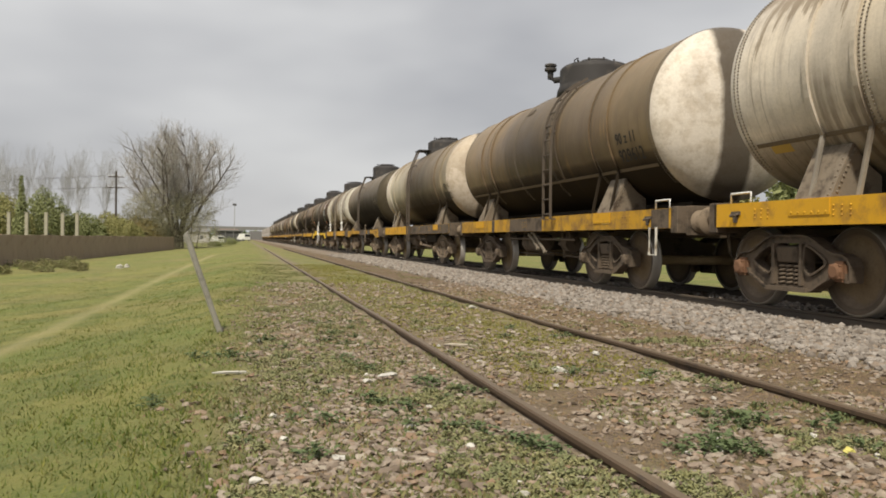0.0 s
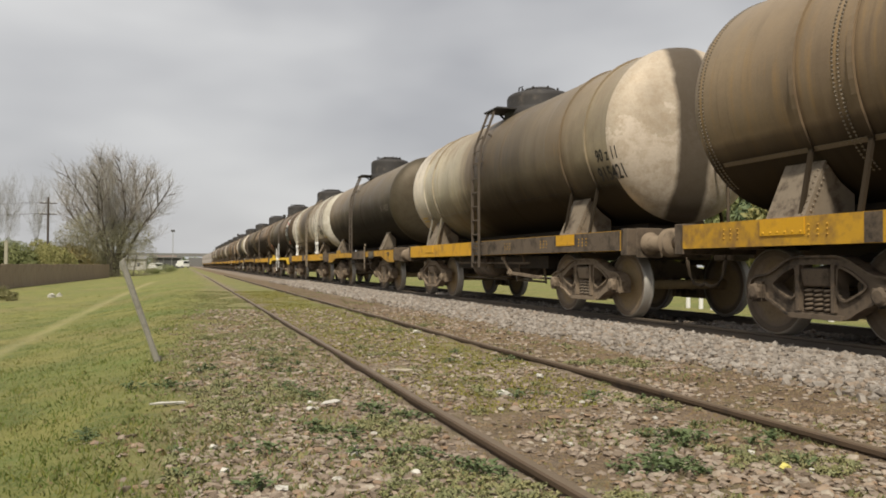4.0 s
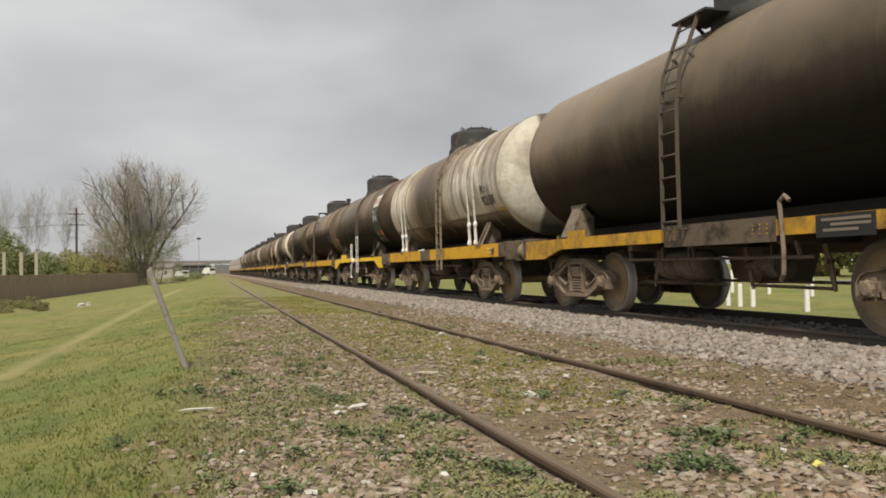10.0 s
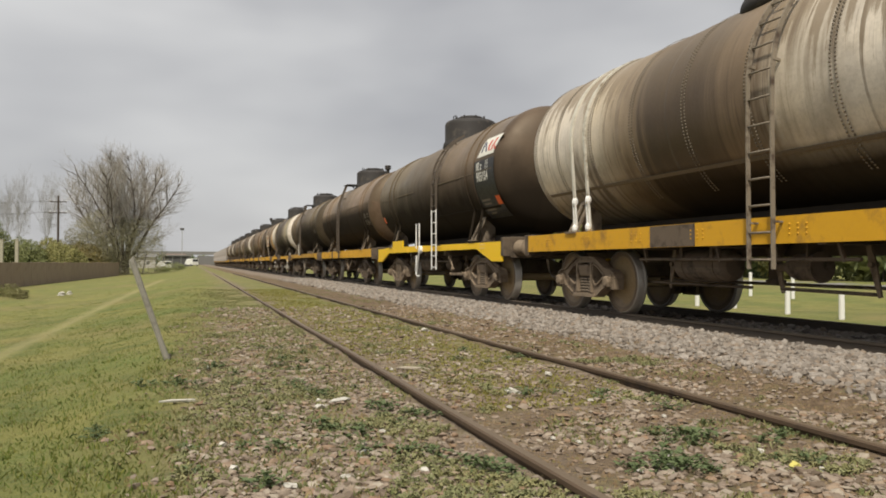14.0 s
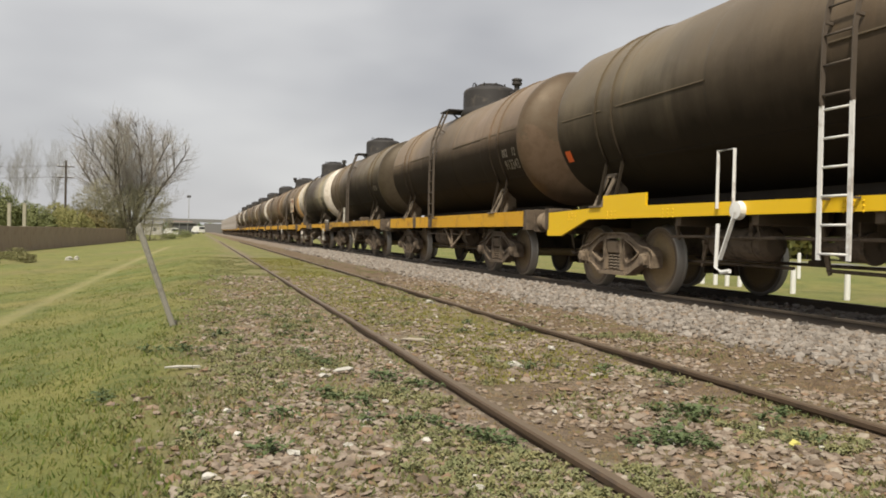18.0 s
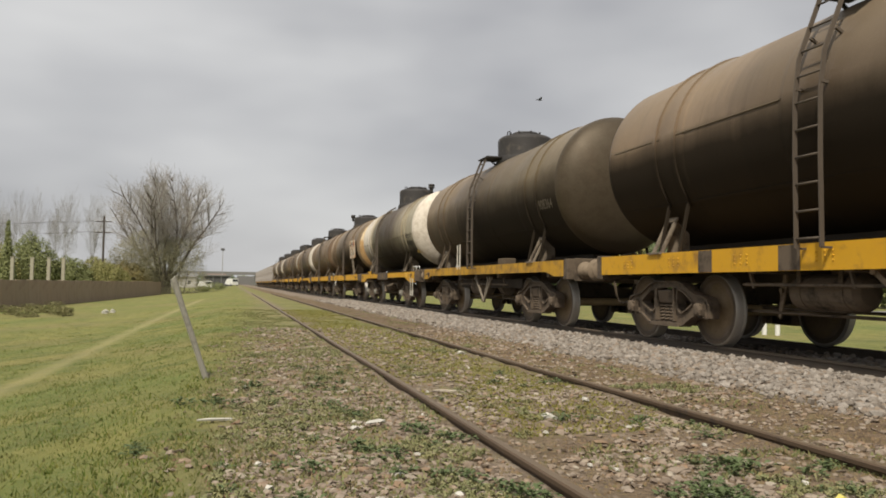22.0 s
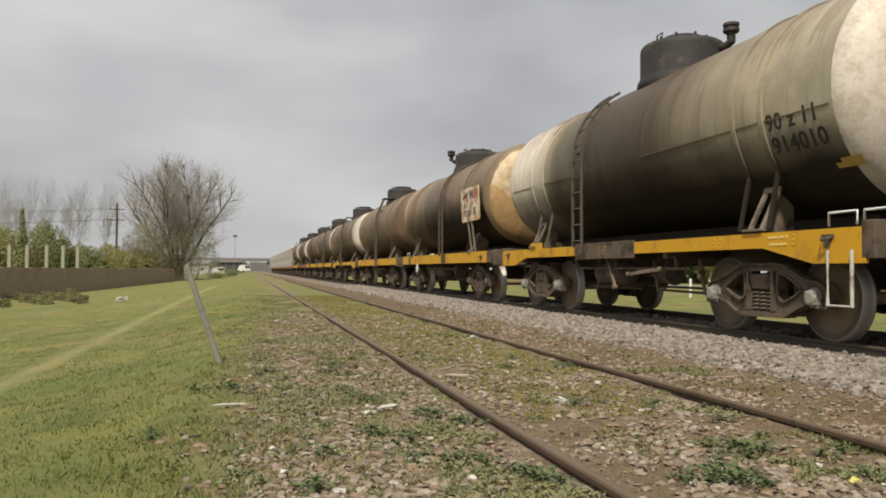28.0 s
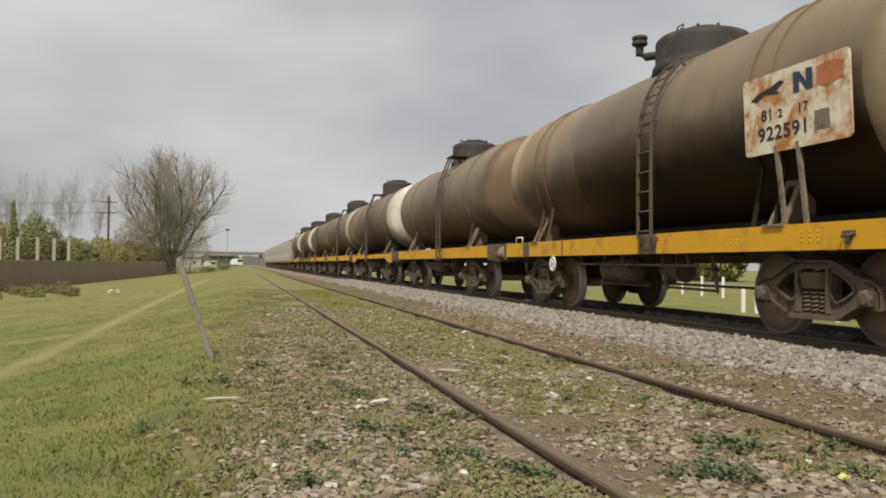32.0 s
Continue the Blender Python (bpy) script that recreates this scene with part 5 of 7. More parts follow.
# turnbuckles on the strap ends of the white wagon
for yy in (-3.3, -2.85, 3.4, 3.85):
    bm = bmesh.new()
    yy -= 0.2
    for dy in (-0.035, 0.035):
        bar(bm, (-1.27, yy + dy, 1.36), (-1.29, yy + dy, 1.72), 0.022, 0.022, (0, 1, 0))
    for z0 in (1.27, 1.7):
        lathe(bm, [(0.0, z0), (0.035, z0), (0.05, z0 + 0.03), (0.05, z0 + 0.08), (0.03, z0 + 0.12), (0.0, z0 + 0.12)], 10, "z", (-1.275, yy, 0))
    part("turnbuckle", bm, MAT["white"], CARS[4][0])
for k, yy in ((9, 2.6),):
    part("hand_wheel", shared("hand_wheel", make_handwheel), None, CARS[k][0], place=pose(-1.36, yy, 0.82))
for k, yy in ((1, -5.3), (8, -5.1), (8, -5.6), (9, 4.9), (0, 5.1)):
    part("grab_rail", shared("grab_rail", make_grab), None, CARS[k][0], place=pose(-1.2, yy, 1.25))
for k, yy, w, low in ((8, -5.2, 0.17, 0.42), (1, -5.25, 0.1, 0.58)):
    bm = bmesh.new()
    tube(bm, [(-1.33, yy - w, 0.99), (-1.33, yy - w, low), (-1.33, yy + w, low), (-1.33, yy + w, 0.99)], 0.02, 6)
    part("step", bm, MAT["strap_white"], CARS[k][0])
for k in (2, 8, 4):
    bm = bmesh.new()
    pts = [(0.26 * math.cos(2 * math.pi * q / 20), -5.62, 2.3 + 0.26 * math.sin(2 * math.pi * q / 20)) for q in range(21)]
    tube(bm, [(x + 0.45, y, z) for x, y, z in pts], 0.018, 6)
    bar(bm, (0.45, -5.6, 2.04), (0.45, -5.6, 2.56), 0.03, 0.03)
    bar(bm, (0.19, -5.6, 2.3), (0.71, -5.6, 2.3), 0.03, 0.03, (0, 1, 0))
    tube(bm, [(0.45, -5.56, 1.1), (0.45, -5.56, 2.3)], 0.025, 8)
    part("hand_brake", bm, MAT["frame"], CARS[k][0])
# black panel with faded white writing on the dark brown wagon's sill
part("marking_panel", boxed(-1.312, -1.3, -2.95, -2.2, 0.99, 1.215), MAT["black_panel"], CARS[3][0])
for z, y0, y1 in ((1.165, -2.9, -2.28), (1.115, -2.9, -2.4), (1.06, -2.75, -2.3)):
    part("marking_bar", boxed(-1.3165, -1.3115, y0, y1, z - 0.014, z + 0.014), MAT["dim_text"], CARS[3][0])
# hooked coupling lever hanging on the sill
bm = bmesh.new()
tube(bm, [(-1.33, -1.85, 1.4), (-1.33, -1.78, 1.46), (-1.33, -1.7, 1.4), (-1.33, -1.72, 1.2), (-1.34, -1.76, 0.85), (-1.33, -1.74, 0.62), (-1.3, -1.66, 0.55)], 0.025, 8)
part("coupling_hook", bm, MAT["frame_grey"], CARS[3][0])
# steel box on the deck and a wide under-beam of the olive-brown wagon
part("tool_box", boxed(-1.24, -0.95, -2.0, -1.55, 1.247, 1.4, 0.015), MAT["frame"], CARS[7][0])
part("under_beam", boxed(-0.95, -0.75, -2.4, 2.4, 0.72, 0.94, 0.01), MAT["under"], CARS[7][0])
part("under_beam", boxed(-0.95, -0.75, -2.4, 2.4, 0.7, 0.94, 0.01), MAT["under"], CARS[2][0])
bm = bmesh.new()
plate(bm, [(-1.75, 1.0), (0.15, 1.0), (-0.15, 0.66), (-0.5, 0.56), (-1.3, 0.56), (-1.6, 0.68)], "x", -0.75, 0.5)
bmesh.ops.bevel(bm, geom=bm.edges[:], offset=0.03, segments=2, affect="EDGES")
part("outlet_box", bm, MAT["under"], CARS[2][0])
# dark repaired plates and stencilled bars on the sills
for k, spots in ((2, ((-2.4, 6.1),)), (1, ((0.35, 2.0), (2.6, 0.2), (-5.4, 0.5))), (9, ((-5.65, 0.5), (4.2, 0.35), (-0.9, 0.5), (2.3, 0.05))), (4, ((0.9, 1.0), (-5.29, 0.45))), (8, ((0.37, 2.27),)), (6, ((0.9, 0.35), (2.5, 0.3))), (3, ((-0.5, 2.2),))):
    for yy, w in spots:
        part("sill_patch", boxed(-1.306, -1.295, yy - w / 2, yy + w / 2, 0.975, 1.255), MAT["bogie_dark"], CARS[k][0])
for k, yy in ((4, -4.5), (8, -4.2), (1, -3.6), (5, -4.4)):
    for z, w in ((1.16, 0.34), (1.08, 0.3)):
        part("marking_bar", boxed(-1.305, -1.3005, yy - w / 2, yy + w / 2, z - 0.016, z + 0.016), MAT["stencil"], CARS[k][0])
# riveted lap band behind the ladder and a small maker's plate on the oil-stained wagon
stained = [c for c in CARS[1][0].children if c.name.startswith("tank")][0]
bm = bmesh.new()
v = [[bm.verts.new(on_shell(-1, -1.36 + w, -0.6 + 1.9 * k / 24, o)) for w, o in ((-0.05, 0.0), (-0.05, 0.012), (0.05, 0.012), (0.05, 0.0))] for k in range(25)]
for p, q in zip(v, v[1:]):
    for i in range(3):
        bm.faces.new((p[i], p[i + 1], q[i + 1], q[i]))
bmesh.ops.recalc_face_normals(bm, faces=bm.faces[:])
part("lap_band", bm, MAT["frame"], stained)
patch_on(stained, "plate_frame", 1.0, 3.62, 0.34, 0.17, "frame", 0.012)
# towing hooks on the sill faces
def make_tow_hook():
    bm = bmesh.new()
    box(bm, -0.012, 0.0, -0.09, 0.09, 0.0, 0.05)
    plate(bm, [(-0.05, 0.0), (0.05, 0.0), (0.03, -0.09), (-0.03, -0.09)], "x", -0.02, 0.0)
    tube(bm, [(-0.01, -0.07, 0.02), (-0.06, -0.05, 0.0), (-0.07, 0.02, -0.01), (-0.03, 0.06, 0.01)], 0.014, 6)
    bmesh.ops.recalc_face_normals(bm, faces=bm.faces[:])
    return bm, MAT["ladder"], False


for k, yy in ((1, -5.05), (0, 5.05), (4, -4.72), (8, -5.0), (8, 5.3), (9, -4.9), (3, -4.9), (7, 4.9)):
    part("tow_hook", shared("tow_hook", make_tow_hook), None, CARS[k][0], place=pose(-1.3, yy, 1.11))
# hand rail and struts on the olive-brown wagon
bm = bmesh.new()
tube(bm, [(-1.3, 1.66, 1.2), (-1.3, 1.66, 1.86), (-1.3, 1.42, 1.86), (-1.3, 1.42, 1.2)], 0.018, 8)
part("hand_rail", bm, MAT["strap_white"], CARS[7][0])
# diagonal brake struts and rods that hang below the sills
for k, struts in ((7, (((0.25, 0.95), (-0.35, 0.42)), ((-0.75, 0.95), (-0.4, 0.42)), ((-0.95, 0.95), (-0.42, 0.4)))), (6, (((-0.2, 0.95), (-0.75, 0.5)), ((-0.7, 0.9), (-0.78, 0.48)), ((-1.6, 0.85), (-0.78, 0.5)))),
                  (8, (((0.35, 0.95), (0.1, 0.5)), ((-1.4, 0.8), (-0.4, 0.72)))), (1, (((0.1, 0.95), (-0.6, 0.55)), ((0.3, 0.9), (-0.2, 0.62)))), (2, (((-1.2, 0.62), (-2.6, 0.55)), ((-0.9, 0.9), (-1.3, 0.6)))), (5, (((-1.9, 0.9), (-2.1, 0.62)), ((-2.0, 0.5), (-2.9, 0.52))))):
    for (y0, z0), (y1, z1) in struts:
        bm = bmesh.new()
        bar(bm, (-1.2, y0, z0), (-1.2, y1, z1), 0.03, 0.055, (1, 0, 0))
        for yy, zz in ((y0, z0), (y1, z1)):
            lathe(bm, [(0.0, -1.24), (0.035, -1.24), (0.035, -1.17), (0.0, -1.17)], 8, "x", (0, yy, zz))
        bmesh.ops.recalc_face_normals(bm, faces=bm.faces[:])
        part("brake_strut", bm, MAT["ladder_pale"] if k in (1, 7) else MAT["bogie"], CARS[k][0])
# 10 and on
TAIL = [
    ("brown tank wagon with a reddish brown end", [(-6, (0.15, 0.098, 0.063)), (-5, (0.155, 0.103, 0.066)), (-4.3, (0.21, 0.148, 0.098)), (-3.8, BROWN), (2, BROWN), (6, BROWN)], "plain"),
    ("dark brown tank wagon with a white end", [(-6, PALE), (-4.5, PALE), (-4.3, BROWN), (0, DARK), (6, BROWN)], "belly"),
    ("dark tank wagon with a white end patch", [(-6, BROWN), (-5.1, BROWN), (-5.0, PALE), (-4.2, PALE), (-4.0, BROWN), (6, DARK)], "plain"),
    ("brown tank wagon on a yellow frame", [(-6, BROWN), (-4.8, BROWN), (0, DARK), (6, BROWN)], "plain"),
    ("brown tank wagon with a white end", [(-6, PALE), (-4.4, PALE), (-4.2, BROWN), (0, DARK), (6, BROWN)], "dirty"),
    ("tan tank wagon with a white end", [(-6, PALE), (-4.4, PALE), (-4.2, BROWN), (0, BROWN), (6, TAN)], "plain"),
]
for k, (label, zones, sill) in enumerate(TAIL):
    # weaker bottom black on the tail: distance haze put into the paint
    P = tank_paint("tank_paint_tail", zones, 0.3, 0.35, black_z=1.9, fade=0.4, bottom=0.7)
    add_car(tank_wagon(label, P, sill, 0.4 if k % 2 else -0.9, "ladder", 0.9, detail=k < 3, straps=(-3.4, 3.4), pipe=0), 114.87 + PITCH * (k + 1))
for k in range(7):
    add_car(hopper_wagon("grey box wagon with ribbed sides at the tail of the train"), 114.87 + PITCH * (len(TAIL) + 1 + k))


def on_line(s):
    """Place and heading on the main track, s metres ahead."""
    return TRACK_X, s, 0.0


# ---- ground ----
def smooth(a, b, v):
    t = min(1.0, max(0.0, (v - a) / (b - a)))
    return t * t * (3 - 2 * t)


def ground_z(x, y):
    bed = -0.055
    z = bed + 0.012 * smooth(9.0, 26.0, y) * (1 - smooth(2.2, 3.4, x)) * smooth(0.2, 1.0, x)
    if x < -0.3:
        z = bed - 0.93 * (1 - math.exp((x + 0.3) / 4.2))
    main = x - (on_line(y)[0] - TRACK_X) if y > 120 else x
    up = smooth(4.3, 5.85, main) * (1 - smooth(8.75, 10.35, main))
    z += up * 0.045
    if main > 8.6:
        z -= 0.16 * smooth(8.8, 10.5, main)
    near = math.exp(-((y - 5) / 40.0) ** 2)
    z += 0.03 * near * (noise.noise((x * 0.9, y * 0.9, 0.0)) + 0.5 * noise.noise((x * 3.1, y * 3.1, 5.0))) * (1 - up)
    return z


def spaced(lo, hi, fine0, fine1, step, grow):
    out = [fine0 + step * k for k in range(int((fine1 - fine0) / step) + 1)]
    s = step
    while out[-1] < hi:
        s *= grow
        out.append(out[-1] + s)
    s = step
    while out[0] > lo:
        s *= grow
        out.insert(0, out[0] - s)
    return out


def path_x(y):
    """The trodden path across the grass."""
    return -2.5 - 0.02 * max(0, 14 - y) + 0.00028 * max(0.0, y - 20) ** 2


def grass_edge(x, y):
    """How far past the wandering edge of the grass, in metres."""
    n1 = noise.noise((x * 0.8, y * 0.8, 2.0)) * 0.35 + noise.noise((x * 2.7, y * 2.7, 9.0)) * 0.25
    return x + n1 - (-0.1 + 0.03 * min(y, 40))


def ahead(rng, lo, span, power):
    """A distance ahead: denser near the camera, thin behind it."""
    return rng.uniform(-5.0, lo + 0.3) if rng.random() < 0.15 else lo + span * rng.random() ** power


def build_ground():
    xs = spaced(-700, 700, -4.0, 11.0, 0.14, 1.14)
    ys = spaced(-60, 2600, 1.5, 20.0, 0.18, 1.07)
    verts = [(x, y, ground_z(x, y)) for y in ys for x in xs]
    w = len(xs)
    faces = [(j * w + i, j * w + i + 1, (j + 1) * w + i + 1, (j + 1) * w + i) for j in range(len(ys) - 1) for i in range(w - 1)]
    me = bpy.data.meshes.new("ground")
    me.from_pydata(verts, [], faces)
    me.polygons.foreach_set("use_smooth", [True] * len(me.polygons))
    cover = me.color_attributes.new("cover", "FLOAT_COLOR", "POINT")
    vals = []
    for x, y, _ in verts:
        n1 = noise.noise((x * 0.8, y * 0.8, 2.0)) * 0.5 + noise.noise((x * 2.7, y * 2.7, 9.0)) * 0.35
        gravel = smooth(-0.45, 0.35, grass_edge(x, y)) * (1 - smooth(4.1, 4.6, x))
        main = x - (on_line(y)[0] - TRACK_X) if y > 120 else x
        ballast = smooth(4.2, 4.85, main + n1 * 0.6) * (1 - smooth(9.4, 10.2, main + n1 * 0.5))
        path = math.exp(-((x - path_x(y)) / (0.1 + 0.0026 * max(0, y))) ** 2) if 5 < y < 60 else 0.0
        path = min(1.0, path * (0.8 + 0.5 * n1))
        moss = smooth(0.0, 0.9, 0.45 + n1 + 0.02 * (y - 8)) * smooth(1.6, 2.0, x) * (1 - smooth(3.0, 3.6, x))
        gravel *= 1 - 0.75 * smooth(7.5, 13, y + 4 * n1) * (1 - smooth(1.3, 1.6, x))
        soil = max(smooth(3.0, 3.35, x + 0.3 * n1), 0.75 * smooth(1.45, 1.7, x) * (1 - smooth(4.2, 6.0, y + 2 * n1))) * (1 - smooth(4.5, 5.0, x))
        vals += [gravel * (1 - 0.85 * moss * smooth(4, 9, y)), ballast, max(0.0, path), soil]
    cover.data.foreach_set("color", vals)
    m, n, l, b = material("ground_cover", 0.95)
    vec = n.new("ShaderNodeTexCoord").outputs["Object"]
    at = n.new("ShaderNodeAttribute")
    at.attribute_name = "cover"
    sep = n.new("ShaderNodeSeparateColor")
    l.new(at.outputs["Color"], sep.inputs["Color"])
    patch = noise_tex(n, l, vec, 0.35, 5, 0.6)
    mid = noise_tex(n, l, vec, 3.0, 5, 0.65)
    fine = noise_tex(n, l, vec, 38.0, 5, 0.7)
    grass = mix(n, l, ramp(n, l, patch, [(0.38, grey(0)), (0.58, grey(1))]), (0.11, 0.15, 0.038), (0.21, 0.2, 0.062))
    grass = mix(n, l, ramp(n, l, mid, [(0.45, grey(0)), (0.75, grey(0.8))]), grass, (0.085, 0.115, 0.02))
    wide = noise_tex(n, l, vec, 0.13, 4, 0.6)
    grass = mix(n, l, ramp(n, l, wide, [(0.46, grey(0)), (0.6, grey(0.75))]), grass, (0.19, 0.16, 0.068))
    clump = noise_tex(n, l, vec, 1.3, 6, 0.7)
    grass = mix(n, l, ramp(n, l, clump, [(0.48, grey(0)), (0.62, grey(0.85))]), grass, (0.075, 0.105, 0.028))
    grass = mix(n, l, ramp(n, l, fine, [(0.4, grey(0)), (0.75, grey(0.6))]), grass, (0.3, 0.26, 0.085))
    cell = node(n, "ShaderNodeTexVoronoi", Scale=24.0)
    l.new(vec, cell.inputs["Vector"])
    stone = ramp(n, l, noise_tex(n, l, vec, 9.0, 4), [(0.3, (0.145, 0.108, 0.076)), (0.55, (0.245, 0.192, 0.145)), (0.75, (0.36, 0.3, 0.24))])
    stone = mix(n, l, ramp(n, l, mid, [(0.45, grey(0)), (0.68, grey(0.6))]), stone, (0.165, 0.145, 0.06))
    ball = mix(n, l, ramp(n, l, mid, [(0.3, grey(0)), (0.7, grey(1))]), (0.19, 0.14, 0.10), (0.27, 0.235, 0.2))
    col = mix(n, l, sep.outputs["Red"], grass, stone)
    earth = ramp(n, l, noise_tex(n, l, vec, 5.0, 5, 0.65), [(0.3, (0.092, 0.062, 0.039)), (0.5, (0.158, 0.111, 0.07)), (0.72, (0.23, 0.17, 0.115))])
    earth = mix(n, l, ramp(n, l, noise_tex(n, l, vec, 1.6, 5, 0.65), [(0.52, grey(0)), (0.66, grey(0.7))]), earth, (0.14, 0.135, 0.046))
    col = mix(n, l, at.outputs["Alpha"], col, earth)
    col = mix(n, l, sep.outputs["Green"], col, ball)
    col = mix(n, l, maths(n, l, "MULTIPLY", sep.outputs["Blue"], 0.58), col, (0.36, 0.31, 0.16))
    l.new(col, b.inputs["Base Color"])
    h = maths(n, l, "ADD", fine, maths(n, l, "MULTIPLY", cell.outputs["Distance"], maths(n, l, "MAXIMUM", sep.outputs["Red"], sep.outputs["Green"])))
    bump(n, l, h, b, 0.9, 0.03)
    me.materials.append(m)
    return tagged(new("ground", me), "grassy railway ground with worn gravel and a trodden path", "ground", kind="structure")


build_ground()


# ---- rails ----
def rail_section(h=0.14):
    return [(-0.065, -h), (0.065, -h), (0.06, -h + 0.012), (0.012, -h + 0.035), (0.01, -0.04), (0.029, -0.03), (0.03, -0.008), (0.02, 0.0), (-0.02, 0.0), (-0.03, -0.008), (-0.029, -0.03), (-0.01, -0.04), (-0.012, -h + 0.035), (-0.06, -h + 0.012)]


def make_rail(line, mat, top, label, h=0.14):
    """line: places of the rail head's centre."""
    bm = bmesh.new()
    rings = []
    for i, p in enumerate(line):
        d = Vector(line[min(i + 1, len(line) - 1)]) - Vector(line[max(i - 1, 0)])
        s = Vector((d.y, -d.x, 0)).normalized()
        rings.append([bm.verts.new(Vector(p) + s * u + Vector((0, 0, v))) for u, v in rail_section(h)])
    n = len(rings[0])
    for u, v in zip(rings, rings[1:]):
        for k in range(n):
            f = bm.faces.new((u[k], v[k], v[(k + 1) % n], u[(k + 1) % n]))
            f.material_index = 1 if k == 7 else 0
    bmesh.ops.recalc_face_normals(bm, faces=bm.faces[:])
    ob = part("rail", bm, mat)
    ob.data.materials.append(top)
    return tagged(ob, label, "rail", "rails", "structure")


for gx, drift in ((1.452, 0.003), (3.155, 0.002)):
    line = [(gx + drift * y + 0.005 * math.sin(y * 0.7 + gx), y, 0.004 * math.sin(y * 0.9 + gx)) for y in [-8 + 0.8 * k for k in range(12)] + [2 + 1.5 * k for k in range(46)]]
    make_rail(line, MAT["rail"], MAT["rail_top"], "rusty siding rail sunk in gravel and grass")
for gx in (-0.875, 0.875):
    line = []
    for s in [-14 + 4 * k for k in range(120)]:
        x, y, yaw = on_line(s)
        line.append((x + gx, y, RAIL_Z))
    make_rail(line, MAT["rail_main"], MAT["rail_top"], "steel main line rail on ballast")


# ---- surroundings ----
def cloud(verts, faces, name, mat, label="", category="", kind="", smooth_faces=False):
    me = bpy.data.meshes.new(name)
    me.from_pydata(verts, [], faces)
    if smooth_faces:
        me.polygons.foreach_set("use_smooth", [True] * len(me.polygons))
    me.materials.append(mat)
    ob = new(name, me)
    return tagged(ob, label, category, kind=kind)


def island_mix(name, colours, rough=0.9, relief=0.3, scale=30.0, through=0.0):
    """Colour that differs from piece to piece of a joined mesh."""
    m, n, l, b = material(name, rough)
    isl = n.new("ShaderNodeNewGeometry").outputs["Random Per Island"]
    stops = [((k + 0.5) / len(colours), c) for k, c in enumerate(colours)]
    col = ramp(n, l, isl, stops)
    vec = n.new("ShaderNodeTexCoord").outputs["Object"]
    fine = noise_tex(n, l, vec, scale, 4, 0.6)
    col = mix(n, l, ramp(n, l, fine, [(0.3, grey(0.35)), (0.7, grey(0.0))]), col, tuple(c * 0.4 for c in colours[0]))
    l.new(col, b.inputs["Base Color"])
    bump(n, l, fine, b, relief, 0.01)
    if through:
        t = n.new("ShaderNodeBsdfTranslucent")
        l.new(col, t.inputs["Color"])
        ms = n.new("ShaderNodeMixShader")
        ms.inputs["Fac"].default_value = through
        out = n["Material Output"]
        l.new(b.outputs["BSDF"], ms.inputs[1])
        l.new(t.outputs["BSDF"], ms.inputs[2])
        l.new(ms.outputs["Shader"], out.inputs["Surface"])
    return m


BALLAST = island_mix("ballast_stone", [(0.161, 0.136, 0.113), (0.266, 0.236, 0.204), (0.361, 0.325, 0.288), (0.206, 0.179, 0.152), (0.305, 0.277, 0.245), (0.253, 0.201, 0.154)])
GRAVEL = island_mix("gravel_stone", [(0.133, 0.101, 0.073), (0.257, 0.203, 0.156), (0.324, 0.267, 0.212), (0.190, 0.146, 0.112), (0.391, 0.344, 0.279), (0.257, 0.169, 0.105), (0.288, 0.235, 0.189)])
GRASS = island_mix("grass_blades", [(0.092, 0.127, 0.024), (0.138, 0.164, 0.034), (0.2, 0.193, 0.057), (0.114, 0.148, 0.028), (0.254, 0.23, 0.095)], 0.8, 0.0, through=0.3)
TUFT = island_mix("tuft_blades", [(0.097, 0.149, 0.026), (0.162, 0.209, 0.033), (0.259, 0.247, 0.059), (0.13, 0.172, 0.033)], 0.8, 0.0, through=0.3)
LOW_GREEN = island_mix("low_plants", [(0.156, 0.186, 0.07), (0.21, 0.228, 0.095), (0.282, 0.27, 0.125), (0.18, 0.198, 0.08), (0.3, 0.246, 0.11)], 0.75, 0.0, through=0.25)
SOIL = island_mix("soil_crumbs", [(0.143, 0.096, 0.052), (0.204, 0.144, 0.088), (0.171, 0.131, 0.063), (0.251, 0.188, 0.123), (0.132, 0.114, 0.047), (0.213, 0.144, 0.086)])
MOSS = island_mix("olive_moss", [(0.187, 0.187, 0.043), (0.264, 0.242, 0.057), (0.308, 0.27, 0.081), (0.22, 0.209, 0.048)], 0.85, 0.0, through=0.2)
CREEPER = island_mix("creeping_leaves", [(0.211, 0.224, 0.106), (0.268, 0.274, 0.136), (0.334, 0.312, 0.160), (0.234, 0.230, 0.097)], 0.75, 0.0, through=0.2)
STRAW = island_mix("dry_straw", [(0.304, 0.24, 0.128), (0.4, 0.336, 0.2), (0.24, 0.176, 0.088)], 0.85, 0.0)
WEED = island_mix("weed_leaf", [(0.099, 0.139, 0.054), (0.141, 0.182, 0.082), (0.176, 0.213, 0.104), (0.117, 0.155, 0.066)], 0.6, 0.0, through=0.2)

ICO = bmesh.new()
bmesh.ops.create_icosphere(ICO, subdivisions=1, radius=1.0)
ICO.verts.ensure_lookup_table()
ICO_V = np.array([v.co for v in ICO.verts])
ICO_F = [[v.index for v in f.verts] for f in ICO.faces]
ICO.free()


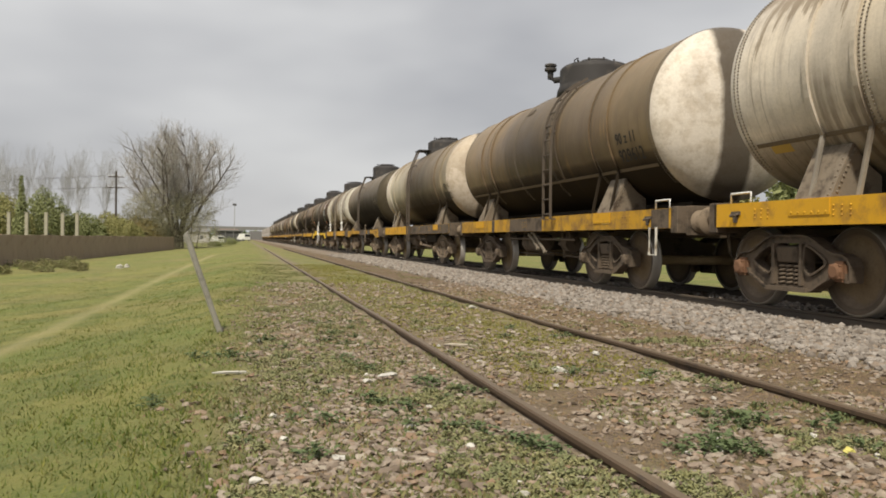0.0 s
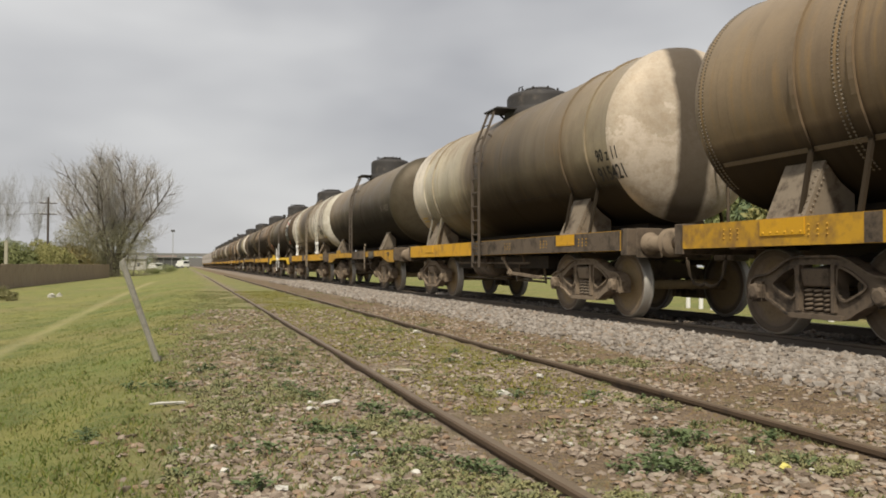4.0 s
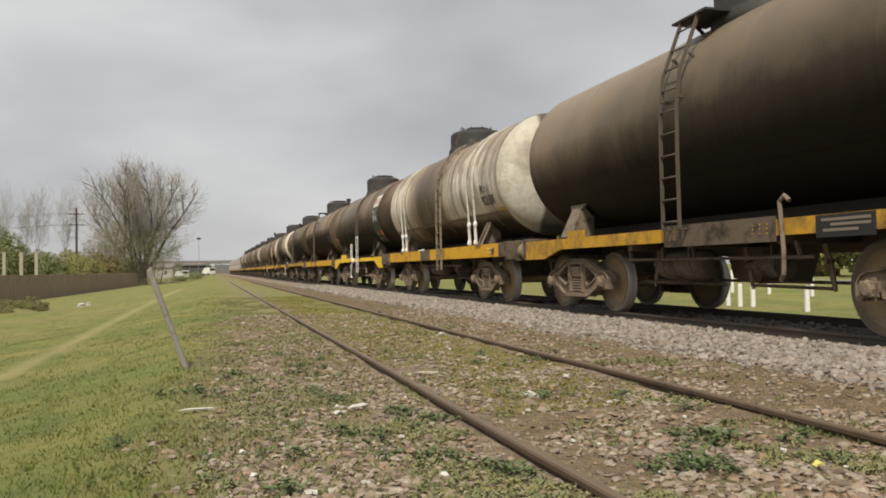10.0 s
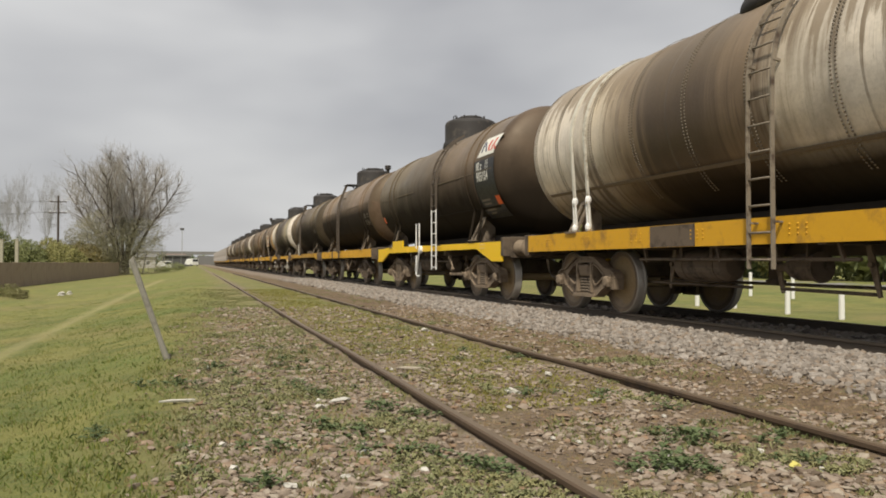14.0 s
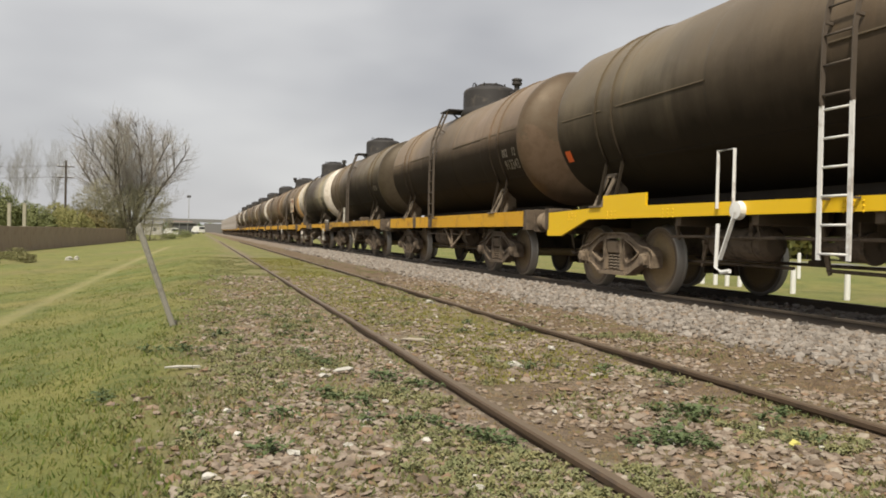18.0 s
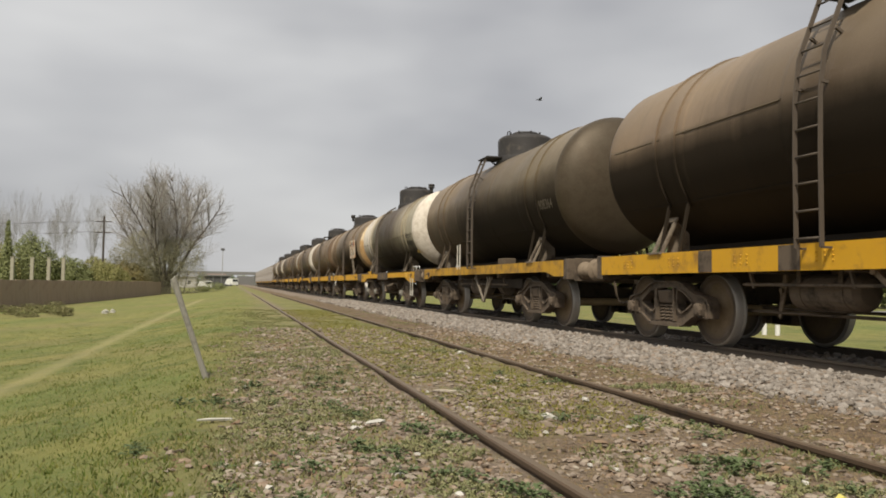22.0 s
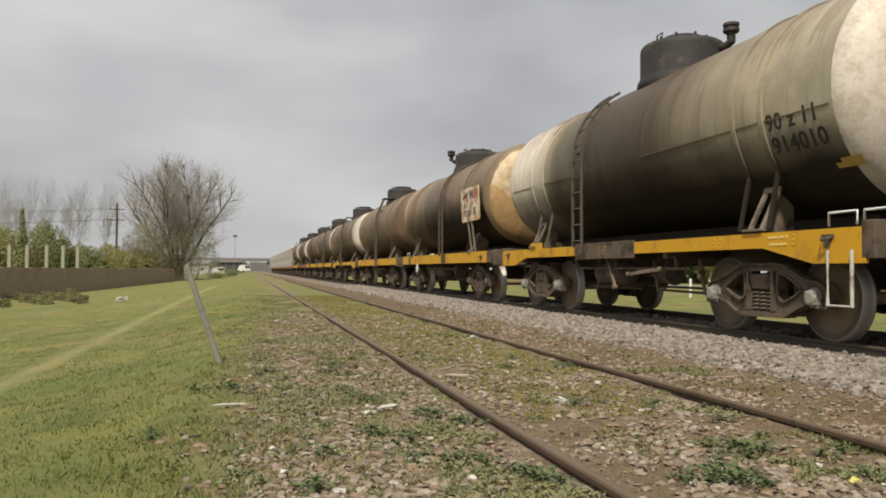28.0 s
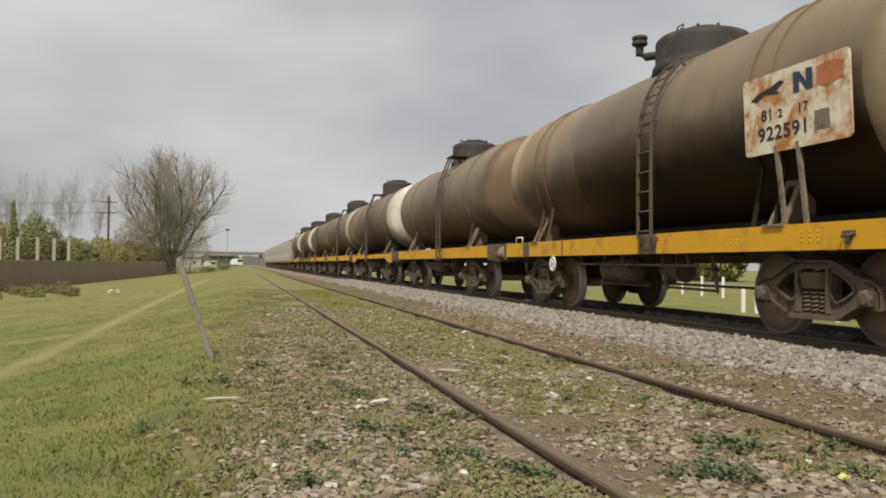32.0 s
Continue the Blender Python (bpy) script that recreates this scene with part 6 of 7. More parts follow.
def stones(name, places, sizes, flat, mat, label, category, seed):
    rng = np.random.default_rng(seed)
    verts, faces = [], []
    for (x, y), s in zip(places, sizes):
        k = ICO_V * (1 + rng.uniform(-0.38, 0.38, (len(ICO_V), 1)))
        k = k * np.array([1.0, rng.uniform(0.6, 1.0), rng.uniform(*flat)]) * s
        a, b = rng.uniform(0, 6.28), rng.uniform(-0.5, 0.5)
        ca, sa, cb, sb = math.cos(a), math.sin(a), math.cos(b), math.sin(b)
        k = k @ np.array([[1, 0, 0], [0, cb, sb], [0, -sb, cb]]) @ np.array([[ca, sa, 0], [-sa, ca, 0], [0, 0, 1]])
        base = len(verts)
        z = ground_z(x, y) + s * 0.25
        verts += (k + (x, y, z)).tolist()
        faces += [[i + base for i in f] for f in ICO_F]
    return cloud(verts, faces, name, mat, label, category, "stuff")


rng = np.random.default_rng(4)
pl, sz = [], []
for _ in range(30000):
    y = ahead(rng, 2.0, 42, 1.9)
    x = rng.uniform(4.4, 6.23) if rng.random() < 0.82 else rng.uniform(6.45, 7.95)
    if x < 4.95 and rng.random() > (x - 4.35) / 0.6:
        continue
    pl.append((x, y))
    sz.append(rng.uniform(0.017, 0.042) * (1 + max(y, 0) / 45))
stones("ballast", pl, sz, (0.55, 0.9), BALLAST, "pale grey crushed stone ballast beside the main line", "ballast", 5)
pl, sz = [], []
for _ in range(27000):
    y = ahead(rng, 1.6, 15, 1.8)
    x = rng.uniform(-1.2, 4.6)
    if grass_edge(x, y) < rng.uniform(-0.35, 0.45):
        continue
    if abs(x - 1.46) < 0.07 or abs(x - 3.14) < 0.07:
        continue
    if noise.noise((x * 0.9, y * 0.7, 3.0)) < -0.32 and rng.random() < 0.8:
        continue
    if x > 1.5 and rng.random() < 0.5:
        continue
    pl.append((x, y))
    sz.append(rng.uniform(0.008, 0.027) * (1.35 if rng.random() < 0.1 else 1.0) * (1 + max(y, 0) / 40))
for _ in range(11000):
    x, y = rng.uniform(0.0, 4.4), 1.9 + 4.5 * rng.random() ** 1.2
    if abs(x - 1.46) < 0.07 or abs(x - 3.15) < 0.07 or noise.noise((x * 1.1, y * 1.0, 41.0)) < 0.0:
        continue
    pl.append((x, y))
    sz.append(rng.uniform(0.009, 0.03))
stones("gravel", pl, sz, (0.22, 0.55), GRAVEL, "brownish grey gravel trodden between weeds by the siding", "gravel", 6)


def grit(name, count, mat, label, seed):
    """Small angular crumbs of soil and stone lying on the gravel."""
    rng = np.random.default_rng(seed)
    verts, faces = [], []
    for _ in range(count):
        y = ahead(rng, 1.7, 13, 1.9)
        x = rng.uniform(-1.2, 4.9)
        if grass_edge(x, y) < rng.uniform(-0.4, 0.4) or abs(x - 1.46) < 0.05 or abs(x - 3.16) < 0.05:
            continue
        if 1.5 < x < 3.1 and y > 4.5 and rng.random() < 0.75:
            continue
        s = rng.uniform(0.004, 0.012) * (1 + max(y, 0) / 14)
        z = ground_z(x, y)
        a = rng.uniform(0, 6.28)
        k = len(verts)
        for j in range(4):
            r = s * rng.uniform(0.6, 1.3)
            verts.append((x + r * math.cos(a + j * 1.57), y + r * math.sin(a + j * 1.57), z - 0.002))
        verts.append((x + rng.uniform(-0.4, 0.4) * s, y + rng.uniform(-0.4, 0.4) * s, z + s * rng.uniform(0.4, 1.0)))
        faces += [(k, k + 1, k + 4), (k + 1, k + 2, k + 4), (k + 2, k + 3, k + 4), (k + 3, k, k + 4)]
    return cloud(verts, faces, name, mat, label, "gravel", "stuff")


grit("grit", 60000, SOIL, "fine brownish grit and soil crumbs between the rails", 22)


def blades(name, spots, mat, label, category, tall, wide, seed, lean=0.6):
    rng = np.random.default_rng(seed)
    verts, faces = [], []
    for x, y in spots:
        z = ground_z(x, y) - 0.005
        h, w = rng.uniform(*tall), rng.uniform(*wide)
        a, d = rng.uniform(0, 6.28), rng.uniform(0, lean) * h
        c, s = math.cos(a), math.sin(a)
        b = rng.uniform(0, 6.28)
        k = len(verts)
        verts += [(x - c * w, y - s * w, z), (x + c * w, y + s * w, z), (x + d * math.cos(b), y + d * math.sin(b), z + h)]
        faces.append((k, k + 1, k + 2))
    return cloud(verts, faces, name, mat, label, category, "stuff")


spots = []
for _ in range(95000):
    y = ahead(rng, 2.2, 26, 1.7)
    x = 1.2 - (2.9 + max(y, 4.0) * 0.54) * rng.random()
    if grass_edge(x, y) > rng.uniform(-0.25, 0.35):
        continue
    if abs(x - path_x(y)) < 0.25 and y > 5 and rng.random() < 0.9:
        continue
    if noise.noise((x * 1.7, y * 1.7, 8.0)) < -0.25 and rng.random() < 0.7:
        continue
    spots.append((x, y))
blades("grass", spots, GRASS, "short yellowish green grass beside the track", "grass", (0.01, 0.038), (0.003, 0.007), 11, 1.3)
spots = []
for _ in range(2600):
    y = 2.4 + 40 * rng.random() ** 1.6
    x = 0.9 - (2.6 + y * 0.54) * rng.random()
    if grass_edge(x, y) > 0.25 or (abs(x - path_x(y)) < 0.4 and y > 5) or noise.noise((x * 0.5, y * 0.4, 14.0)) < -0.05:
        continue
    w = rng.uniform(0.03, 0.1)
    spots += [(x + rng.normal() * w, y + rng.normal() * w) for _ in range(int(rng.integers(8, 20)))]
blades("grass_tufts", spots, TUFT, "ragged darker green tufts in the short grass", "grass", (0.015, 0.048), (0.003, 0.007), 17, 1.1)
spots = []
for _ in range(190000):
    y = ahead(rng, 2.0, 26, 1.7)
    x = rng.uniform(-0.9, 4.5)
    if grass_edge(x, y) < rng.uniform(-0.5, 0.3):
        continue
    if x > 3.2 and rng.random() < 0.72:
        continue
    f = noise.noise((x * 1.1, y * 0.8, 21.0)) + 0.5 * noise.noise((x * 3.3, y * 3.0, 4.0))
    want = -0.16 if x < 1.4 else (-0.4 if 1.5 < x < 3.05 and y > 4.6 else 0.16)
    if f < want:
        continue
    spots.append((x, y))
moss = [p for p in spots if 1.5 < p[0] < 3.05 and p[1] > 4.4]
spots = [p for p in spots if not (1.5 < p[0] < 3.05 and p[1] > 4.4)]
blades("moss", moss, MOSS, "yellowish olive moss and short grass between the rails", "moss", (0.01, 0.028), (0.006, 0.014), 14, 1.5)
blades("low_plants", spots, LOW_GREEN, "low green creeping plants among the gravel", "plants", (0.014, 0.034), (0.006, 0.015), 12, 1.5)
spots = [(rng.uniform(-0.4, 4.5), 1.8 + 14 * rng.random() ** 1.6) for _ in range(5000)]
spots = [p for p in spots if noise.noise((p[0] * 0.8, p[1] * 0.8, 33.0)) > 0.05]
blades("dry_straw", spots, STRAW, "dry straw litter on the gravel", "straw", (0.01, 0.03), (0.002, 0.004), 13, 4.0)


# low creeping clumps of small leaves
def creepers(name, centres, mat, label, seed):
    rng = np.random.default_rng(seed)
    verts, faces = [], []
    for x, y in centres:
        z, w, up = ground_z(x, y), rng.uniform(0.02, 0.055), rng.uniform(0.012, 0.035)
        root = len(verts)
        verts.append((x, y, z - 0.002))
        for _ in range(int(rng.integers(9, 16))):
            a, d = rng.uniform(0, 6.28), w * rng.random() ** 0.6
            c, s = math.cos(a), math.sin(a)
            px, py, pz = x + c * d, y + s * d, z + up * (1.05 - (d / w) ** 2) + 0.004
            L, W = rng.uniform(0.009, 0.02), rng.uniform(0.005, 0.011)
            k = len(verts)
            verts += [(px, py, pz), (px + c * L * 0.5 - s * W, py + s * L * 0.5 + c * W, pz + rng.uniform(-0.002, 0.006)),
                      (px + c * L, py + s * L, pz - rng.uniform(0.0, 0.008)), (px + c * L * 0.5 + s * W, py + s * L * 0.5 - c * W, pz + rng.uniform(-0.002, 0.006))]
            faces += [(k, k + 1, k + 2, k + 3), (root, k, k + 1)]
    return cloud(verts, faces, name, mat, label, "plants", "stuff")


centres = []
for _ in range(15000):
    y = ahead(rng, 2.1, 10, 1.4)
    x = rng.uniform(-0.6, 4.2)
    f = noise.noise((x * 1.3, y * 1.0, 51.0)) + 0.45 * noise.noise((x * 4.0, y * 3.5, 7.0))
    want = 0.1 if x < 1.35 else 0.36
    if f < want or grass_edge(x, y) < -0.1 or abs(x - 1.46) < 0.06 or abs(x - 3.15) < 0.06:
        continue
    centres.append((x, y))
creepers("creeping_plants", centres, CREEPER, "dull grey-green creeping plants over the gravel", 19)


# broad-leaved weeds
def weed_mesh(seed):
    r = random.Random(seed)
    bm = bmesh.new()
    root = bm.verts.new((0, 0, 0))
    for k in range(34):
        a, d, h = r.uniform(0, 6.28), r.uniform(0.0, 0.15), r.uniform(0.015, 0.085)
        c = Vector((d * math.cos(a), d * math.sin(a), h * (1.1 - d * 3)))
        out = Vector((math.cos(a), math.sin(a), r.uniform(-0.2, 0.5))).normalized()
        side = Vector((-math.sin(a), math.cos(a), r.uniform(-0.3, 0.3))).normalized()
        L, W = r.uniform(0.025, 0.055), r.uniform(0.012, 0.024)
        v = [bm.verts.new(c - out * L * 0.5), bm.verts.new(c + side * W - out * L * 0.1 + Vector((0, 0, 0.006))), bm.verts.new(c + side * W * 0.6 + out * L * 0.3 + Vector((0, 0, 0.003))),
             bm.verts.new(c + out * L * 0.6 - Vector((0, 0, 0.008))), bm.verts.new(c - side * W * 0.6 + out * L * 0.3 + Vector((0, 0, 0.003))), bm.verts.new(c - side * W - out * L * 0.1 + Vector((0, 0, 0.006)))]
        foot = bm.verts.new(v[0].co + side * 0.004)
        bm.faces.new((root, foot, v[0]))
        bm.faces.new((v[0], v[1], v[2], v[3]))
        bm.faces.new((v[0], v[3], v[4], v[5]))
    me = bpy.data.meshes.new("weed_plant")
    bm.to_mesh(me)
    bm.free()
    me.materials.append(WEED)
    return me


WEEDS = [weed_mesh(k) for k in range(5)]
wr = random.Random(9)
weed_spots = []
for x0, y0, n, spread in ((2.0, 3.13, 6, 0.1), (2.21, 3.08, 5, 0.1), (2.5, 3.6, 5, 0.1), (1.3, 3.2, 4, 0.08), (3.02, 3.5, 7, 0.12), (1.43, 4.6, 5, 0.16), (2.95, 4.4, 7, 0.22), (2.8, 3.2, 5, 0.2), (1.15, 3.6, 4, 0.2),
                          (0.75, 4.6, 7, 0.3), (0.6, 5.8, 8, 0.4), (0.9, 7.0, 7, 0.5), (1.0, 8.5, 7, 0.5), (2.6, 5.0, 4, 0.3), (0.2, 4.9, 4, 0.3), (2.9, 7.2, 5, 0.4), (0.4, 3.6, 4, 0.3), (0.1, 6.6, 6, 0.4), (0.5, 4.0, 5, 0.2)):
    for _ in range(n):
        weed_spots.append((x0 + wr.gauss(0, spread), y0 + wr.gauss(0, spread)))
for x, y in weed_spots:
    if abs(x - 1.46) < 0.09 or abs(x - 3.15) < 0.09:
        continue
    ob = new("weed", WEEDS[wr.randrange(5)])
    s = wr.uniform(0.4, 0.85)
    ob.matrix_basis = pose(x, y, ground_z(x, y) - 0.004, 0, 0, wr.uniform(0, 360)) @ Matrix.Diagonal((s, s, s, 1))
    tagged(ob, "small broad-leaved green weed growing among the gravel", "plant", "weeds by the siding")


# leaning concrete post
def leaning_post():
    bm = bmesh.new()
    box(bm, -0.026, 0.026, -0.026, 0.026, -0.15, 1.0)
    bmesh.ops.subdivide_edges(bm, edges=[e for e in bm.edges if abs(e.verts[0].co.z - e.verts[1].co.z) > 0.5], cuts=6)
    bmesh.ops.bevel(bm, geom=[e for e in bm.edges if abs(e.verts[0].co.z - e.verts[1].co.z) > 0.05], offset=0.012, segments=1, affect="EDGES")
    for v in bm.verts:
        v.co += Vector((noise.noise(v.co * 6), noise.noise(v.co * 6 + Vector((5, 0, 0))), 0)) * 0.008
        if v.co.z > 0.9:
            v.co.z += 0.03 * v.co.x / 0.05
    ob = part("concrete_post", bm, MAT["concrete"])
    ob.matrix_basis = pose(-0.22, 7.9, ground_z(-0.22, 7.9), 0, -19, 12)
    tagged(ob, "weathered grey concrete post leaning over in the grass", "post")


leaning_post()

# litter
LITTER = plain("pale_litter", (0.52, 0.5, 0.45), 0.7)
YELLOW_BIT = plain("pale_yellow_plastic", (0.55, 0.5, 0.14), 0.6)
WOOD_BIT = plain("weathered_stick", (0.42, 0.37, 0.3), 0.85)


def litter(name, x, y, size, turn, mat, label, lift=0.012):
    bm = bmesh.new()
    lx, ly, lz = size
    box(bm, -lx / 2, lx / 2, -ly / 2, ly / 2, 0, lz)
    bmesh.ops.subdivide_edges(bm, edges=bm.edges[:], cuts=3, use_grid_fill=True)
    for v in bm.verts:
        f = 1 - 0.5 * (abs(v.co.x) / (lx / 2)) ** 2
        v.co.y, v.co.z = v.co.y * f, v.co.z * f
        v.co += Vector((noise.noise(v.co * 40 + Vector((x, y, 0))), noise.noise(v.co * 40 + Vector((y, x, 3))), noise.noise(v.co * 30))) * min(lx, ly) * 0.28
    ob = part(name, bm, mat)
    ob.matrix_basis = pose(x, y, ground_z(x, y) + lift, 4, 5, turn)
    tagged(ob, label, "litter", "litter by the siding")


litter("stick", -0.06, 5.47, (0.3, 0.022, 0.014), 24, LITTER, "pale dry stick lying on the grass edge")
litter("plastic_scrap", 0.77, 4.92, (0.13, 0.045, 0.014), 50, LITTER, "white plastic scrap lying on gravel")
litter("plastic_scrap", 0.93, 5.12, (0.3, 0.04, 0.014), 52, LITTER, "white plastic scrap lying on gravel")
litter("paper_scrap", 2.17, 5.2, (0.11, 0.07, 0.03), 10, LITTER, "crumpled white paper between the rails")
litter("paper_scrap", 2.78, 5.91, (0.08, 0.05, 0.025), 60, LITTER, "crumpled white paper between the rails")
litter("paper_scrap", 2.99, 10.21, (0.12, 0.07, 0.03), 20, LITTER, "crumpled white paper between the rails")
litter("stick", 1.8, 6.5, (0.3, 0.022, 0.014), 8, WOOD_BIT, "grey weathered stick lying between the rails")
litter("yellow_scrap", 2.57, 2.9, (0.06, 0.04, 0.02), 20, YELLOW_BIT, "yellow plastic scrap by the rail")
for x, y, w in ((0.18, 3.65, 0.045), (0.97, 3.33, 0.05), (0.38, 3.23, 0.07), (2.62, 3.19, 0.05), (0.15, 4.1, 0.04), (0.62, 3.3, 0.04), (0.05, 3.0, 0.05)):
    litter("paper_scrap", x, y, (w, w * 0.6, 0.016), 300 * x, LITTER, "small white paper scrap on the gravel")
lr = random.Random(3)
for k in range(24):
    x, y = lr.uniform(0.1, 3.0), 2.6 + 6 * lr.random() ** 1.4
    if abs(x - 1.46) < 0.1 or abs(x - 3.15) < 0.1:
        continue
    litter("white_stone", x, y, (lr.uniform(0.02, 0.05), lr.uniform(0.015, 0.03), lr.uniform(0.01, 0.02)), lr.uniform(0, 180), LITTER, "small white stone among the gravel", 0.006)
for x, y, w in ((-6.04, 42.3, 0.32), (-5.8, 43.0, 0.24)):
    litter("rubbish_bag", x, y, (w, w * 0.7, 0.18), 30, LITTER, "crumpled white rubbish bag thrown on the grass", 0.0)

# main line sleepers
SLEEPER = boxed(-1.3, 1.3, -0.12, 0.12, -0.15, 0.012, 0.01)
SLEEPER_ME = bpy.data.meshes.new("sleeper")
SLEEPER.to_mesh(SLEEPER_ME)
SLEEPER.free()
SLEEPER_ME.materials.append(MAT["sleeper"])
bed = tagged(new("track_bed"), "dark sleepers under the main line", "track", kind="structure")
for k in range(150):
    part("sleeper", SLEEPER_ME, None, bed, place=pose(TRACK_X, -4 + 0.64 * k, -0.012))


# ---- beyond the tracks ----
def wall_line(y):
    return -13.0 + (y - 48.0) * 0.05


WALL = worn("brown_concrete_wall", (0.26, 0.2, 0.145), (0.36, 0.285, 0.215), 1.2, 0.9, stain=(0.25, 0.18, 0.13), amount=0.35, per_object=0.12)
wall = tagged(new("wall_far"), "brown precast concrete boundary wall along the field", "wall", kind="structure")
y = 33.0
panel_me = post_me = None
while y < 114:
    x0, x1 = wall_line(y), wall_line(y + 2.5)
    turn = math.degrees(math.atan2(x0 - x1, 2.5))
    if not panel_me:
        panel = part("wall_panel", boxed(-0.05, 0.05, 0.0, 2.5, -2.2, 0.86, 0.01), WALL, wall)
        post = part("wall_post", boxed(-0.062, 0.062, -0.07, 0.07, -2.2, 0.872, 0.008), WALL, wall)
        panel_me, post_me = panel.data, post.data
    else:
        panel, post = part("wall_panel", panel_me, None, wall), part("wall_post", post_me, None, wall)
    dz = noise.noise((y * 0.3, 0, 0)) * 0.05
    panel.matrix_basis = pose(x0, y, dz, 0, 0, turn)
    post.matrix_basis = pose(x0, y, dz, 0, 0, turn)
    y += 2.53

COLUMN = worn("pale_column", (0.3, 0.28, 0.215), (0.38, 0.355, 0.28), 2.0, 0.85, stain=(0.22, 0.2, 0.16), amount=0.3)
for x in (-25.4, -23.6, -21.6, -19.9, -18.4):
    bm = bmesh.new()
    box(bm, -0.17, 0.17, -0.17, 0.17, -1.1, 3.3)
    box(bm, -0.2, 0.2, -0.2, 0.2, 3.3, 3.4)
    bmesh.ops.bevel(bm, geom=bm.edges[:], offset=0.02, segments=1, affect="EDGES")
    ob = part("column", bm, COLUMN)
    ob.matrix_basis = pose(x, 97.0, 0)
    tagged(ob, "pale concrete column standing behind the boundary wall", "column", "columns behind the wall")

BARK = worn("grey_bark", (0.085, 0.07, 0.06), (0.15, 0.128, 0.11), 3.0, 0.95)
TWIG = worn("brown_twigs", (0.25, 0.23, 0.2), (0.34, 0.315, 0.28), 3.0, 0.95)
# greyer and paler than bark, distance haze being mixed into the colour
FAR_TWIG = worn("haze_grey_twigs", (0.25, 0.245, 0.235), (0.33, 0.32, 0.305), 3.0, 0.95)


def bare_tree(name, at, height, spread, seed, label, limbs=5, depth=6, lean_out=0.5, bark=None, twig=None, base_r=0.35, fork=0.14, thin=0.02):
    r = random.Random(seed)
    thick_v, thick_f, thin_v, thin_f, tips = [], [], [], [], []

    def stick(p, q, r0, r1, sides, verts, faces):
        d = (q - p).normalized()
        a = d.orthogonal().normalized()
        b = d.cross(a)
        k = len(verts)
        for c, rr in ((p, r0), (q, r1)):
            for j in range(sides):
                t = 2 * math.pi * j / sides
                verts.append(c + a * (rr * math.cos(t)) + b * (rr * math.sin(t)))
        for j in range(sides):
            faces.append((k + j, k + (j + 1) % sides, k + sides + (j + 1) % sides, k + sides + j))

    def grow(p, d, length, rad, level):
        steps = 3
        for s in range(steps):
            d = (d + Vector((r.gauss(0, 0.11), r.gauss(0, 0.11), r.gauss(0.04, 0.05)))).normalized()
            q = p + d * (length / steps)
            r1 = max(thin, rad * (0.86 if s < steps - 1 else 0.74))
            if level < 3:
                stick(p, q, rad, r1, 7 if level < 2 else 5, thick_v, thick_f)
            else:
                stick(p, q, rad, r1, 3, thin_v, thin_f)
            p, rad = q, r1
            if level >= 1 and level < depth and s < steps - 1:
                side = d.cross(Vector((r.gauss(0, 1), r.gauss(0, 1), r.gauss(0, 1)))).normalized()
                grow(p, (d * 0.75 + side * r.uniform(0.45, 0.85)).normalized(), length * r.uniform(0.5, 0.72), rad * 0.6, level + 1)
        if level < depth:
            for _ in range(2 if level < depth - 1 else 3):
                side = d.cross(Vector((r.gauss(0, 1), r.gauss(0, 1), r.gauss(0, 1)))).normalized()
                grow(p, (d + side * r.uniform(0.2, 0.55)).normalized(), length * r.uniform(0.62, 0.85), rad * 0.72, level + 1)
        else:
            tips.append(p)

    h0 = height * fork
    stick(Vector((0, 0, -0.3)), Vector((0, 0, h0)), base_r * 1.25, base_r, 9, thick_v, thick_f)
    for k in range(limbs):
        a = 2 * math.pi * k / limbs + r.uniform(-0.3, 0.3)
        out = lean_out * r.uniform(0.5, 1.25)
        d = Vector((math.cos(a) * out, math.sin(a) * out, 1)).normalized()
        grow(Vector((0, 0, h0 * r.uniform(0.7, 1.0))), d, height * 0.27 * r.uniform(0.85, 1.15), base_r * 0.6, 1)
    top = max(v.z for v in thin_v) if thin_v else height
    f = height / top
    wide = max(max(abs(v.x) for v in thin_v), 0.1)
    g = spread / 2 / wide
    sc = Vector((g, g, f))

    tree = tagged(new(name), label, "tree")
    tree.location = at
    for nm, vv, ff, m in (("trunk", thick_v, thick_f, bark or BARK), ("crown", thin_v, thin_f, twig or TWIG)):
        me = bpy.data.meshes.new(nm)
        me.from_pydata([v * sc for v in vv], [], ff)
        me.materials.append(m)
        ob = new(nm, me)
        ob.parent = tree
    return tree


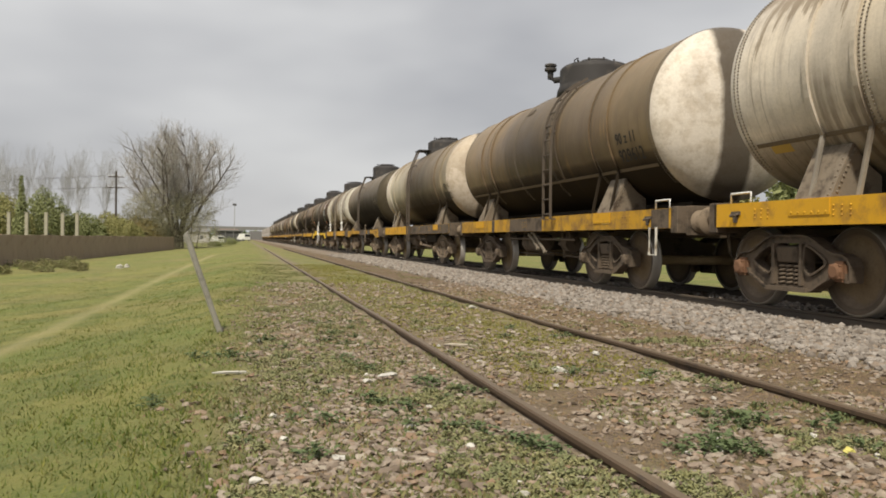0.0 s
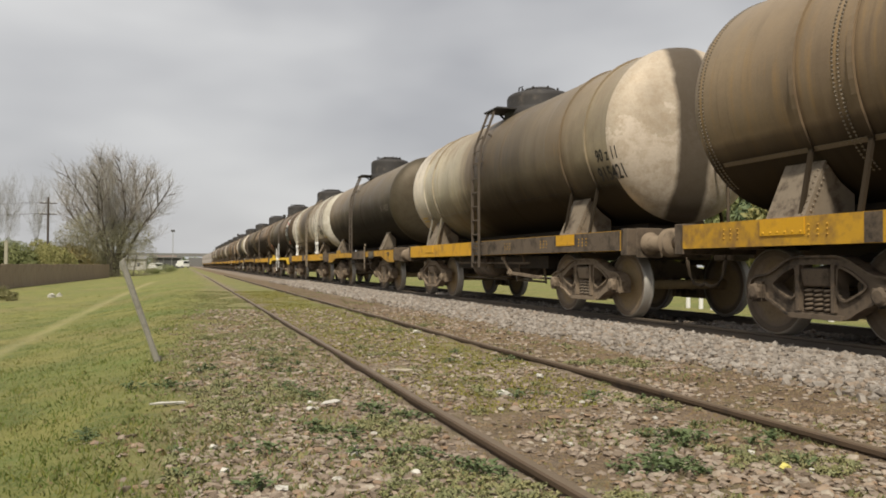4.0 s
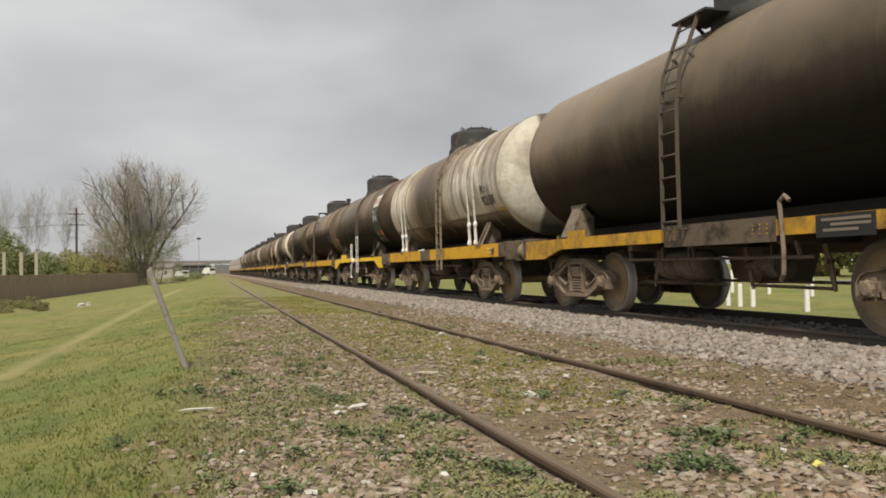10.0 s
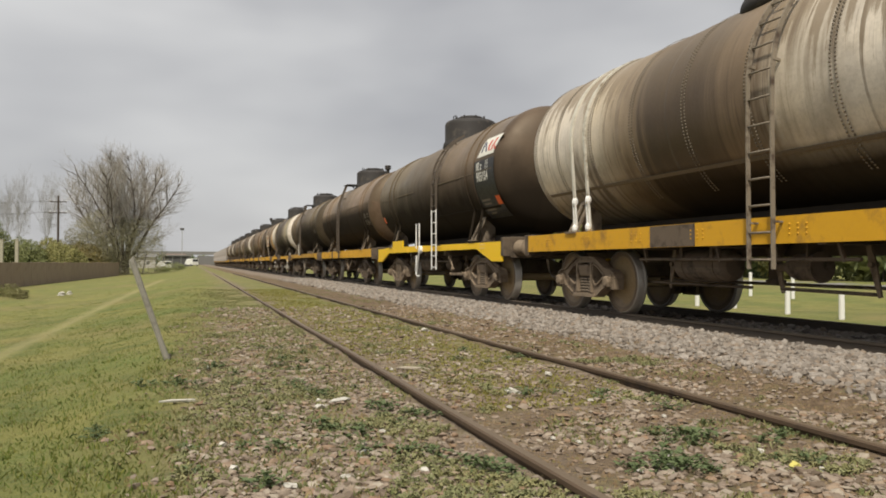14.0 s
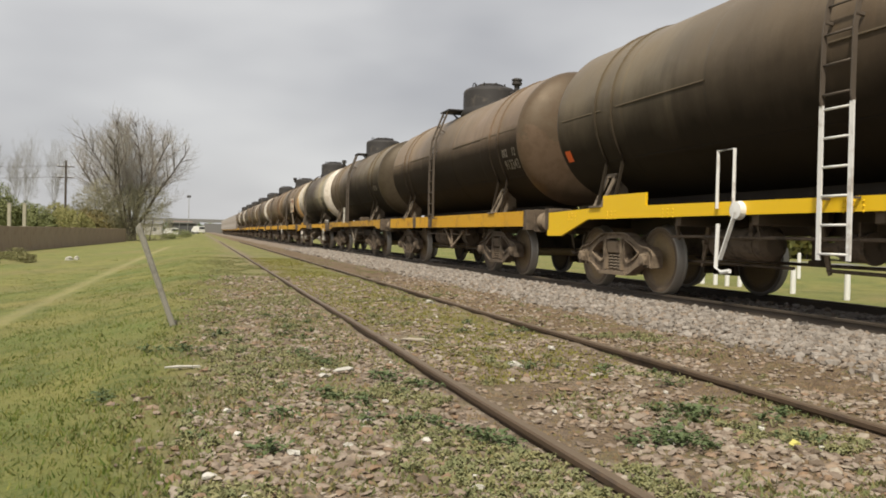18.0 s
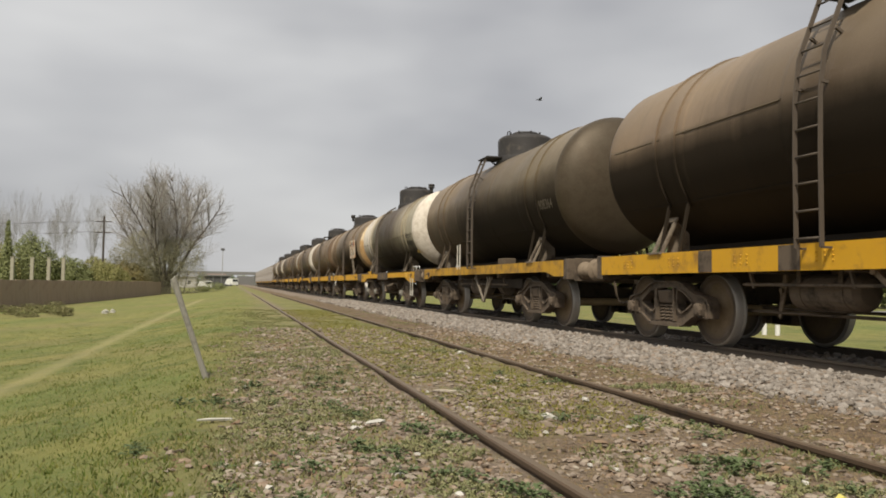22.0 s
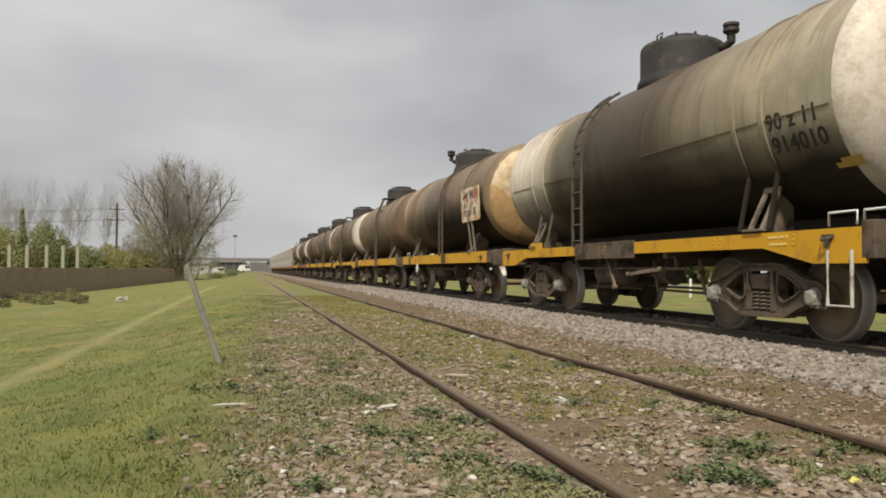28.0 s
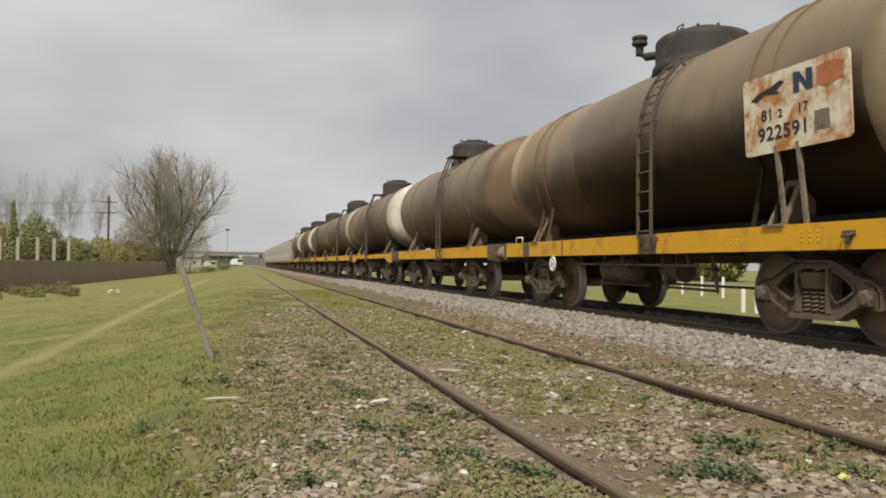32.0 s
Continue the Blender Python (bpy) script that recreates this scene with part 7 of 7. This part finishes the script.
def willow_tree(at, height, spread, seed):
    """Leafless willow: heavy limbs fanning out of a short trunk, branching three more times towards a domed outline."""
    r = random.Random(seed)
    heavy_v, heavy_f, fine_v, fine_f = [], [], [], []

    def inside(p):
        return (p.x / (spread * 0.5)) ** 2 + (p.y / (spread * 0.5)) ** 2 + ((p.z - height * 0.53) / (height * 0.53)) ** 2

    def limb(p, d, length, r0, r1, steps, bend, sides, verts, faces):
        """A bent tapering rod; gives its points and headings."""
        out, ring = [(p, d)], None
        for k in range(steps + 1):
            a = d.orthogonal().normalized()
            b = d.cross(a)
            rad = r0 + (r1 - r0) * (k / steps) ** 0.8
            base = len(verts)
            for j in range(sides):
                t = 2 * math.pi * j / sides
                verts.append(p + a * (rad * math.cos(t)) + b * (rad * math.sin(t)))
            if ring is not None:
                for j in range(sides):
                    faces.append((ring + j, ring + (j + 1) % sides, base + (j + 1) % sides, base + j))
            ring = base
            d = (d + Vector((r.gauss(0, bend), r.gauss(0, bend), r.gauss(bend * 0.35, bend)))).normalized()
            q = p + d * (length / steps)
            if inside(q) > 1.0 and k > 1:
                break
            p = q
            out.append((p, d))
        return out

    def side_shoot(d, wide):
        side = d.cross(Vector((r.gauss(0, 1), r.gauss(0, 1), r.gauss(0, 1)))).normalized()
        return (d + side * wide + Vector((0, 0, 0.16))).normalized()

    limb(Vector((0, 0, -0.4)), Vector((0, 0, 1)), 2.6, 1.0, 0.8, 3, 0.03, 10, heavy_v, heavy_f)
    for k in range(13):
        a = 2.4 * k + r.uniform(-0.3, 0.3)
        out = (0.08, 0.6, 0.32, 0.95, 0.45, 1.05, 0.2, 0.78)[k % 8] * r.uniform(0.85, 1.15)
        d = Vector((math.cos(a) * out, math.sin(a) * out, 1)).normalized()
        main = limb(Vector((0.5 * math.cos(a), 0.5 * math.sin(a), 1.6)), d, height * 0.84, 0.3, 0.04, 9, 0.085, 7, heavy_v, heavy_f)
        for p, d1 in main[2:]:
            for _ in range(2):
                second = limb(p, side_shoot(d1, r.uniform(0.45, 0.95)), height * r.uniform(0.16, 0.3), 0.06, 0.018, 5, 0.12, 5, heavy_v, heavy_f)
                for p2, d2 in second[1:]:
                    for _ in range(2):
                        third = limb(p2, side_shoot(d2, r.uniform(0.4, 0.9)), height * r.uniform(0.07, 0.15), 0.024, 0.015, 3, 0.14, 3, fine_v, fine_f)
                        for p3, d3 in third[1:]:
                            limb(p3, side_shoot(d3, r.uniform(0.4, 1.0)), height * r.uniform(0.04, 0.09), 0.015, 0.011, 2, 0.15, 3, fine_v, fine_f)
    tree = tagged(new("willow_tree"), "large leafless grey-brown willow spreading at the end of the wall", "tree")
    tree.location = at
    for nm, vv, ff, m in (("trunk", heavy_v, heavy_f, BARK), ("crown", fine_v, fine_f, TWIG)):
        me = bpy.data.meshes.new(nm)
        me.from_pydata(vv, [], ff)
        me.materials.append(m)
        ob = new(nm, me)
        ob.parent = tree
    return tree


def leaf_mass(name, blobs, count, leaf, mat, label, category="bush", at=(0, 0, 0), seed=1):
    """A bush: many small leaves and thin stems filling uneven clumps. blobs: centre and radii."""
    r = np.random.default_rng(seed)
    verts, faces = [], []
    weights = np.array([b[1][0] * b[1][1] + b[1][0] * b[1][2] for b in blobs])
    weights = weights / weights.sum()
    for k in r.choice(len(blobs), count, p=weights):
        c, rad = blobs[k]
        d = r.normal(size=3)
        d /= np.linalg.norm(d)
        q = np.array(c) + d * np.array(rad) * r.uniform(0.55, 1.08) ** 0.6
        if q[2] < 0.05:
            q[2] = r.uniform(0.05, 0.4)
        u = r.normal(size=3)
        u /= np.linalg.norm(u)
        v = np.cross(u, d)
        v /= max(np.linalg.norm(v), 1e-6)
        s = leaf * r.uniform(0.5, 1.4)
        b = len(verts)
        verts += [(q - u * s).tolist(), (q + v * s * 0.5).tolist(), (q + u * s).tolist(), (q - v * s * 0.5).tolist()]
        faces.append((b, b + 1, b + 2, b + 3))
    bush = tagged(new(name), label, category)
    bush.location = at
    me = bpy.data.meshes.new("foliage")
    me.from_pydata(verts, [], faces)
    me.materials.append(mat)
    ob = new("foliage", me)
    ob.parent = bush
    bm = bmesh.new()
    for k, (c, rad) in enumerate(blobs):
        bar(bm, (c[0] * 0.8, c[1] * 0.8, -0.3), (c[0], c[1], c[2] + rad[2] * 0.3), 0.12, 0.12)
    part("stem", bm, BARK, bush)
    return bush


LEAF_YELLOW = island_mix("yellow_green_leaf", [(0.308, 0.303, 0.112), (0.374, 0.347, 0.140), (0.341, 0.314, 0.134), (0.275, 0.286, 0.112)], 0.7, 0.0, through=0.3)
LEAF_GREEN = island_mix("green_leaf", [(0.220, 0.248, 0.106), (0.286, 0.308, 0.129), (0.253, 0.270, 0.118)], 0.7, 0.0, through=0.25)
LEAF_DARK = island_mix("dark_green_leaf", [(0.109, 0.146, 0.07), (0.185, 0.234, 0.109), (0.155, 0.19, 0.093)], 0.7, 0.0, through=0.15)
LEAF_BROWN = island_mix("ochre_leaf", [(0.27, 0.215, 0.085), (0.31, 0.26, 0.11), (0.24, 0.22, 0.085)], 0.7, 0.0, through=0.25)
DRY_SHRUB = island_mix("dry_shrub", [(0.22, 0.205, 0.095), (0.26, 0.24, 0.115), (0.19, 0.2, 0.08)], 0.8, 0.0, through=0.2)
LEAF_WILLOW = island_mix("budding_willow", [(0.368, 0.351, 0.225), (0.423, 0.399, 0.270), (0.331, 0.323, 0.198), (0.396, 0.366, 0.261)], 0.8, 0.0, through=0.45)

willow_tree((-9.6, 123.0, -0.95), 16.2, 19.0, 4)
leaf_mass("willow_undergrowth", [((-3.5, 0, 3.0), (3.4, 2.6, 3.4)), ((0, -0.5, 3.6), (3.4, 2.6, 4.2)), ((3.4, 0, 2.6), (2.8, 2.2, 3.2)), ((-6.2, 0.5, 2.6), (2.6, 2.0, 3.0)), ((-2.0, 0, 6.6), (4.0, 2.6, 2.8)), ((2.4, 0, 5.8), (3.4, 2.4, 2.6)), ((-4.5, 0, 5.4), (3.0, 2.2, 2.4))],
          34000, 0.085, LEAF_WILLOW, "dense budding willow shoots round the trunk", "bush", (-9.6, 120.5, -0.95), 3)
for k, (x, h, w) in enumerate(((-57.0, 26, 10), (-50.5, 27, 9), (-46.0, 25, 8), (-41.5, 27, 8), (-36.0, 26, 9.5), (-62.5, 26, 10), (-53.5, 25, 8))):
    bare_tree("bare_poplar", (x, 220.0 + (k % 3) * 6, -1.0), h, w, 30 + k, "slender leafless tree standing far behind the bushes", 5, 5, 0.3, FAR_TWIG, FAR_TWIG, 0.22, 0.32, 0.022)
hedge = random.Random(8)
for k in range(14):
    x = -38 + k * 2.0 + hedge.uniform(-0.5, 0.5)
    y = 106 + hedge.uniform(-3, 4) + k * 1.1
    mat = (LEAF_GREEN, LEAF_YELLOW, LEAF_YELLOW, LEAF_BROWN)[hedge.randrange(4)] if k > 7 else (LEAF_GREEN, LEAF_GREEN, LEAF_YELLOW)[k % 3]
    h = hedge.uniform(6.6, 8.0) if k < 8 else hedge.uniform(4.2, 6.0)
    leaf_mass("bush", [((0, 0, h * 0.45), (2.0, 1.6, h * 0.5)), ((1.2, 0.4, h * 0.35), (1.5, 1.4, h * 0.4)), ((-1.1, 0, h * 0.6), (1.5, 1.2, h * 0.42))], 7500, 0.14, mat,
              "leafy %s bush behind the boundary wall" % {LEAF_GREEN: "green", LEAF_YELLOW: "yellow-green", LEAF_BROWN: "ochre", LEAF_DARK: "dark green"}[mat], "bush", (x, y, -1.0), 40 + k)
for k, (x, h) in enumerate(((-29.0, 8.3), (-25.4, 8.7), (-31.5, 8.5))):
    leaf_mass("conifer", [((0, 0, h * 0.25), (1.0, 1.0, h * 0.3)), ((0, 0, h * 0.5), (0.6, 0.6, h * 0.3)), ((0, 0, h * 0.78), (0.28, 0.28, h * 0.26))], 4200, 0.14, LEAF_GREEN, "narrow green conifer behind the boundary wall", "tree", (x, 101 + k, -1.0), 60 + k)
for k, (x, y, w, h) in enumerate(((-2.9, 150, 1.7, 1.5), (-5.0, 142, 1.2, 1.0), (-10.6, 38.5, 0.6, 0.08), (-9.2, 40.5, 0.5, 0.12), (-12.3, 48.5, 0.8, 0.18), (-11.6, 51.5, 0.6, 0.24), (-8.4, 43.0, 0.5, 0.08), (-11.4, 57.0, 0.7, 0.2), (-10.7, 44.0, 0.4, 0.12), (-9.9, 46.5, 0.5, 0.08), (-7.6, 40.5, 0.4, 0.07))):
    leaf_mass("low_bush", [((0, 0, h * 0.4), (w, w * 0.7, h * 0.6)), ((w * 0.5, 0, h * 0.3), (w * 0.7, w * 0.6, h * 0.5))], 1600 if h > 0.6 else 700, 0.09 if h > 0.6 else 0.05, LEAF_GREEN if h > 0.6 else DRY_SHRUB, "low %s bush on the grass verge" % ("green" if h > 0.6 else "dry brownish"), "bush", (x, y, ground_z(x, y)), 80 + k)


# power pole and wires
WOOD = worn("dark_pole_wood", (0.05, 0.04, 0.032), (0.1, 0.08, 0.065), 3.0, 0.9)
pole = tagged(new("power_pole"), "dark wooden power pole with two crossarms behind the wall", "utility pole")
bm = bmesh.new()
lathe(bm, [(0.0, -1.4), (0.17, -1.4), (0.12, 9.9), (0.0, 9.95)], 10, "z")
part("mast", bm, WOOD, pole)
for z in (9.1, 7.6):
    bm = bmesh.new()
    bar(bm, (-1.1, -0.1, z), (1.1, -0.1, z), 0.1, 0.12, (0, 1, 0))
    arm = part("crossarm", bm, WOOD, pole)
    for x in (-1.0, -0.45, 0.45, 1.0):
        bm = bmesh.new()
        lathe(bm, [(0.0, z + 0.05), (0.06, z + 0.06), (0.07, z + 0.14), (0.03, z + 0.22), (0.0, z + 0.23)], 8, "z", (x, -0.1, 0))
        part("insulator", bm, MAT["white"], arm)
pole.location = (-17.4, 118.0, 0.0)
for x, z in ((-1.0, 9.3), (1.0, 9.3), (-0.45, 7.8), (0.45, 7.8)):
    bm = bmesh.new()
    pts = []
    for k in range(25):
        q = k / 24
        pts.append((-17.4 + x - 46 * q, 118 + 8 * q, z - 4 * 0.9 * q * (1 - q)))
    tube(bm, pts, 0.009, 4)
    tagged(part("wire", bm, WOOD), "thin overhead power line wire", "wire", "power lines")
    bm = bmesh.new()
    pts = [(-17.4 + x + 12 * q, 118 + 70 * q, z - 4 * 1.2 * q * (1 - q)) for q in [k / 24 for k in range(25)]]
    tube(bm, pts, 0.009, 4)
    tagged(part("wire", bm, WOOD), "thin overhead power line wire", "wire", "power lines")

# white posts, road and verge on the other side of the line
for k, (x, y, h) in enumerate(((12.5, 17.6, 0.6), (12.6, 17.2, 0.58), (12.5, 16.6, 0.56), (12.6, 16.25, 0.56), (12.3, 14.1, 0.56), (12.2, 12.5, 0.56), (12.2, 11.0, 0.56), (12.1, 9.4, 0.56), (18.7, 30.6, 0.8), (18.5, 28.8, 0.8), (18.0, 26.6, 0.8), (18.2, 24.6, 0.8), (18.3, 32.6, 0.8), (18.1, 22.5, 0.8), (18.0, 20.4, 0.8))):
    bm = bmesh.new()
    lathe(bm, [(0.0, -0.3), (0.06, -0.3), (0.055, h - 0.03), (0.045, h), (0.0, h + 0.005)], 12, "z")
    ob = part("white_post", bm, MAT["white"], smooth=False)
    ob.location = (x, y, ground_z(x, y))
    tagged(ob, "white painted short post in the grass beyond the line", "post", "white posts beyond the line")
ROAD = worn("worn_asphalt", (0.17, 0.165, 0.155), (0.25, 0.24, 0.225), 2.0, 0.95, stain=(0.13, 0.125, 0.12), amount=0.4)
bm = bmesh.new()
for y0 in range(0, 140, 10):
    box(bm, 29.5, 36.5, float(y0), float(y0 + 10), -0.36, -0.215)
bmesh.ops.remove_doubles(bm, verts=bm.verts[:], dist=0.001)
tagged(part("road", bm, ROAD), "grey asphalt road beyond the line", "road", kind="structure")
for k in range(20):
    x, y = 41 + hedge.uniform(0, 5), 8 + k * 5.6 + hedge.uniform(-1.5, 1.5)
    h = hedge.uniform(8.0, 10.0)
    leaf_mass("roadside_bush", [((0, 0, h * 0.4), (2.9, 3.1, h * 0.42)), ((1.2, 1.8, h * 0.3), (2.6, 3.2, h * 0.36)), ((-0.6, -1.2, h * 0.66), (2.0, 2.2, h * 0.32))], 4600, 0.3, (LEAF_GREEN, LEAF_YELLOW, LEAF_DARK)[k % 3],
              "tall leafy bush along the far side of the road", "bush", (x, y, -0.3), 100 + k)

# far buildings, overpass, van and mast at the end of the line
DECKC = worn("overpass_concrete", (0.15, 0.15, 0.145), (0.21, 0.205, 0.2), 0.5, 0.9)
over = tagged(new("overpass"), "grey concrete road overpass crossing far along the line", "bridge")
part("deck", boxed(-60, 60, -4, 4, 5.1, 6.0), DECKC, over)
for x in (-42, -26, -12, 14, 30, 46):
    part("pier", boxed(x - 0.6, x + 0.6, -3, 3, -1, 5.1), DECKC, over)
for s in (-1, 1):
    part("parapet", boxed(-60, 60, s * 3.9 - 0.1, s * 3.9 + 0.1, 6.0, 6.7), DECKC, over)
over.location = (-2, 430.0, 0)
part("abutment", boxed(4.5, 26, 12, 14, -1, 4.6), DECKC, over)
SHED = worn("dark_shed_cladding", (0.06, 0.06, 0.062), (0.11, 0.11, 0.11), 0.6, 0.8)
shed = tagged(new("shed"), "long dark shed with a flat roof far along the line", "building")
part("wall", boxed(-7.9, 0.0, 0, 9, -1.1, 2.9), SHED, shed)
part("roof", boxed(-8.4, 0.5, -0.5, 9.5, 2.9, 3.3), DECKC, shed)
for x in (-7.6, -5.2, -2.8, -0.4):
    part("column", boxed(x, x + 0.25, -0.35, -0.1, -1.1, 2.9), DECKC, shed)
shed.location = (-0.6, 252.0, 0)
ROOF = worn("brown_roof_tiles", (0.16, 0.11, 0.09), (0.22, 0.16, 0.135), 1.0, 0.85)
PALEW = worn("pale_render_wall", (0.42, 0.4, 0.37), (0.55, 0.53, 0.5), 0.8, 0.9)
for x, y, w, h, m in ((-6.5, 345, 7, 4.6, ROOF), (-16.5, 285, 9, 4.0, DECKC), (-25, 300, 8, 4.6, DECKC), (-34, 290, 9, 4.4, DECKC)):
    house = tagged(new("house"), "low pale house with a %s roof far off" % ("brown" if m is ROOF else "grey"), "house")
    part("wall", boxed(-w / 2, w / 2, 0, 7, -1.2, h - 1.3), PALEW, house)
    bm = bmesh.new()
    plate(bm, [(-0.5, h - 1.3), (7.5, h - 1.3), (3.5, h)], "x", -w / 2 - 0.4, w / 2 + 0.4)
    part("roof", bm, m, house)
    for k in (-1, 1):
        part("window", boxed(k * w / 4 - 0.5, k * w / 4 + 0.5, -0.06, 0.02, 0.2, 1.4), SHED, house)
    house.location = (x, y, 0)
GLASS, _n, _l, _b = material("van_glass", 0.1)
_b.inputs["Base Color"].default_value = (0.03, 0.035, 0.04, 1)
for x, y, label in ((-0.2, 226, "white van parked near the far end of the line"), (-6.6, 205, "white van parked on the grass far off")):
    van = tagged(new("van"), label, "van")
    bm = bmesh.new()
    plate(bm, [(-2.3, 0.35), (2.3, 0.35), (2.3, 1.1), (1.6, 1.25), (1.1, 2.0), (-2.3, 2.05)], "x", -0.9, 0.9)
    bmesh.ops.bevel(bm, geom=bm.edges[:], offset=0.08, segments=2, affect="EDGES")
    part("body", bm, MAT["white"], van)
    part("windscreen", boxed(-0.75, 0.75, -2.33, -2.28, 1.25, 1.85), GLASS, van)
    for sx in (-0.85, 0.85):
        for sy in (-1.5, 1.5):
            bm = bmesh.new()
            lathe(bm, [(0.0, -0.1), (0.34, -0.1), (0.34, 0.1), (0.0, 0.1)], 14, "x", (sx, sy, 0.34))
            part("wheel", bm, SHED, van)
    van.matrix_basis = pose(x, y, ground_z(x, y) + 0.02, 0, 0, 25)
mast = tagged(new("floodlight_mast"), "thin floodlight mast far along the line", "lamp mast")
bm = bmesh.new()
lathe(bm, [(0.0, -1.2), (0.16, -1.2), (0.09, 12.8), (0.0, 12.8)], 8, "z")
part("mast", bm, FAR_TWIG, mast)
part("lamp_head", boxed(-0.7, 0.7, -0.25, 0.25, 12.6, 13.4, 0.05), SHED, mast)
mast.location = (-3.6, 300, 0)
for k in range(26):
    x, y = -120 + k * 9 + hedge.uniform(-3, 3), 470 + hedge.uniform(0, 60)
    h = hedge.uniform(5, 10)
    leaf_mass("far_tree", [((0, 0, h * 0.5), (4.5, 3, h * 0.5)), ((3, 0, h * 0.35), (4, 3, h * 0.4))], 420, 0.75, LEAF_DARK if k % 2 else LEAF_GREEN, "rounded green tree in the far tree line", "tree", (x, y, -1.0), 200 + k)


# bird
def make_bird():
    bird = tagged(new("bird"), "small dark bird flying across the sky", "bird")
    bm = bmesh.new()
    lathe(bm, [(0.0, -0.17), (0.02, -0.14), (0.035, -0.08), (0.045, 0.0), (0.03, 0.1), (0.012, 0.2), (0.0, 0.22)], 10, "y")
    part("body", bm, MAT["black_panel"], bird)
    for s in (-1, 1):
        bm = bmesh.new()
        plate(bm, [(0.0, -0.06), (s * 0.16, -0.09), (s * 0.32, 0.0), (s * 0.16, 0.03), (0.0, 0.06)], "z", -0.005, 0.005)
        bmesh.ops.recalc_face_normals(bm, faces=bm.faces[:])
        part("wing", bm, MAT["black_panel"], bird, place=pose(0, 0, 0.02, 0, -s * 18, 0))
    return bird


BIRD = make_bird()
# ---- things that move ----
def motions():
    for car, at in CARS:
        rows = []
        for t in range(0, 33):
            x, y, yaw = on_line(at - SPEED * t)
            rows.append((t, pose(x, y, RAIL_Z, 0, 0, yaw)))
        walk(car, rows)
    # the bird crosses from the right, sinking, then swings away
    rows = []
    for t in range(0, 24):
        rows.append((t, pose(22.9 - 13.9 * (t - 21.5), 40, 14.4 - 6.65 * (t - 21.5) if t > 15 else 57.6, 0, 0, 90)))
    rows += [(24, pose(-9.0, 50, 2.6, 0, 0, 40)), (26, pose(-16.0, 76, 2.2, 0, 0, 20)), (32, pose(-28.0, 170, 4.0, 0, 0, 10))]
    walk(BIRD, rows)
    turn = math.degrees(SPEED / WHEEL_R)
    for ws, y in WHEELSETS:
        walk(ws, [(0.2 * k, pose(0, y, WHEEL_R, turn * 0.2 * k, 0, 0)) for k in range(161)])


motions()
